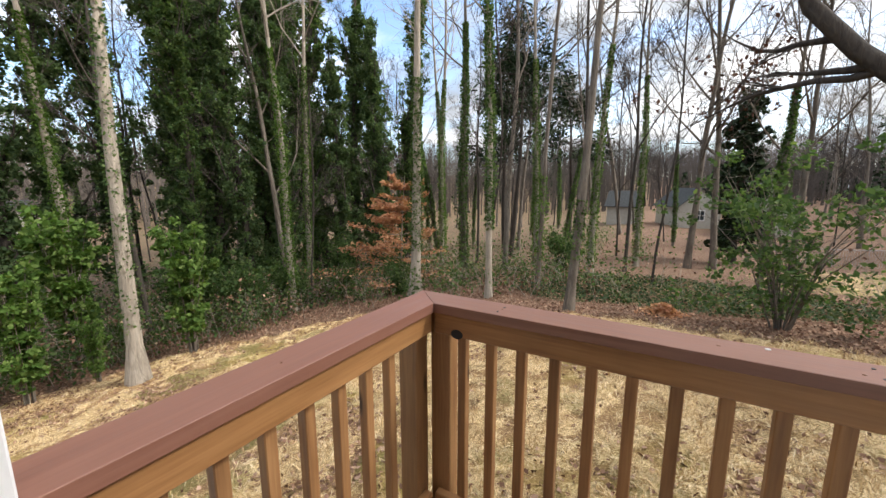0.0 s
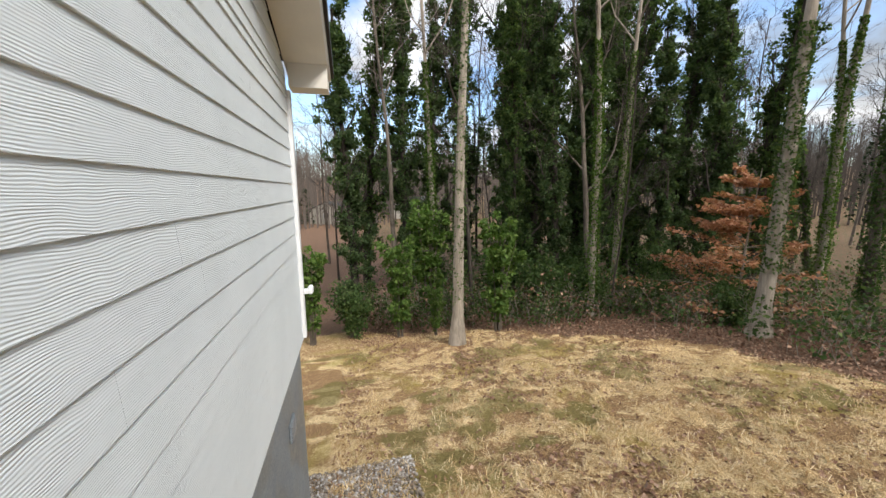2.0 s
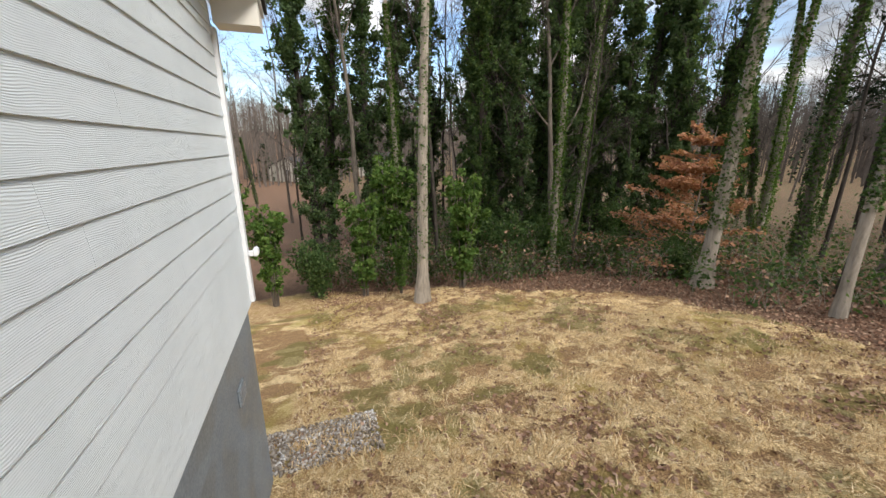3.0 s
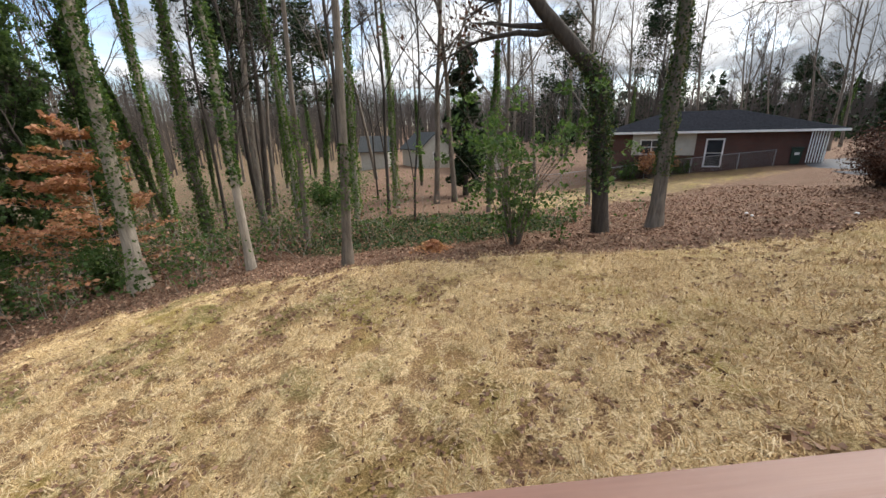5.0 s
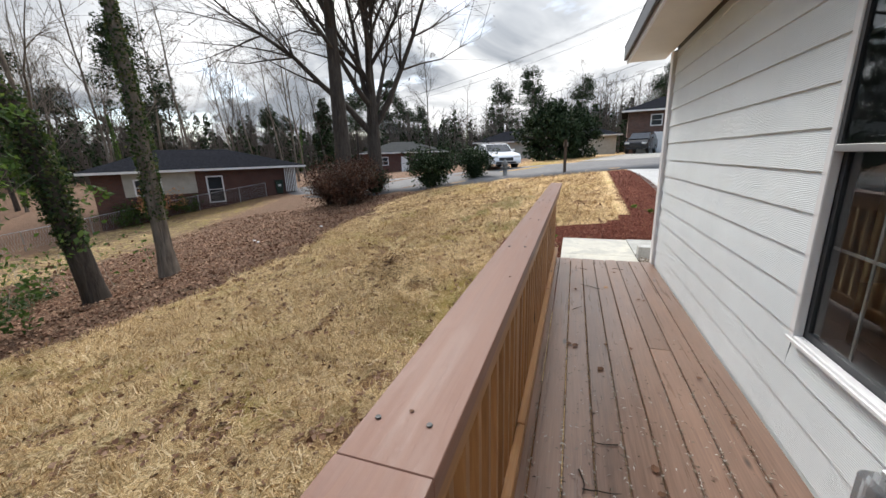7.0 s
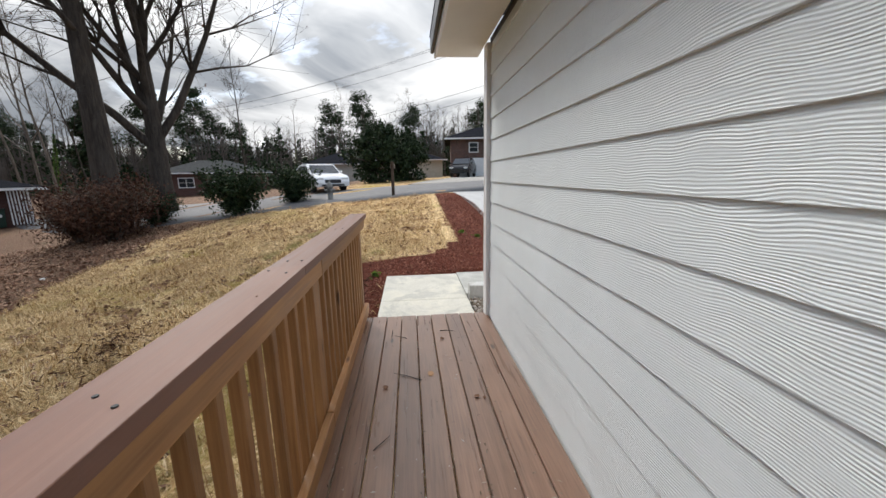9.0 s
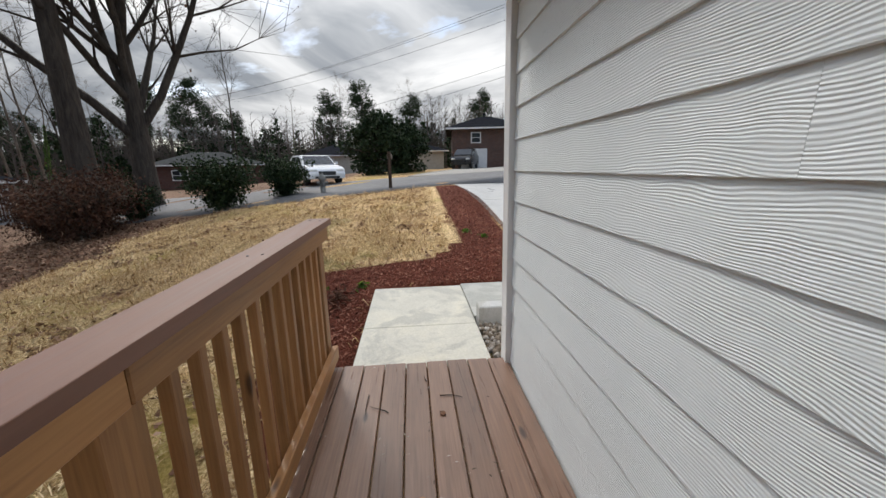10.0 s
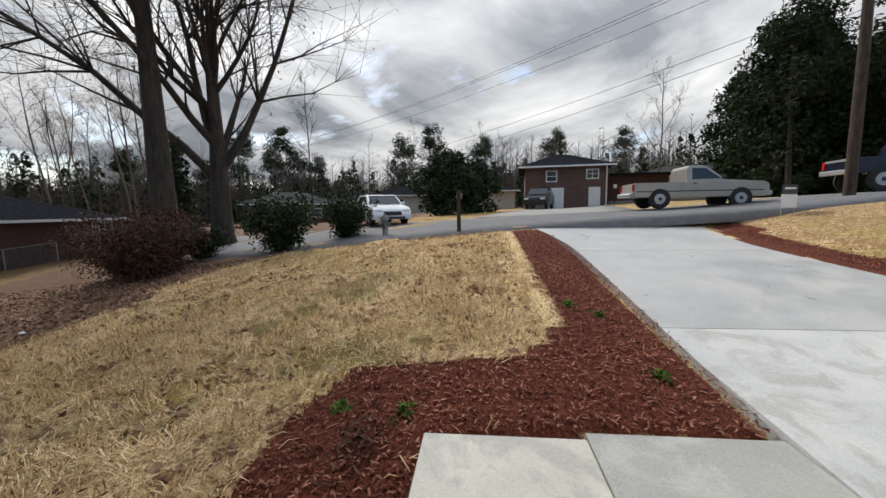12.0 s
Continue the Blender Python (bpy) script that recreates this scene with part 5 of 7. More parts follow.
# the dark evergreens and ivy-smothered trees on the far side of the lawn
def smothered(seed, height, wide, n, material):
    """A tall tree sleeved in ivy up its trunk and out along its rising limbs, bare twigs above."""
    rng = np.random.default_rng(seed)
    t = thing("ivy_smothered_tree", "tall tree smothered in dark green ivy", "tree", "ivy-smothered trees")
    tr = wander((0, 0, -0.4), (0, 0, 1), height, 0.30, 0.05, 14, rng, 0.025, 0.03)
    big, mid_, fine = grow(tr, rng, 17, 0.16, 0.62, 0.22, 6, 4, up=0.16)
    tubes([tr], "trunk", BARK_DARK, t, 9)
    crown_of(t, big, mid_, fine, BARK_DARK)
    # clumps: a ragged sleeve, and hanging masses along the inner part of each limb
    m1 = int(height * 13)
    h = rng.uniform(0.02, 0.93, m1) * height
    a = rng.uniform(0, 2 * np.pi, m1)
    lump = 0.55 + 0.45 * np.sin(h * 1.3 + seed) * np.sin(h * 0.57 + 2 * a)
    out = wide * 0.5 * lump * rng.uniform(0.2, 1.0, m1) * np.interp(h / height, [0, 0.1, 0.5, 0.8, 1], [0.6, 0.9, 1.0, 0.6, 0.2])
    cen = [np.stack([np.interp(h, tr[0][:, 2], tr[0][:, 0]) + np.cos(a) * out, np.interp(h, tr[0][:, 2], tr[0][:, 1]) + np.sin(a) * out, h], 1)]
    rad = [rng.uniform(0.18, 0.42, m1)]
    for b in big:
        reach = rng.uniform(0.35, 0.95)
        q = rng.uniform(0.1, reach, 14) * (len(b[0]) - 1)
        i0 = np.minimum(q.astype(int), len(b[0]) - 2)
        f = (q - i0)[:, None]
        cen.append(b[0][i0] * (1 - f) + b[0][i0 + 1] * f - np.abs(rng.normal(size=(14, 1))) * [0, 0, 0.35] + rng.normal(size=(14, 3)) * 0.12)
        rad.append(rng.uniform(0.15, 0.38, 14))
    cen, rad = np.concatenate(cen), np.concatenate(rad)
    c = clump_cloud(rng, n, cen, rad)
    c[:, 2] -= np.abs(rng.normal(size=n)) * 0.12
    leaves("crown", c, 0.13, seed + 5, material, t, 0.2, 1.4, "dense hanging ivy")
    return t


ever = [smothered(101, 20, 4.2, 20000, IVY_DARK), smothered(102, 23, 3.6, 20000, IVY), smothered(103, 18, 4.8, 20000, IVY_DARK)]
SPOTS = [(-20.3, 11.5, 1.0), (-19.2, 15.9, 1.05), (-22.5, 15.5, 1.15), (-20.0, 21.0, 1.0), (-18.8, 9.4, 0.72), (-23.5, 1.2, 0.95), (-25.5, 8.8, 1.1), (-26.5, 19.0, 1.2), (-16.6, 19.5, 0.85), (-28.0, 13.0, 1.2), (-21.2, -3.5, 0.85), (-18.2, 13.6, 0.9), (-23.0, 11.0, 1.2), (-21.0, 18.2, 1.1), (-17.6, 17.4, 0.8), (-24.0, 4.6, 1.0), (-29.0, 2.0, 1.1), (-25.8, 6.6, 1.0), (-25.2, 13.2, 0.95), (-22.8, 20.6, 1.0), (-19.6, 23.4, 1.0), (-18.0, 11.6, 0.8), (-15.9, 22.0, 0.9)]
for i, (x, y, s) in enumerate(SPOTS):
    if i < 3:
        stand(ever[i], x, y, 40 * i, s)
    else:
        repeat(ever[i % 3], x, y, 67 * i, s)
col, tr = bare_tree("ivy_column", 111, 19, 0.16, "straight trunk wrapped in bright green ivy", BARK_PALE, 8, 0.6, bend=0.02)
ivy_on(col, tr, 112, 0.3, 11, 0.10, 3600, IVY_LIGHT, 0.075)
stand(col, -13.9, 10.8)
for x, y, s in ((-19.2, 5.2, 1.1), (-16.0, 13.5, 1.05), (-11.5, 19.5, 1.0), (-3.0, 19.5, 0.95), (-6.2, 21.0, 1.0), (-1.2, 23.0, 0.9), (-14.0, 24.0, 1.1)):
    repeat(col, x, y, 50 * x, s)
mag = shrub("broadleaf_shrub", 121, 4.8, 1.9, 3600, IVY_LIGHT, "bright green broadleaf evergreen shrub at the wood edge", 0.11, 18, twig=4, full=True, spread=0.75)
stand(mag, -13.9, 6.6)
for x, y, s, a in ((-15.4, 2.9, 0.9, 40), (-17.6, 4.6, 1.2, 130), (-16.2, -0.6, 0.9, 200), (-14.9, 4.3, 0.45, 10), (-18.8, -2.6, 1.1, 300)):
    repeat(mag, x, y, a, s)
lau = shrub("laurel_shrub", 131, 2.6, 2.4, 4200, IVY, "dark evergreen understory shrub", 0.085, 18, twig=3, full=True)
stand(lau, -15.2, 9.4)
for x, y, s, a in ((-14.6, 11.2, 0.8, 60), (-16.5, 1.0, 0.9, 120), (-17.5, 8.0, 1.1, 200), (-13.2, 13.3, 0.6, 300), (-10.4, 13.8, 0.6, 20), (-18.5, 12.5, 1.0, 80), (-16.5, 16.0, 1.0, 160), (-4.5, 20.0, 0.8, 10), (-14.0, 18.0, 0.9, 250)):
    repeat(lau, x, y, a, s)

# bare woods behind
bare = []
for i, (h, r, st, sp, sh) in enumerate(((19, 0.12, 0.42, 0.7, 0.24), (22, 0.165, 0.46, 0.65, 0.26), (16, 0.085, 0.33, 0.6, 0.24), (18, 0.16, 0.26, 0.6, 0.34), (13, 0.06, 0.30, 0.55, 0.26))):
    b, tr = bare_tree("woodland_tree", 201 + i, h, r, "leafless grey-brown woodland tree", BARK if i % 2 else BARK_DARK, 11, st, sp, sh, group="leafless woodland trees", bend=0.035, subs=7, twigs=7, twig=0.012)
    bare.append(b)
ivied, tr = bare_tree("woodland_tree", 221, 18, 0.13, "leafless woodland tree with ivy up its trunk", BARK, 10, 0.45, 0.65, 0.25, group="leafless woodland trees", bend=0.04)
ivy_on(ivied, tr, 222, 0.5, 9, 0.12, 2300, IVY, 0.11)
bare.append(ivied)
rng = np.random.default_rng(300)
placed = [(p[0], p[1]) for p in SPOTS] + [(-11.9, 16.0), (-9.15, 13.4), (-5.6, 13.2), (-4.2, 14.7), (-2.4, 12), (2.6, 12.2), (-8.7, 17.2)]
used = [False] * len(bare)


def plant(x, y, i, s):
    if used[i]:
        repeat(bare[i], x, y, rng.uniform(0, 360), s, (rng.normal() * 2, rng.normal() * 2))
    else:
        used[i] = True
        stand(bare[i], x, y, rng.uniform(0, 360), s)
    placed.append((x, y))


for x, y, i, s in ((-22.2, 3.6, 1, 1.0), (-16.8, 6.5, 0, 0.9), (-7.2, 19.0, 1, 1.0), (1.2, 24.5, 3, 1.1), (2.4, 25.0, 3, 1.15), (5.0, 22.5, 3, 0.95), (3.6, 20.5, 5, 0.9), (-0.3, 18.0, 4, 0.9), (9.0, 20.5, 3, 0.85), (-13.7, 11.6, 4, 0.75), (-6.8, 15.6, 4, 1.0), (-3.2, 16.8, 0, 0.9), (-1.6, 21, 2, 1.1)):
    plant(x, y, i, s)
tries = 0
while len(placed) < 112 and tries < 4000:
    tries += 1
    x, y = rng.uniform(-48, 14), rng.uniform(12, 62)
    if y < 17 - 0.05 * x and x > -15 or (-2 < x < 27 and 15 < y < 33) or (-7 < x < 11 and 44 < y < 60) or (4 < x < 30 and 30 < y < 50 and x > 9):
        continue
    if min((x - a) ** 2 + (y - b) ** 2 for a, b in placed) < (3.0 if y < 30 else 8.0):
        continue
    plant(x, y, int(rng.integers(0, 6)), rng.uniform(0.75, 1.2))
for k in range(18):
    x, y = rng.uniform(-60, -24), rng.uniform(-22, 14)
    plant(x, y, int(rng.integers(0, 6)), rng.uniform(0.8, 1.2))
# behind the brick ranch
for k in range(34):
    x, y = rng.uniform(10, 52), rng.uniform(37, 72)
    plant(x, y, int(rng.integers(0, 6)), rng.uniform(0.65, 1.0))
# beyond the street
for k in range(30):
    a = rng.uniform(-0.62, 1.25)
    d = rng.uniform(58, 100)
    plant(10 + d * math.cos(a), 5 + d * math.sin(a), int(rng.integers(0, 6)), rng.uniform(0.6, 0.95))
for x, y, i, s in ((46, -17, 3, 0.75), (28.5, 22, 2, 0.7), (34, 30, 3, 0.8), (40, 34, 1, 0.8), (20, 36, 3, 0.9), (30, 40, 1, 0.9), (12, 38, 3, 1.0), (33, 14, 0, 0.6)):
    plant(x, y, i, s)

pines = [pine("pine", 401, 16, "tall pine with a dark needle crown", "pines beyond the street"), pine("pine", 402, 18, "tall pine with a dark needle crown", "pines beyond the street")]
stand(pines[0], 76, 15, 0, 0.95)
stand(pines[1], 74, 10, 0, 0.9)
for k in range(24):
    a = rng.uniform(-0.45, 1.3)
    d = rng.uniform(62, 95)
    repeat(pines[k % 2], 8 + d * math.cos(a), 3 + d * math.sin(a), rng.uniform(0, 360), rng.uniform(0.6, 1.0))
for x, y, s in ((26, 42, 0.9), (-8, 38, 1.0), (-12, 31, 1.0), (-30, 26, 1.0), (18, 46, 0.9), (-9.5, 26, 0.95)):
    repeat(pines[int(s * 10) % 2], x, y, 30 * x, s)

# the two great oaks
oaks = []
for seed, x, y, h, r, st, lm, sp_, sh_ in ((501, 19.6, 14.5, 21, 0.56, 0.42, 17, 0.75, 0.42), (502, 22.4, 14.0, 13, 0.58, 0.24, 20, 0.60, 0.95)):
    o, tr = bare_tree("oak", seed, h, r, "great leafless oak with spreading limbs beside the hedge", BARK_DARK, lm, st, sp_, sh_, subs=18, twigs=11, bend=0.006, flare=1.3, dead=1800, twig=0.014)
    stand(o, x, y, 40)

# hedge bushes towards the street
rb = shrub("brown_bush", 601, 1.8, 3.3, 9000, DEADLEAF, "rounded reddish-brown winter bush", 0.055, 44, twig=14, full=True)
stand(rb, 15.6, 11.6)
repeat(rb, 17.4, 12.6, 90, 0.85)
repeat(rb, 16.6, 13.6, 200, 0.8)
gb = shrub("evergreen_bush", 611, 1.85, 2.6, 9000, BUSHLEAF, "dense dark evergreen bush by the street", 0.07, 34, full=True)
stand(gb, 17.0, 7.95, 0, 0.92)
repeat(gb, 18.9, 6.45, 120, 0.80)
repeat(gb, 17.9, 11.6, 50, 0.62)
bt = evergreen("broad_evergreen", 621, 4.2, 4.6, 8000, BUSHLEAF, "broad dark evergreen across the street", 0.15, low=0.02)
stand(bt, 31.5, 3.6)
repeat(bt, 34.0, 1.6, 80, 0.9)
cedar = evergreen("cedar", 625, 12, 7.0, 15000, NEEDLE, "broad dark cedar standing behind the parked pickup", 0.20, low=0.03, group="dark cedars")
stand(cedar, 33, -19, 0, 0.95)
for x, y, q in ((36, -23.5, 1.05), (31, -24, 0.9), (38, -29, 1.0), (29.5, -29, 0.9), (44, -24, 1.0)):
    repeat(cedar, x, y, 37 * x, q)
for x, y, s in ((27, -21, 0.9), (25, -26, 1.0), (30, -17.5, 0.8)):
    repeat(pines[0], x, y, 20 * x, s)
yew = evergreen("far_ivy_tree", 631, 8, 2.2, 6000, BUSHLEAF, "small ivy-covered stump tree between the houses", 0.16)
stand(yew, 34, 26)
repeat(yew, 3.6, 28.1, 20, 1.25)


# ---------------------------------------------------------------- loose cover, each kind one object
def scatter_points(n, x0, x1, y0, y1, seed, keep):
    r = np.random.default_rng(seed)
    x, y = r.uniform(x0, x1, n), r.uniform(y0, y1, n)
    k = keep(x, y, r)
    return x[k], y[k], r


def blades(name, x, y, r, length, width, lift, material, label, category, comb=0.0):
    """Thin dry blades, lying at all angles."""
    n = len(x)
    z = ground_z(x, y)
    a = r.uniform(0, 2 * np.pi, n)
    if comb:
        a = np.where(r.uniform(0, 1, n) < comb, 4 * np.pi * value_noise(x, y, 0.45, 21) + 0.55 * r.normal(size=n), a)
    ln = length * r.uniform(0.5, 1.3, n)
    up = np.abs(r.normal(size=n)) * lift
    dx, dy = np.cos(a), np.sin(a)
    w = width * r.uniform(0.6, 1.4, n)
    p0 = np.stack([x, y, z + 0.002 + r.uniform(0, 0.02, n)], 1)
    m = p0 + np.stack([dx * ln * 0.5, dy * ln * 0.5, up], 1)
    e = p0 + np.stack([dx * ln, dy * ln, up * r.uniform(-0.2, 1.2, n)], 1)
    s = np.stack([-dy * w, dx * w, np.zeros(n)], 1)
    V = np.stack([p0 - s, p0 + s, m + s, m - s, e], 1).reshape(-1, 3)
    b = np.arange(n) * 5
    F = np.concatenate([np.stack([b, b + 1, b + 2], 1), np.stack([b, b + 2, b + 3], 1), np.stack([b + 3, b + 2, b + 4], 1)])
    ob = raw(name, V, F, material)
    return tagged(ob, label, category, kind="stuff")


def on_paving(x, y):
    return ((x > 5.2) & (x < 7.62) & (y > -0.7) & (y < 1.76)) | ((x > 5.2) & (y < drive_edge(x)) & (y > -5.2)) | (y < 0.65) & (x < 5.3)


def drive_edge(x):
    return np.where(x < 7.6, -0.6, -0.655 - 0.02 * (x - 7.5) + 0.54 * np.clip((x - 12.5) / 3.9, 0, 9) ** 2)


def lawn_keep(x, y, r):
    lit, ivy, mul = covers(x + 0.07 * r.normal(size=len(x)), y + 0.07 * r.normal(size=len(x)))
    near = np.hypot(x - 2, y - 2)
    return (lit < r.uniform(0.1, 0.8, len(x))) & (mul < 0.5) & ~on_paving(x, y) & (x < 16.2) & (r.uniform(0, 1, len(x)) < np.clip(9.0 / near, 0.12, 1) ** 1.3) & ((y > 1.9) | (x > 5.2) | (x < -1))


x, y, r = scatter_points(560000, -15, 16.2, 0.6, 12.2, 701, lawn_keep)
k = r.uniform(0, 1, len(x)) < (0.06 + 0.80 * thatch(x, y) ** 1.5) * (1 - 0.75 * moss_cover(x, y))
blades("straw_grass", x[k], y[k], r, 0.14, 0.0036, 0.045, STRAW, "matted dry straw-coloured grass", "grass", 0.65)


def litter_keep(x, y, r):
    lit, ivy, mul = covers(x, y)
    p = np.where(lit > 0.4, np.clip(1.2 - 0.03 * np.hypot(x, y), 0.25, 1), 0.06 + 0.75 * (1 - thatch(x, y)) * smooth_step(0.25, 0.75, value_noise(x, y, 2.2, 31)))
    return (r.uniform(0, 1, len(x)) < p) & ~on_paving(x, y) & (mul < 0.5) & (x < 16.4) & ((y > 1.9) | (x > 5.2) | (x < -1))


x, y, r = scatter_points(190000, -20, 20, 0.7, 20, 711, litter_keep)
c = np.stack([x, y, ground_z(x, y) + 0.012 + r.uniform(0, 0.02, len(x))], 1)
tagged(leaves("leaf_litter", c, 0.055, 712, LITTER, None, 0.72, 1.4), "fallen brown leaves on the ground", "leaves", kind="stuff")


def ivy_keep(x, y, r):
    lit, ivy, mul = covers(x, y)
    return r.uniform(0, 1, len(x)) < np.where(ivy > 0.5, 1.0, np.where(ivy > 0.2, 0.35, 0.0)) * np.clip(1.6 - 0.05 * np.hypot(x, y), 0.2, 1)


x, y, r = scatter_points(90000, -24, 7, 2, 24, 721, ivy_keep)
c = np.stack([x, y, ground_z(x, y) + r.uniform(0.02, 0.16, len(x))], 1)
tagged(leaves("ground_ivy", c, 0.085, 722, IVY_TRUNK, None, 0.6, 1.2), "dark green ivy covering the wood floor", "ivy", kind="stuff")


def mulch_keep(x, y, r):
    u, v = x + 0.06 * r.normal(size=len(x)), y + 0.06 * r.normal(size=len(x))
    return (inside(u, v, MULCH) | inside(u, v, MULCH_FAR)) & ~on_paving(x, y) & (r.uniform(0, 1, len(x)) < np.clip(1.5 - 0.09 * np.hypot(x - 6, y - 1), 0.2, 1))


x, y, r = scatter_points(90000, 5, 16.5, -6.3, 3.1, 731, mulch_keep)
blades("red_mulch", x, y, r, 0.06, 0.007, 0.014, CHIPS, "red-brown shredded wood mulch", "mulch")


def pebbles(name, x0, x1, y0, y1, zf, n, size, seed, label):
    r = np.random.default_rng(seed)
    dirs = np.array([(1, 0, 0), (-1, 0, 0), (0, 1, 0), (0, -1, 0), (0, 0, 1), (0, 0, -1)], float)
    tri = np.array([(0, 2, 4), (2, 1, 4), (1, 3, 4), (3, 0, 4), (2, 0, 5), (1, 2, 5), (3, 1, 5), (0, 3, 5)])
    V, F = [], []
    for i in range(n):
        s = size * r.uniform(0.5, 1.5) * r.uniform(0.6, 1.2, 3)
        px, py = r.uniform(x0, x1), r.uniform(y0, y1)
        q = Euler(r.uniform(0, 6, 3)).to_matrix()
        V.append((dirs * s + r.normal(size=(6, 3)) * size * 0.12) @ np.array(q) + [px, py, zf(px, py) + size * 0.3])
        F.append(tri + 6 * i)
    ob = raw(name, np.concatenate(V), np.concatenate(F), GRAVEL)
    return tagged(ob, label, "gravel", kind="stuff")


pebbles("gravel_bed", 5.28, 6.30, -0.6, 0.61, lambda a, b: -0.240, 1500, 0.027, 741, "grey gravel and pebbles between house and curb")
pebbles("gravel_patch", -6.35, -5.15, -0.2, 2.0, lambda a, b: float(ground_z(a, b)) + 0.01, 2200, 0.030, 742, "pale grey gravel below the house corner")


def understory():
    """Thin stems and small leaves of the undergrowth, and pale twigs."""
    r = np.random.default_rng(751)
    L, C, D = [], [], []
    for k in range(1900):
        x, y = (r.uniform(-34, 8), r.uniform(3, 34)) if k < 800 else ((r.uniform(-20, -13), r.uniform(-1, 14)) if k < 1700 else (r.uniform(-14, -1), r.uniform(12, 18)))
        if y < lawn_edge(x) + 0.7 or (x > -3 and 17 < y < 33 and r.uniform() < 0.8) or (x > -6 and y < 13.5):
            continue
        z = float(ground_z(x, y))
        h = r.uniform(0.5, 1.9)
        b = wander((x, y, z), (r.normal() * 0.3, r.normal() * 0.3, 1), h, 0.010, 0.003, 4, r, 0.14)
        L.append(b)
        for q in range(3):
            L.append(wander(b[0][r.integers(1, 4)], (r.normal(), r.normal(), 0.7), h * 0.4, 0.005, 0.002, 2, r, 0.22))
        m = 26
        (C if r.uniform() < 0.75 else D).append(b[0][r.integers(1, 5, m)] + r.normal(size=(m, 3)) * 0.28)
    st = tubes(L, "undergrowth_stems", BARK_PALE, None, 3, False)
    tagged(st, "thin pale stems and twigs of the undergrowth", "undergrowth", kind="stuff")
    tagged(leaves("undergrowth_leaves", np.concatenate(C), 0.09, 752, IVY, None, 0.2), "small green leaves in the undergrowth", "undergrowth", kind="stuff")
    tagged(leaves("undergrowth_dry_leaves", np.concatenate(D), 0.075, 753, LITTER, None, 0.2), "dry brown leaves caught in the undergrowth", "undergrowth", kind="stuff")


understory()


def far_woods():
    """The wooded ridge all round: slim bare trunks and fans of twigs."""
    r = np.random.default_rng(761)
    n, fans = 8000, 14
    a = r.uniform(-0.9, math.pi + 0.9, n)
    d = np.where(a < 1.3, r.uniform(62, 150, n), r.uniform(78, 175, n))
    x, y = 5 + d * np.cos(a), 8 + d * np.sin(a)
    z = land(x, y)
    h = r.uniform(9, 17, n) * np.where(x > 40, 0.72, 1.0)
    side = np.stack([-np.sin(a), np.cos(a), 0 * a], 1)
    up = np.array([0, 0, 1.0])
    p = np.stack([x, y, z - 0.3], 1)
    trunks = np.stack([p - side * 0.15, p + side * 0.15, p + up * h[:, None]], 1)
    s = r.uniform(0.25, 0.97, (n, fans))
    q = p[:, None] + up * (h[:, None] * s)[..., None]
    ln = h[:, None] * (1.08 - s) * r.uniform(0.25, 0.5, (n, fans))
    out = ln * np.where(r.uniform(size=(n, fans)) < 0.5, -1, 1) * r.uniform(0.4, 1, (n, fans))
    e = q + side[:, None] * out[..., None] + up * (ln * r.uniform(0.5, 1.3, (n, fans)))[..., None]
    twigs = np.stack([q - up * 0.06, q + up * 0.06, e], 2).reshape(-1, 3, 3)
    V = np.concatenate([trunks, twigs]).reshape(-1, 3)
    ob = raw("far_woods", V, np.arange(len(V)).reshape(-1, 3), BARK_FAR)
    tagged(ob, "distant bare winter woods on a low ridge", "woods", kind="stuff")
    # evergreens among them: tapering crowns of small sprays
    k = np.concatenate([r.integers(0, n, 220), r.choice(np.nonzero((a < 1.3) & (d < 115))[0], 520)])
    m = 190
    u = r.uniform(0.0, 1.0, (len(k), m)) ** 1.15
    t = r.uniform(0, 2 * np.pi, (len(k), m))
    rr = (2.3 * (1 - u) + 0.25) * r.uniform(0.2, 1, (len(k), m)) ** 0.6
    hk = (h[k] * r.uniform(0.35, 0.95, len(k)))[:, None]
    c = np.stack([x[k][:, None] + rr * np.cos(t), y[k][:, None] + rr * np.sin(t), z[k][:, None] + hk * (0.04 + 0.96 * u)], -1).reshape(-1, 3)
    tagged(leaves("far_evergreens", c, 0.38, 762, NEEDLE, None, 0.2), "distant evergreen crowns in the bare woods", "woods", kind="stuff")


far_woods()

# ---------------------------------------------------------------- neighbouring houses
def hip_roof(w, d, z, rise, over):
    bm = bmesh.new()
    a, b = w / 2 + over, d / 2 + over
    ridge = max(a - b, 0.6)
    lo = [bm.verts.new((x, y, z)) for x, y in ((-a, -b), (a, -b), (a, b), (-a, b))]
    lo2 = [bm.verts.new((v.co.x, v.co.y, z - 0.14)) for v in lo]
    r0, r1 = bm.verts.new((-ridge, 0, z + rise)), bm.verts.new((ridge, 0, z + rise))
    for f in ((lo[0], lo[1], r1, r0), (lo[1], lo[2], r1), (lo[2], lo[3], r0, r1), (lo[3], lo[0], r0), tuple(lo2[::-1])):
        bm.faces.new(f)
    for i in range(4):
        bm.faces.new((lo2[i], lo2[(i + 1) % 4], lo[(i + 1) % 4], lo[i]))
    bmesh.ops.recalc_face_normals(bm, faces=bm.faces)
    return bm


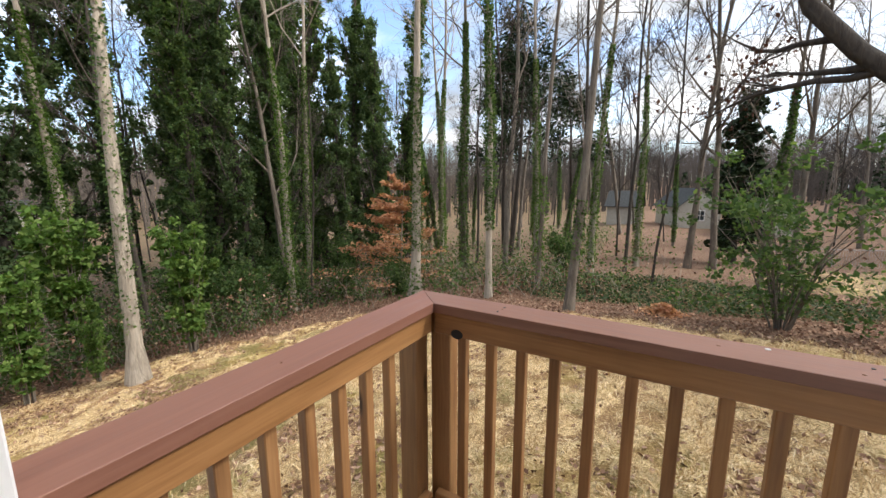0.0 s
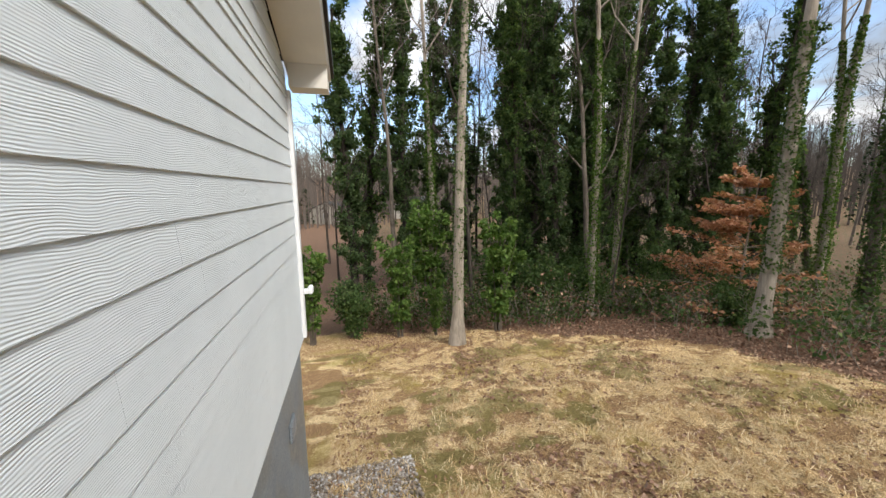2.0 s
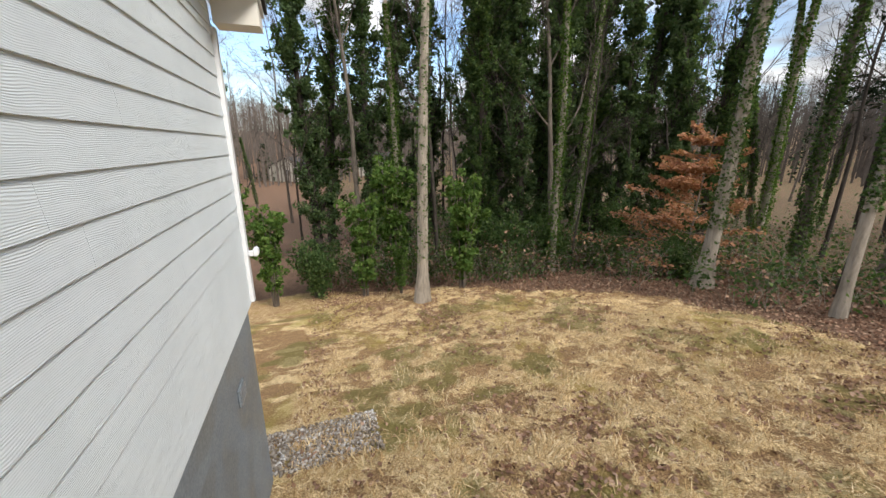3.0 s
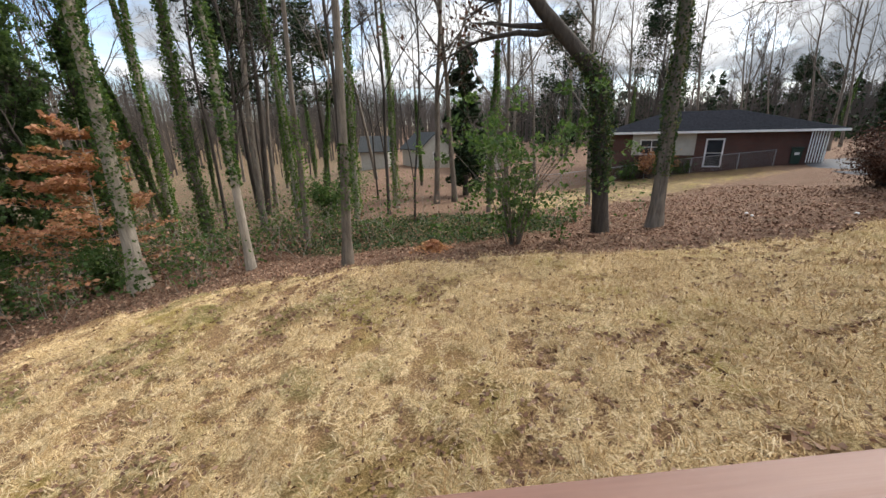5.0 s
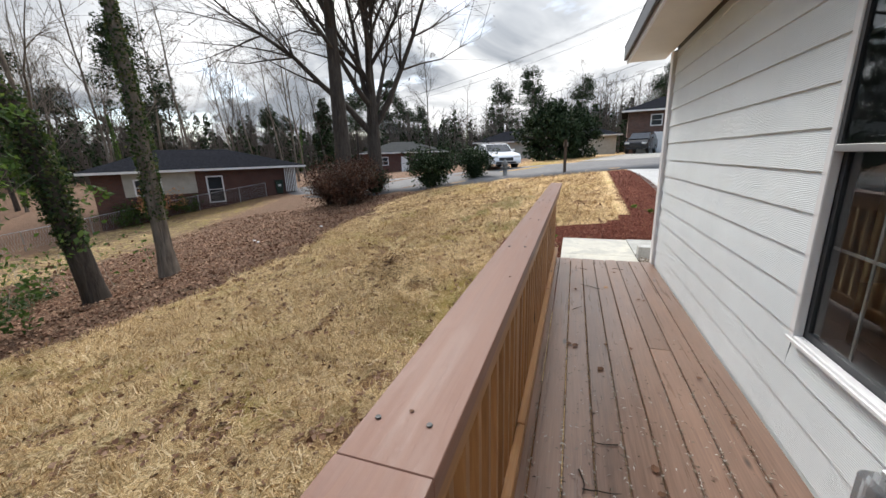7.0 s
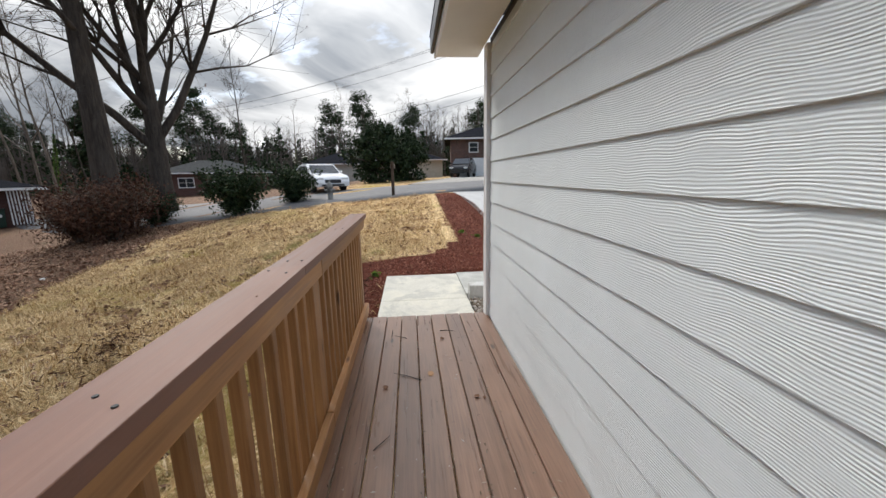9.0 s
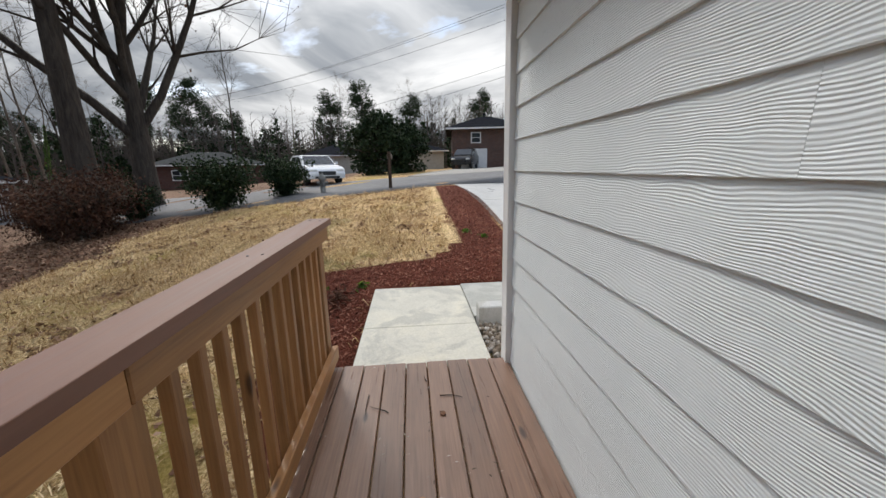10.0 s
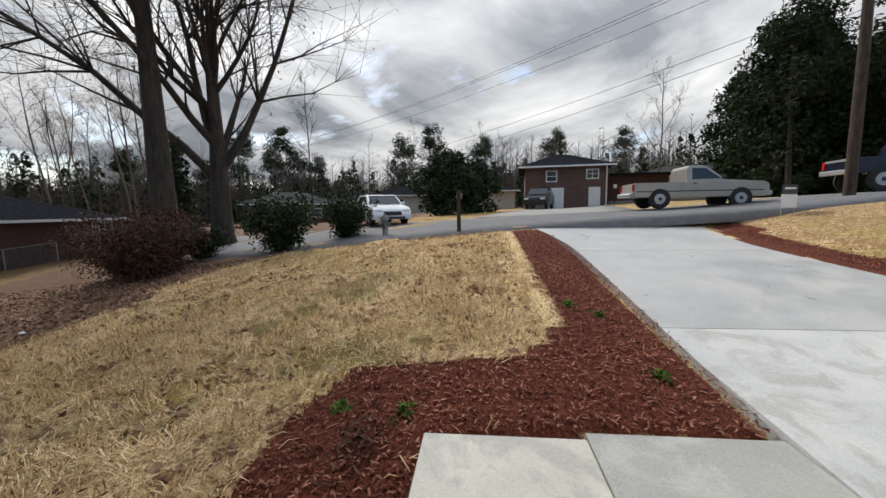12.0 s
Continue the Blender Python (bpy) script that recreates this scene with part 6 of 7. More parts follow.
def house_window(parent, x, y, z, w, h, panes=2):
    f = part("window", boxes((x - w / 2 - 0.07, x + w / 2 + 0.07, y - 0.05, y, z - 0.07, z + h + 0.07)), WHITE, parent)
    for k in range(panes):
        a = x - w / 2 + w * k / panes
        for q in (0, 1):
            part("pane", boxes((a + 0.025, a + w / panes - 0.025, y - 0.06, y - 0.052, z + h * q / 2 + 0.02, z + h * (q + 1) / 2 - 0.02)), DARKGLASS, f)


def ranch(x, y, turn, w, d, h, rise, wall_m, roof_m, label, windows=(), doors=(), over=0.55, zoff=0.0, name="house"):
    """A low house; its front looks along its own -y."""
    t = thing(name, label, "house", at=(x, y, float(land(x, y)) + zoff), turn=turn)
    part("wall", boxes((-w / 2, w / 2, -d / 2, d / 2, -1.0, h)), wall_m, t)
    part("roof", hip_roof(w, d, h + 0.14, rise, over), roof_m, t)
    part("fascia", boxes((-w / 2 - over, w / 2 + over, -d / 2 - over - 0.03, -d / 2 - over - 0.002, h - 0.02, h + 0.12)), WHITE, t)
    part("fascia", boxes((w / 2 + over + 0.002, w / 2 + over + 0.03, -d / 2 - over, d / 2 + over, h - 0.02, h + 0.12)), WHITE, t)
    for wx, wz, ww, wh, n in windows:
        house_window(t, wx, -d / 2 - 0.002, wz, ww, wh, n)
    for dx, dw, dh in doors:
        dr = part("door", boxes((dx - dw / 2, dx + dw / 2, -d / 2 - 0.06, -d / 2 - 0.002, 0.0, dh)), WHITE, t)
        for q in range(4):
            part("panel", boxes((dx - dw / 2 + 0.08, dx + dw / 2 - 0.08, -d / 2 - 0.075, -d / 2 - 0.062, 0.1 + q * dh / 4.2, 0.1 + q * dh / 4.2 + dh / 5.4)), WHITE, dr)
    return t


# the brick ranch beyond the leaf litter
n = ranch(21.2, 28.6, -28, 12.0, 7.5, 2.45, 1.35, BRICK, SHINGLE, "low red-brown brick ranch house with a dark hip roof", ((-3.4, 1.1, 1.3, 0.9, 2), (0.3, 0.3, 0.9, 1.7, 1)), (), 0.6)
part("side_panel", boxes((-4.6, -0.8, -3.80, -3.752, 1.0, 2.43)), PALE_WALL, n, "pale painted wall panel")
part("gutter_pipe", boxes((5.86, 5.94, -3.86, -3.78, 0.0, 2.4)), WHITE, n)
for i in range(7):
    part("lattice_slat", boxes((5.0 + 0.13 * i, 5.05 + 0.13 * i, -4.1, -4.07, 0.6, 2.4)), WHITE, n)
n = ranch(51.5, 25.5, -62, 11, 8, 2.5, 1.5, BRICK, GREY_ROOF, "small brick house with a grey roof down the street", ((-3, 1.0, 1.4, 1.0, 2), (2.5, 1.0, 1.6, 1.0, 2)), ((0, 1.0, 2.05),), 0.5)
n = ranch(60, 10, -80, 12, 8, 2.4, 1.6, PALE_WALL, SHINGLE, "pale low house behind the broad evergreen", ((-3, 1.0, 1.4, 1.0, 2), (2.5, 1.0, 1.4, 1.0, 2)), ())
n = ranch(58, 1.5, -85, 9, 8, 2.4, 1.6, PALE_WALL, SHINGLE, "pale low house far across the street", ((-2, 1.0, 1.4, 1.0, 2),), ())

# the two-storey brick house with a garage, across the street
g = thing("brick_house", "two-storey mottled brick house with white garage doors", "house", at=(44.6, -7.0, 0.85), turn=-96)
part("wall", boxes((-3.6, 3.6, -4.2, 4.2, -1.5, 4.0)), BRICK_DARK, g)
part("roof", hip_roof(7.2, 8.4, 4.15, 1.5, 0.6), SHINGLE, g)
part("fascia", boxes((-4.2, 4.2, -4.84, -4.802, 3.98, 4.13)), WHITE, g)
house_window(g, -1.25, -4.202, 2.75, 0.85, 0.9, 1)
house_window(g, 2.3, -4.202, 2.95, 0.95, 0.75, 2)
gd = part("garage_door", boxes((-2.75, -0.15, -4.26, -4.202, 0.0, 2.15)), WHITE, g, "white panelled garage door")
for i in range(4):
    part("panel", boxes((-2.68, -0.22, -4.28, -4.262, 0.06 + 0.53 * i, 0.53 + 0.53 * i)), WHITE, gd)
part("door", boxes((2.0, 3.0, -4.26, -4.202, 0.0, 2.15)), WHITE, g, "white side door")
part("downspout", boxes((3.45, 3.55, -4.3, -4.202, 0, 4.0)), WHITE, g)
part("chimney_vent", boxes((-0.2, 0.0, -0.2, 0.0, 5.2, 6.0)), SHINGLE, g)
wing = part("wing", boxes((3.602, 9.5, -1.5, 4.0, -1.0, 3.3)), BRICK, g)
part("wing_roof", boxes((3.3, 10.1, -2.2, 4.6, 3.302, 3.46)), SHINGLE, g)
for i in range(6):
    part("step", boxes((4.2, 6.4, -3.4 + 0.3 * i, -1.502, 0.15 * i, 0.15 * i + 0.14)), OLDDRIVE, g)
n = ranch(50, -22, -100, 12, 7, 2.6, 1.3, PALE_WALL, GREY_ROOF, "pale house behind the parked pickup", ((0, 1.0, 1.4, 1.0, 2),), ())

# sheds and cottages glimpsed through the woods
def gable_house(x, y, turn, w, d, h, rise, wall_m, roof_m, label, name="shed"):
    t = thing(name, label, "shed" if name == "shed" else "house", at=(x, y, float(land(x, y))), turn=turn)
    bm = bmesh.new()
    prof = [(-w / 2, -0.8), (w / 2, -0.8), (w / 2, h), (0, h + rise), (-w / 2, h)]
    a = [bm.verts.new((p, -d / 2, q)) for p, q in prof]
    b = [bm.verts.new((p, d / 2, q)) for p, q in prof]
    bm.faces.new(a)
    bm.faces.new(b[::-1])
    for i in range(5):
        bm.faces.new((a[i], b[i], b[(i + 1) % 5], a[(i + 1) % 5]))
    bmesh.ops.recalc_face_normals(bm, faces=bm.faces)
    part("wall", bm, wall_m, t)
    for s in (-1, 1):
        bm = bmesh.new()
        ln = [(0, h + rise + 0.03), (s * (w / 2 + 0.35), h - 0.35 * rise / (w / 2) + 0.03)]
        v = [bm.verts.new((p, q, z)) for p, z in ln for q in (-d / 2 - 0.3, d / 2 + 0.3)]
        v2 = [bm.verts.new((k.co.x, k.co.y, k.co.z + 0.10)) for k in v]
        for f in ((0, 1, 3, 2),):
            bm.faces.new([v[i] for i in f])
            bm.faces.new([v2[i] for i in f[::-1]])
        for i, j in ((0, 1), (1, 3), (3, 2), (2, 0)):
            bm.faces.new((v[i], v[j], v2[j], v2[i]))
        bmesh.ops.recalc_face_normals(bm, faces=bm.faces)
        part("roof_slope", bm, roof_m, t)
    house_window(t, 0, -d / 2 - 0.002, 0.9, 0.9, 1.1, 2)
    return t


gable_house(8.6, 49.5, -8, 4.8, 7.0, 2.6, 2.0, PALE_WALL, GREY_ROOF, "pale gabled outbuilding seen through the trees")
gable_house(2.2, 55.5, 24, 4.6, 6.0, 2.6, 1.9, PALE_WALL, GREY_ROOF, "grey-roofed cottage behind the woods", "cottage")
gable_house(-4.6, 55.0, 86, 4.6, 3.6, 2.4, 1.7, PALE_WALL, GREY_ROOF, "grey-roofed cottage behind the woods", "cottage")
gable_house(-82, 15.0, 60, 7, 10, 2.6, 1.6, PALE_WALL, GREY_ROOF, "pale cottage glimpsed far between ivy trees", "cottage")
gable_house(-84, -3.0, 75, 7, 9, 2.6, 1.6, PALE_WALL, GREY_ROOF, "pale cottage glimpsed far between ivy trees", "cottage")


# ---------------------------------------------------------------- vehicles
def hull(profile, half, belt, tuck):
    """A body from a side profile; above the belt the sides lean in."""
    bm = bmesh.new()
    L, R = [], []
    for x, z in profile:
        w = half - tuck * max(0.0, z - belt)
        L.append(bm.verts.new((x, w, z)))
        R.append(bm.verts.new((x, -w, z)))
    n = len(profile)
    bm.faces.new(L)
    bm.faces.new(R[::-1])
    for i in range(n):
        bm.faces.new((L[i], R[i], R[(i + 1) % n], L[(i + 1) % n]))
    bmesh.ops.recalc_face_normals(bm, faces=bm.faces)
    bmesh.ops.bevel(bm, geom=[e for e in bm.edges], offset=0.025, segments=2, affect="EDGES", clamp_overlap=True)
    return bm


def disc(r, y0, y1, sides=24):
    bm = bmesh.new()
    a = [bm.verts.new((r * math.cos(2 * math.pi * i / sides), y0, r * math.sin(2 * math.pi * i / sides))) for i in range(sides)]
    b = [bm.verts.new((v.co.x, y1, v.co.z)) for v in a]
    bm.faces.new(a)
    bm.faces.new(b[::-1])
    for i in range(sides):
        bm.faces.new((a[i], b[i], b[(i + 1) % sides], a[(i + 1) % sides]))
    bmesh.ops.recalc_face_normals(bm, faces=bm.faces)
    bmesh.ops.bevel(bm, geom=[e for e in bm.edges if len(e.link_faces) == 2 and e.calc_face_angle(0) > 1.0], offset=0.02, segments=2, affect="EDGES")
    return bm


def vehicle(name, label, at, turn, body, cab, half, paint, wheels, r, glass, belt, tilt=(0, 0)):
    """Body and cab profiles along x (front at +x); glass: side window outlines."""
    t = thing(name, label, "car" if "car" in name else "truck", at=at, turn=turn)
    part("body", hull(body, half, belt, 0.10), paint, t, smooth=False)
    if cab:
        part("cab", hull(cab, half - 0.03, belt, 0.22), paint, t)
    for x in wheels:
        for s in (-1, 1):
            a = part("wheel_arch", disc(r * 1.16, s * (half - 0.12), s * (half + 0.006)), RUBBER, t)
            a.location = (x, 0, r + 0.02)
            w = part("tyre", disc(r, s * (half - 0.2), s * (half + 0.02)), RUBBER, t)
            w.location = (x, 0, r)
            m = part("rim", disc(r * 0.62, s * (half + 0.0), s * (half + 0.026), 18), STEEL, w)
            h = part("hub", disc(r * 0.2, s * (half + 0.02), s * (half + 0.04), 12), DARKPLASTIC, w)
    for nm, out in glass:
        for s in (-1, 1):
            bm = bmesh.new()
            lo = [bm.verts.new((x, s * (half - 0.03 - 0.22 * max(0, z - belt) + 0.004), z)) for x, z in out]
            hi = [bm.verts.new((v.co.x, v.co.y + s * 0.004, v.co.z)) for v in lo]
            bm.faces.new(lo)
            bm.faces.new(hi[::-1])
            n = len(out)
            for i in range(n):
                bm.faces.new((lo[i], lo[(i + 1) % n], hi[(i + 1) % n], hi[i]))
            bmesh.ops.recalc_face_normals(bm, faces=bm.faces)
            part(nm, bm, DARKGLASS, t)
    return t


def screen(t, x0, z0, x1, z1, half, belt, name):
    bm = bmesh.new()
    o = 0.012
    dx, dz = z1 - z0, -(x1 - x0)
    ln = math.hypot(dx, dz)
    ox, oz = o * dx / ln, o * dz / ln
    if oz < 0:
        ox, oz = -ox, -oz
    w0, w1 = half - 0.10 - 0.22 * max(0, z0 - belt), half - 0.10 - 0.22 * max(0, z1 - belt)
    v = [bm.verts.new((x0 + ox, -w0, z0 + oz)), bm.verts.new((x0 + ox, w0, z0 + oz)), bm.verts.new((x1 + ox, w1, z1 + oz)), bm.verts.new((x1 + ox, -w1, z1 + oz))]
    u = [bm.verts.new((k.co.x + ox * 0.5, k.co.y, k.co.z + oz * 0.5)) for k in v]
    bm.faces.new(v)
    bm.faces.new(u[::-1])
    for i in range(4):
        bm.faces.new((v[i], v[(i + 1) % 4], u[(i + 1) % 4], u[i]))
    bmesh.ops.recalc_face_normals(bm, faces=bm.faces)
    part(name, bm, DARKGLASS, t)


SILVER = plain("dull_champagne_paint", (0.36, 0.33, 0.29), 0.32, 0.35, 0.06)
BLACKPAINT = plain("black_car_paint", (0.012, 0.013, 0.016), 0.2, 0.2, 0.2)
WHITEPAINT = plain("white_car_paint", (0.88, 0.89, 0.90), 0.22, 0.0, 0.03)
NAVYPAINT = plain("dark_blue_paint", (0.012, 0.016, 0.035), 0.25, 0.2, 0.2)
REDLENS = plain("red_lens", (0.40, 0.012, 0.012), 0.25)
CLEARLENS = plain("clear_lens", (0.70, 0.70, 0.68), 0.15)

# silver pickup along the far kerb, facing -y
px, py = 21.3, -7.2
pk = vehicle("pickup_truck", "champagne-silver single-cab pickup parked on the street", (px, py, float(land(px, py)) + 0.03), -94,
             [(-2.35, 0.42), (2.30, 0.40), (2.38, 0.55), (2.36, 0.86), (2.20, 0.96), (0.75, 1.06), (-0.42, 1.04), (-0.46, 0.98), (-2.34, 0.98), (-2.40, 0.60)],
             [(-0.45, 1.0), (0.92, 1.03), (0.28, 1.56), (0.10, 1.62), (-0.34, 1.62), (-0.44, 1.52)], 0.87, SILVER, (-1.42, 1.42), 0.345,
             (("side_window", [(-0.28, 1.08), (0.72, 1.10), (0.22, 1.50), (-0.26, 1.52)]),), 1.0)
screen(pk, 0.90, 1.06, 0.32, 1.54, 0.84, 1.0, "windscreen")
part("bed_well", boxes((-2.28, -0.52, -0.72, 0.72, 0.982, 0.990)), DARKPLASTIC, pk, "dark open truck bed")
part("front_bumper", boxes((2.30, 2.48, -0.86, 0.86, 0.42, 0.60), bevel=0.03), STEEL, pk)
part("rear_bumper", boxes((-2.52, -2.40, -0.84, 0.84, 0.42, 0.58), bevel=0.02), STEEL, pk)
for s in (-1, 1):
    part("headlight", boxes((2.28, 2.39, s * 0.62 - 0.17, s * 0.62 + 0.17, 0.68, 0.86), bevel=0.02), CLEARLENS, pk)
    part("tail_light", boxes((-2.42, -2.36, s * 0.80 - 0.06, s * 0.80 + 0.06, 0.66, 0.94), bevel=0.01), REDLENS, pk)
    part("side_strip", boxes((-2.3, 2.2, s * 0.868 - 0.006, s * 0.868 + 0.012, 0.62, 0.66)), DARKPLASTIC, pk)
    part("door_handle", boxes((-0.25, -0.12, s * 0.868 - 0.008, s * 0.868 + 0.014, 0.90, 0.94)), DARKPLASTIC, pk)
    part("mirror", boxes((0.66, 0.78, s * 0.98 - 0.10, s * 0.98 + 0.02, 1.06, 1.22), bevel=0.02), DARKPLASTIC, pk)

CAR_BODY = [(-2.15, 0.30), (2.15, 0.28), (2.22, 0.50), (2.15, 0.72), (1.95, 0.84), (0.95, 0.98), (-1.75, 1.02), (-2.15, 0.95), (-2.22, 0.6)]
CAR_CAB = [(-1.95, 0.98), (1.10, 0.96), (0.35, 1.42), (0.10, 1.48), (-1.10, 1.48), (-1.60, 1.36)]
CAR_GLASS = (("side_window", [(-0.35, 1.02), (0.85, 1.02), (0.28, 1.38), (-0.35, 1.41)]), ("rear_side_window", [(-1.55, 1.04), (-0.45, 1.02), (-0.45, 1.41), (-1.10, 1.41)]))


def car(name, label, x, y, turn, paint, zoff=0.03, up=1.0):
    c = vehicle(name, label, (x, y, float(land(x, y)) + zoff), turn, [(a, b * up) for a, b in CAR_BODY], [(a, b * up) for a, b in CAR_CAB], 0.90, paint, (-1.35, 1.38), 0.335, [(n_, [(a, b * up) for a, b in g_]) for n_, g_ in CAR_GLASS], 0.98 * up)
    screen(c, 1.06, 1.0 * up, 0.40, 1.42 * up, 0.87, 0.98 * up, "windscreen")
    screen(c, -1.98, 1.02 * up, -1.62, 1.36 * up, 0.87, 0.98 * up, "rear_window")
    for s in (-1, 1):
        part("headlight", boxes((2.05, 2.18, s * 0.66 - 0.18, s * 0.66 + 0.18, 0.60 * up, 0.74 * up), bevel=0.02), CLEARLENS, c)
        part("tail_light", boxes((-2.24, -2.12, s * 0.70 - 0.16, s * 0.70 + 0.16, 0.72 * up, 0.88 * up), bevel=0.02), REDLENS, c)
        part("mirror", boxes((0.72, 0.86, s * 1.0 - 0.09, s * 1.0 + 0.03, 1.0 * up, 1.12 * up), bevel=0.02), paint, c)
    part("grille", boxes((2.19, 2.235, -0.42, 0.42, 0.46 * up, 0.64 * up), bevel=0.01), DARKPLASTIC, c)
    part("lower_grille", boxes((2.18, 2.23, -0.6, 0.6, 0.30, 0.40), bevel=0.01), DARKPLASTIC, c)
    return c


car("white_car", "white hatchback car parked at the kerb behind bushes", 23.95, 6.4, -150, WHITEPAINT)
car("black_car", "black sport utility car on the far driveway", 38.2, -3.9, 160, BLACKPAINT, 0.10, 1.18)
px, py = 23.0, -17.2
bt2 = vehicle("dark_pickup", "dark lifted pickup with red tail lights", (px, py, float(land(px, py)) + 0.10), -100,
              [(-2.7, 0.75), (2.6, 0.75), (2.7, 1.2), (2.5, 1.38), (0.9, 1.46), (-0.7, 1.46), (-0.75, 1.40), (-2.72, 1.40)],
              [(-0.75, 1.42), (1.3, 1.44), (0.6, 2.0), (-0.6, 2.05), (-0.75, 1.9)], 0.98, NAVYPAINT, (-1.75, 1.75), 0.46,
              (("side_window", [(-0.6, 1.5), (1.0, 1.5), (0.5, 1.92), (-0.6, 1.95)]),), 1.42)
part("rear_bumper", boxes((-2.86, -2.72, -0.95, 0.95, 0.72, 0.92), bevel=0.02), STEEL, bt2)
for s in (-1, 1):
    part("tail_light", boxes((-2.76, -2.70, s * 0.88 - 0.09, s * 0.88 + 0.09, 1.0, 1.36), bevel=0.01), REDLENS, bt2)
part("tailgate_trim", boxes((-2.75, -2.72, -0.8, 0.8, 1.28, 1.38)), STEEL, bt2)


# ---------------------------------------------------------------- street furniture
POLEWOOD = bark("weathered_pole_wood", (0.032, 0.024, 0.019), (0.10, 0.072, 0.055), 1.5)
px, py = 19.3, -11.35
pole = thing("utility_pole", "brown wooden utility pole carrying street cables", "pole", at=(px, py, float(land(px, py))))
tubes([(np.array([[0, 0, -0.5], [0, 0, 4], [0.05, 0, 9.6]]), np.array([0.17, 0.155, 0.12]))], "shaft", POLEWOOD, pole, 14)
part("crossarm", boxes((-0.06, 0.06, -1.1, 1.1, 8.7, 8.82), bevel=0.01), POLEWOOD, pole)
zp = float(land(px, py))
for i, (dy, dz, ex, ey, ez) in enumerate(((-1.0, 8.86, 60, 40, 10.2), (0.0, 9.1, 60, 42, 10.6), (1.0, 8.86, 60, 44, 10.2), (0, 6.6, 62, 38, 6.8), (0, 6.1, 62, 36, 6.2))):
    k = np.linspace(0, 1, 24)[:, None]
    a, b = np.array([px, py + dy, zp + dz]), np.array([ex, ey, ez])
    line = a + (b - a) * k
    line[:, 2] -= (2.2 * 4 * k * (1 - k))[:, 0]
    c = tubes([(line, np.full(24, 0.010))], "overhead_cable", RUBBER, None, 4)
    tagged(c, "thin black overhead cable strung from the pole", "cable", group="overhead cables")
mail = thing("mailbox_post", "brown wooden mailbox post with a small mailbox", "mailbox", at=(17.1, 1.98, float(ground_z(17.1, 1.98))))
part("post", boxes((-0.06, 0.06, -0.06, 0.06, -0.2, 1.35), bevel=0.01), POLEWOOD, mail)
part("arm", boxes((-0.04, 0.50, -0.04, 0.04, 1.0, 1.09), bevel=0.006), POLEWOOD, mail)
bm = bmesh.new()
prof = [(-0.09, 0.0), (0.09, 0.0), (0.09, 0.12)] + [(0.09 * math.cos(a), 0.12 + 0.09 * math.sin(a)) for a in np.linspace(0.2, 2.94, 7)] + [(-0.09, 0.12)]
a = [bm.verts.new((0.10, p, 1.092 + q)) for p, q in prof]
b = [bm.verts.new((0.55, p, 1.092 + q)) for p, q in prof]
bm.faces.new(a)
bm.faces.new(b[::-1])
for i in range(len(prof)):
    bm.faces.new((a[i], b[i], b[(i + 1) % len(prof)], a[(i + 1) % len(prof)]))
bmesh.ops.recalc_face_normals(bm, faces=bm.faces)
part("mailbox", bm, BARK_PALE, mail, "weathered tan mailbox")
hyd = thing("fire_hydrant", "weathered grey fire hydrant at the lawn edge", "hydrant", at=(18.2, 4.7, float(ground_z(18.2, 4.7))))
HYD = plain("faded_hydrant_paint", (0.20, 0.20, 0.19), 0.7, 0.2, 0.3, 8)
tubes([(np.array([[0, 0, -0.1], [0, 0, 0.06], [0, 0, 0.07], [0, 0, 0.52], [0, 0, 0.56], [0, 0, 0.62], [0, 0, 0.74], [0, 0, 0.80]]), np.array([0.17, 0.17, 0.11, 0.11, 0.15, 0.15, 0.09, 0.02]))], "barrel", HYD, hyd, 14)
tubes([(np.array([[0, -0.21, 0.44], [0, 0.21, 0.44]]), np.array([0.06, 0.06]))], "side_outlet", HYD, hyd, 10)
tubes([(np.array([[-0.19, 0, 0.40], [0, 0, 0.40]]), np.array([0.075, 0.075]))], "front_outlet", HYD, hyd, 10)
tubes([(np.array([[0, 0, 0.78], [0, 0, 0.86]]), np.array([0.035, 0.03]))], "nut", HYD, hyd, 5, False)
px, py = 16.2, -7.1
sign = thing("yard_sign", "small white and black yard sign with writing", "sign", at=(px, py, float(ground_z(px, py))), turn=-68)
part("panel", boxes((-0.30, 0.30, -0.012, 0.012, 0.10, 0.46)), WHITE, sign, "white lower panel")
part("top_panel", boxes((-0.30, 0.30, -0.014, 0.014, 0.47, 0.72)), DARKPLASTIC, sign, "black upper panel")
part("writing", boxes((-0.22, 0.22, -0.019, -0.015, 0.60, 0.645)), WHITE, sign)
part("stake", boxes((-0.26, -0.24, 0.014, 0.03, -0.2, 0.7)), STEEL, sign)
part("stake", boxes((0.24, 0.26, 0.014, 0.03, -0.2, 0.7)), STEEL, sign)
post = thing("lamp_post", "small garden lamp post by the brick house steps", "lamp post", at=(40.4, -10.9, 0.85))
tubes([(np.array([[0, 0, -0.3], [0, 0, 2.0]]), np.array([0.05, 0.05]))], "shaft", DARKPLASTIC, post, 8)
part("lantern", boxes((-0.14, 0.14, -0.14, 0.14, 2.0, 2.35), bevel=0.03), CLEARLENS, post)

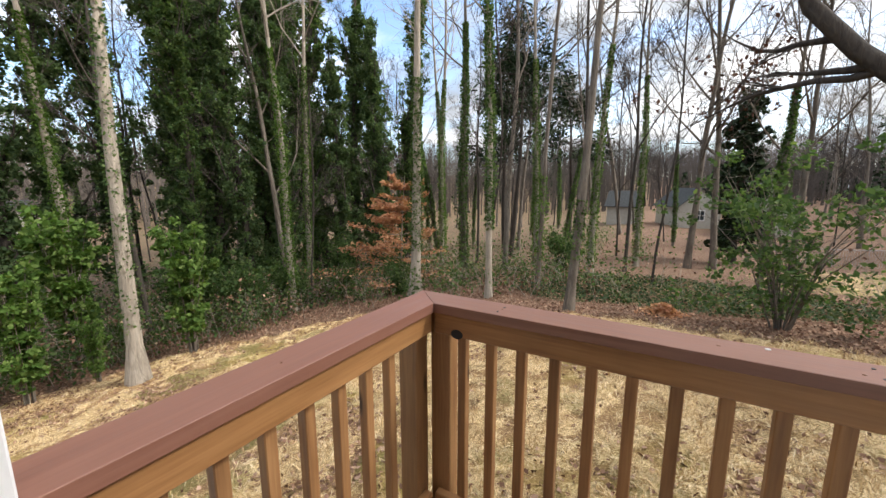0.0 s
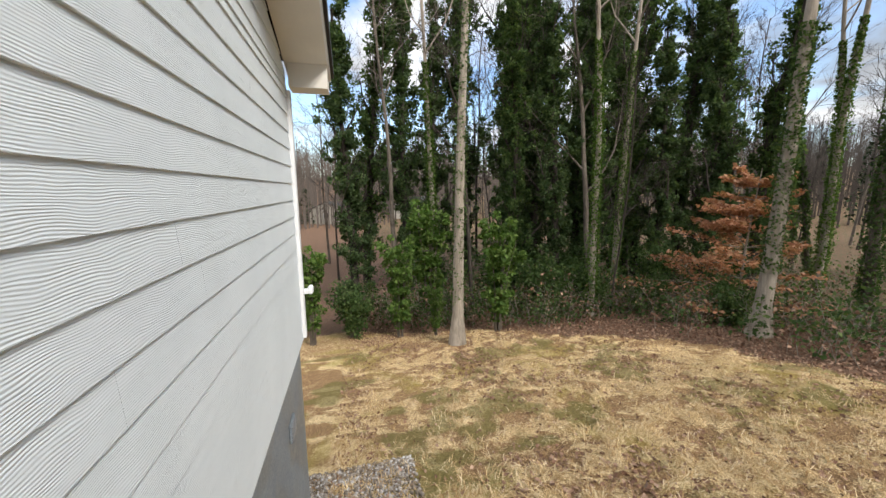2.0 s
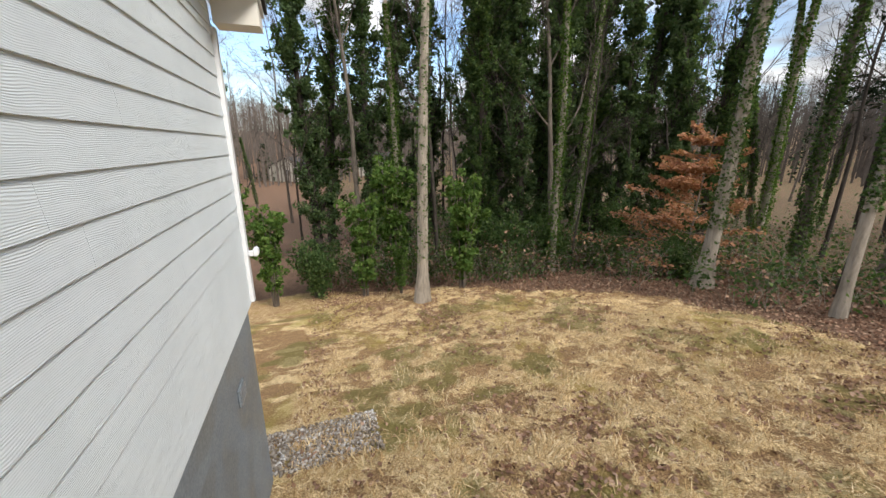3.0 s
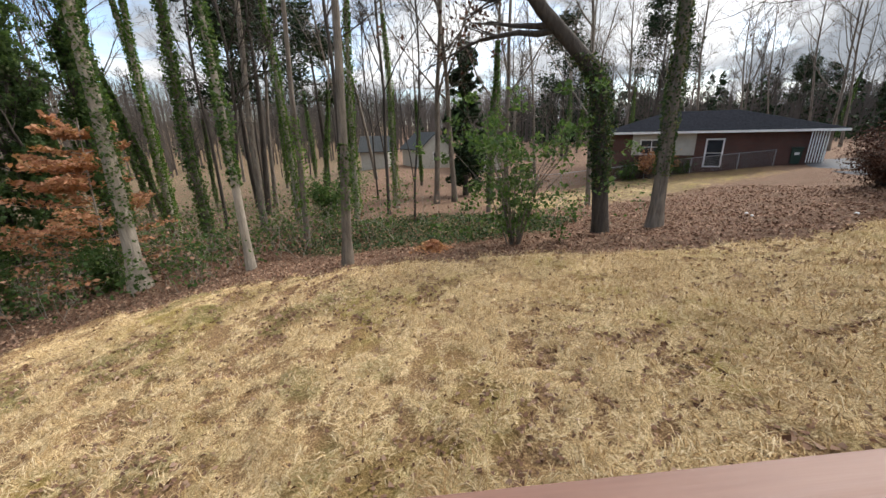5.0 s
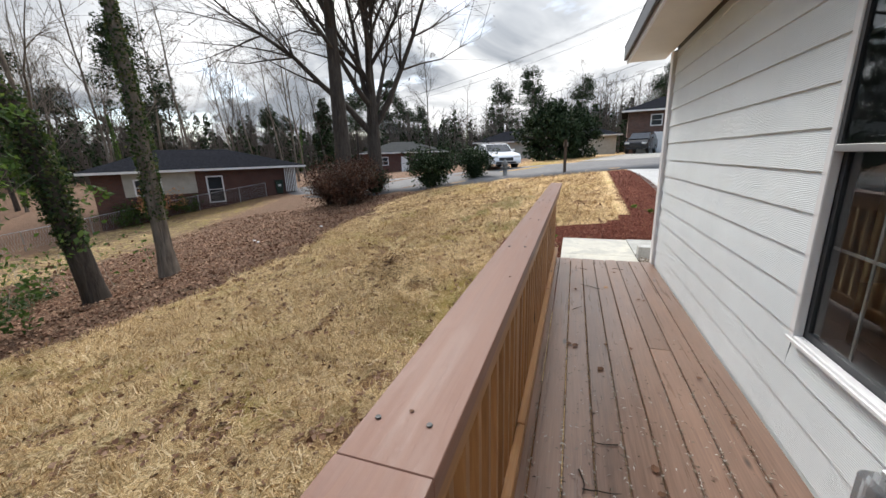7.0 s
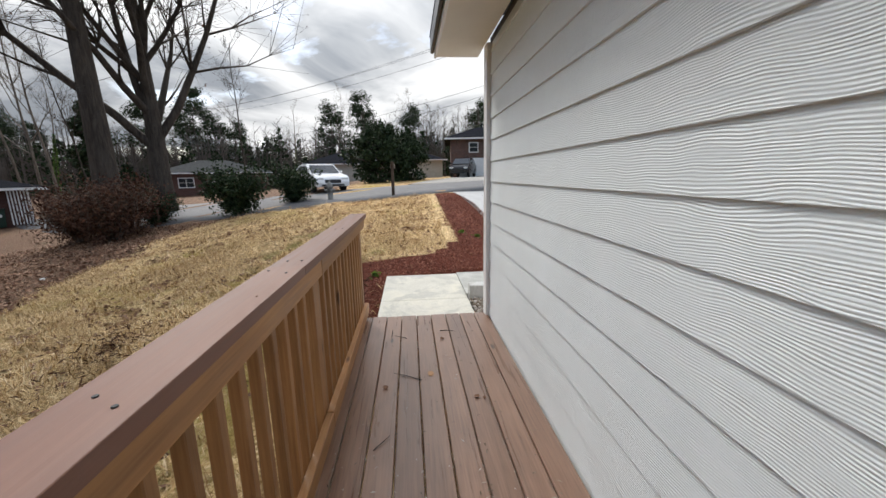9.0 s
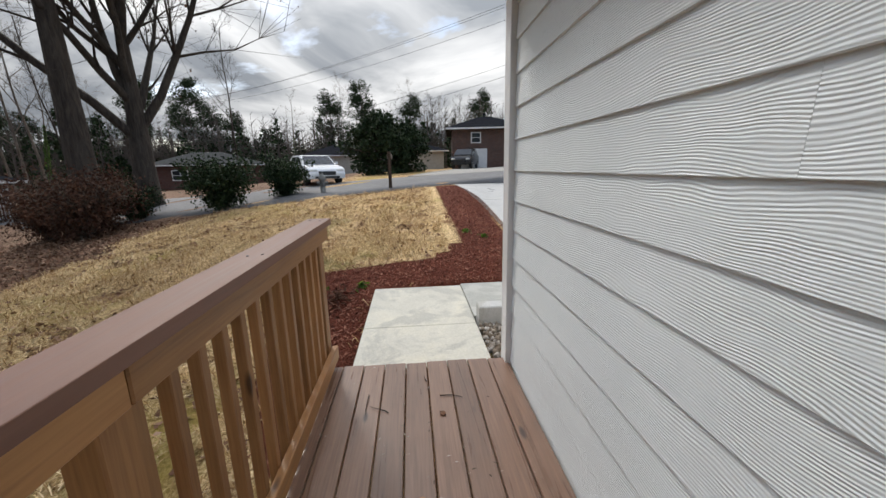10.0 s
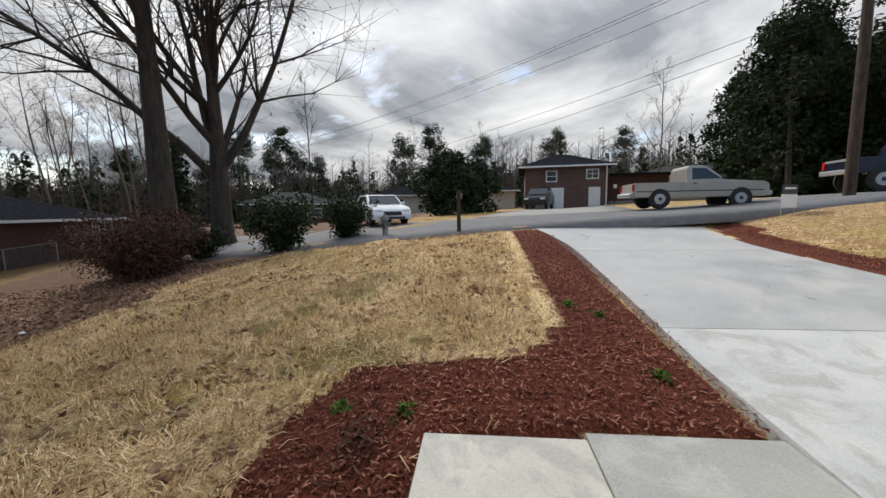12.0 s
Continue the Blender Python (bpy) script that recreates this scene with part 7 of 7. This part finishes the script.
# wheelie bin and chain fence by the brick ranch
px, py = 23.6, 23.3
b = thing("wheelie_bin", "dark green wheelie bin by the brick house", "bin", at=(px, py, float(land(px, py))), turn=-30)
BINGREEN = plain("dark_green_plastic", (0.012, 0.035, 0.022), 0.45)
bm = boxes((-0.28, 0.28, -0.33, 0.33, 0.06, 0.98), bevel=0.03)
for v in bm.verts:
    k = 0.82 + 0.18 * v.co.z
    v.co.x *= k
    v.co.y *= k
part("body", bm, BINGREEN, b)
part("lid", boxes((-0.31, 0.31, -0.37, 0.36, 0.985, 1.06), bevel=0.02), BINGREEN, b)
part("bin_label", boxes((-0.12, 0.12, -0.345, -0.325, 0.6, 0.76)), CLEARLENS, b)
for s in (-1, 1):
    w = part("wheel", disc(0.13, s * 0.26, s * 0.30, 14), RUBBER, b)
    w.location = (0, 0.30, 0.13)
    w.rotation_euler = (0, 0, radians(90))
fence = thing("chain_link_fence", "low galvanised chain-link fence along the neighbour's yard", "fence")
line = [(22.6, 23.6), (20.9, 24.4), (18.6, 25.6), (16.2, 26.9), (13.6, 28.0), (11.0, 29.0), (8.4, 30.0), (5.8, 30.6)]
for i, (fx, fy) in enumerate(line):
    z = float(land(fx, fy))
    tubes([(np.array([[fx, fy, z - 0.2], [fx, fy, z + 1.05]]), np.array([0.03, 0.03]))], "post", STEEL, fence, 7)
    if i:
        ax, ay = line[i - 1]
        az = float(land(ax, ay))
        tubes([(np.array([[ax, ay, az + 1.02], [fx, fy, z + 1.02]]), np.array([0.02, 0.02]))], "top_rail", STEEL, fence, 6)
        w = []
        for k in range(26):
            for s in (0, 1):
                u0, u1 = k / 26, (k + 1.6) / 26
                p0 = np.array([ax + (fx - ax) * u0, ay + (fy - ay) * u0, az + (z - az) * u0 + (0.05 if s else 1.0)])
                p1 = np.array([ax + (fx - ax) * min(u1, 1), ay + (fy - ay) * min(u1, 1), az + (z - az) * u1 + (1.0 if s else 0.05)])
                w.append((np.stack([p0, p1]), np.array([0.004, 0.004])))
        m = tubes(w, "mesh_panel", STEEL, fence, 3, False)
        m["kind"] = "stuff"
hedge = shrub("low_hedge", 641, 1.1, 2.6, 2600, IVY_DARK, "low dark hedge below the brick house windows", 0.09, 20)
stand(hedge, 15.6, 27.8)
repeat(hedge, 18.0, 26.6, 60, 0.9)
redb = shrub("red_leaved_shrub", 642, 1.7, 2.6, 1500, COPPER, "small shrub with reddish winter leaves", 0.08, 18, twig=6)
stand(redb, 16.4, 26.4)

# ---------------------------------------------------------------- small things on the deck and lawn
def debris():
    r = np.random.default_rng(801)
    n = 2000
    x = np.concatenate([r.normal(1.9, 0.7, 1600), r.uniform(-0.7, 5.2, 400)])
    gaps = 0.607 + 0.1378 * r.integers(1, 9, n)
    y = np.where(r.uniform(0, 1, n) < 0.6, gaps + r.normal(size=n) * 0.006, r.uniform(0.7, 1.7, n))
    k = (x > -0.7) & (x < 5.2)
    x, y, n = x[k], y[k], int(k.sum())
    a = r.uniform(0, 2 * np.pi, n)
    ln, w = r.uniform(0.004, 0.015, n), r.uniform(0.0018, 0.0042, n)
    dx, dy = np.cos(a) * ln, np.sin(a) * ln
    ex, ey = -np.sin(a) * w, np.cos(a) * w
    z = np.full(n, 0.0045) + r.uniform(0, 0.003, n)
    V = np.stack([np.stack([x - dx, y - dy, z], 1), np.stack([x + ex, y + ey, z + 0.003], 1), np.stack([x + dx, y + dy, z], 1), np.stack([x - ex, y - ey, z + 0.001], 1)], 1).reshape(-1, 3)
    ob = raw("deck_debris", V, np.arange(4 * n).reshape(n, 4), HUSK)
    tagged(ob, "small dry seed husks scattered on the deck boards", "debris", kind="stuff")


debris()
rng = np.random.default_rng(811)
for i in range(14):
    x, y = rng.uniform(0.6, 5.0), rng.uniform(0.75, 1.62)
    a = rng.uniform(0, 2 * math.pi)
    tw = wander((x, y, 0.009), (math.cos(a), math.sin(a), 0), rng.uniform(0.06, 0.22), 0.0035, 0.0015, 5, rng, 0.16)
    tw[0][:, 2] = 0.0075
    t = tubes([tw], "fallen_twig", BARK_DARK, None, 5)
    tagged(t, "thin dark fallen twig on the deck boards", "twig", group="twigs on the deck")


def fallen_leaf(x, y, z, seed, size=0.05, label="curled brown leaf lying on the deck"):
    r = np.random.default_rng(seed)
    bm = bmesh.new()
    a = r.uniform(0, 6.28)
    row = []
    for i in range(6):
        u = i / 5
        w = 0.42 * math.sin(math.pi * min(0.97, u + 0.03)) ** 0.8
        row.append([bm.verts.new(((u - 0.5) * size, s * w * size, 0.10 * size * abs(s) + 0.12 * size * (u - 0.5) ** 2)) for s in (-1, 0, 1)])
    for p, q in zip(row[:-1], row[1:]):
        for k in (0, 1):
            bm.faces.new((p[k], q[k], q[k + 1], p[k + 1]))
    ob = part("fallen_leaf", bm, LITTER)
    ob.matrix_world = pose(x, y, z, 0, 0, math.degrees(a))
    sol = ob.modifiers.new("thickness", "SOLIDIFY")
    sol.thickness = 0.001
    return tagged(ob, label, "leaf", group="leaves on the deck")


for i in range(16):
    fallen_leaf(rng.uniform(0.8, 5.0), rng.uniform(0.75, 1.6), 0.006, 820 + i, rng.uniform(0.025, 0.055))
for i, (x, y) in enumerate(((0.10, 1.80), (0.38, 1.77), (-0.55, 1.79), (1.9, 1.78), (2.9, 1.76), (-0.88, 1.1), (0.62, 1.80), (1.3, 1.76))):
    fallen_leaf(x, y, RAILTOP + 0.001, 840 + i, 0.007, "tiny dark leaf scrap on the rail cap")
spot = part("bird_dropping", boxes((0.209, 0.221, 1.834, 1.844, RAILTOP - 0.0002, RAILTOP + 0.0022), bevel=0.001), WHITE)
tagged(spot, "small white spot on the stained rail cap", "stain")
knot = bmesh.new()
bmesh.ops.create_circle(knot, cap_ends=True, segments=16, radius=0.026)
ob = part("wood_knot", knot, RAILWOOD)
ob.matrix_world = pose(4.15, 1.216, 0.0035, 0, 0, 0) @ Matrix.Diagonal((1.2, 0.8, 1, 1))
sol = ob.modifiers.new("thickness", "SOLIDIFY")
sol.thickness = 0.001
tagged(ob, "round orange wood knot in a deck board", "knot")
knot = bmesh.new()
bmesh.ops.create_circle(knot, cap_ends=True, segments=16, radius=0.024)
ob = part("wood_knot", knot, RUBBER)
ob.matrix_world = pose(XL + 0.095, YI + 0.0172, RAILTOP - 0.115, 90, 0, 0) @ Matrix.Diagonal((1.1, 0.8, 1, 1))
sol = ob.modifiers.new("thickness", "SOLIDIFY")
sol.thickness = 0.001
tagged(ob, "dark round knot hole in the honey-coloured rail", "knot")
# nail heads on the rail caps
r = thing("cap_nails", "dark nail heads in the stained rail cap", "nail")
for x in (-0.55, 0.42, 0.60, 1.70, 2.4, 3.18, 3.36, 4.3, 5.2):
    for y in (YI + 0.035, YI + 0.10):
        q = bmesh.new()
        bmesh.ops.create_cone(q, cap_ends=True, segments=8, radius1=0.005, radius2=0.0045, depth=0.002)
        o = part("nail_head", q, DARKPLASTIC, r)
        o.location = (x + rng.normal() * 0.01, y + rng.normal() * 0.006, RAILTOP + 0.0006)
# pale stones by the leaf litter
for i, (x, y) in enumerate(((9.9, 11.8), (11.3, 10.2), (10.5, 12.6))):
    q = bmesh.new()
    bmesh.ops.create_icosphere(q, subdivisions=2, radius=0.055)
    for v in q.verts:
        v.co *= 1 + 0.25 * noise.noise(v.co * 9 + Vector((i, 0, 0)))
        v.co.z *= 0.6
    o = part("pale_stone", q, WHITE)
    o.location = (x, y, float(ground_z(x, y)) + 0.03)
    tagged(o, "pale stone lying among fallen leaves", "stone", group="pale stones")


def heap(x, y, w, h, material, name, label, seed, n, size, long):
    r = np.random.default_rng(seed)
    a, d = r.uniform(0, 6.28, n), np.abs(r.normal(size=n)) * 0.5
    px_, py_ = x + np.cos(a) * d * w, y + np.sin(a) * d * w * 0.7
    c = np.stack([px_, py_, ground_z(px_, py_) + h * np.exp(-d ** 2 * 1.5) * r.uniform(0, 1, n) + 0.01], 1)
    tagged(leaves(name, c, size, seed, material, None, 0.5, long), label, "leaves", kind="stuff")


heap(0.1, 12.3, 0.6, 0.35, COPPER, "leaf_pile", "raked pile of rusty brown leaves at the ivy edge", 851, 800, 0.07, 1.5)
heap(5.95, 4.65, 2.3, 0.12, DEADLEAF, "twig_heap", "heap of dark twigs and dead grass on the lawn", 852, 800, 0.013, 7.0)
heap(7.6, 2.2, 0.5, 0.10, DEADLEAF, "dead_plant", "withered dark plant in the red mulch", 853, 200, 0.022, 4.0)
for i, (x, y) in enumerate(((7.9, 1.95), (8.3, -0.2), (9.6, -0.1), (8.0, 2.5), (9.9, 0.2))):
    heap(x, y, 0.13, 0.07, IVY_LIGHT, "small_weed", "tiny green weed sprouting in the mulch", 860 + i, 45, 0.035, 2.0)
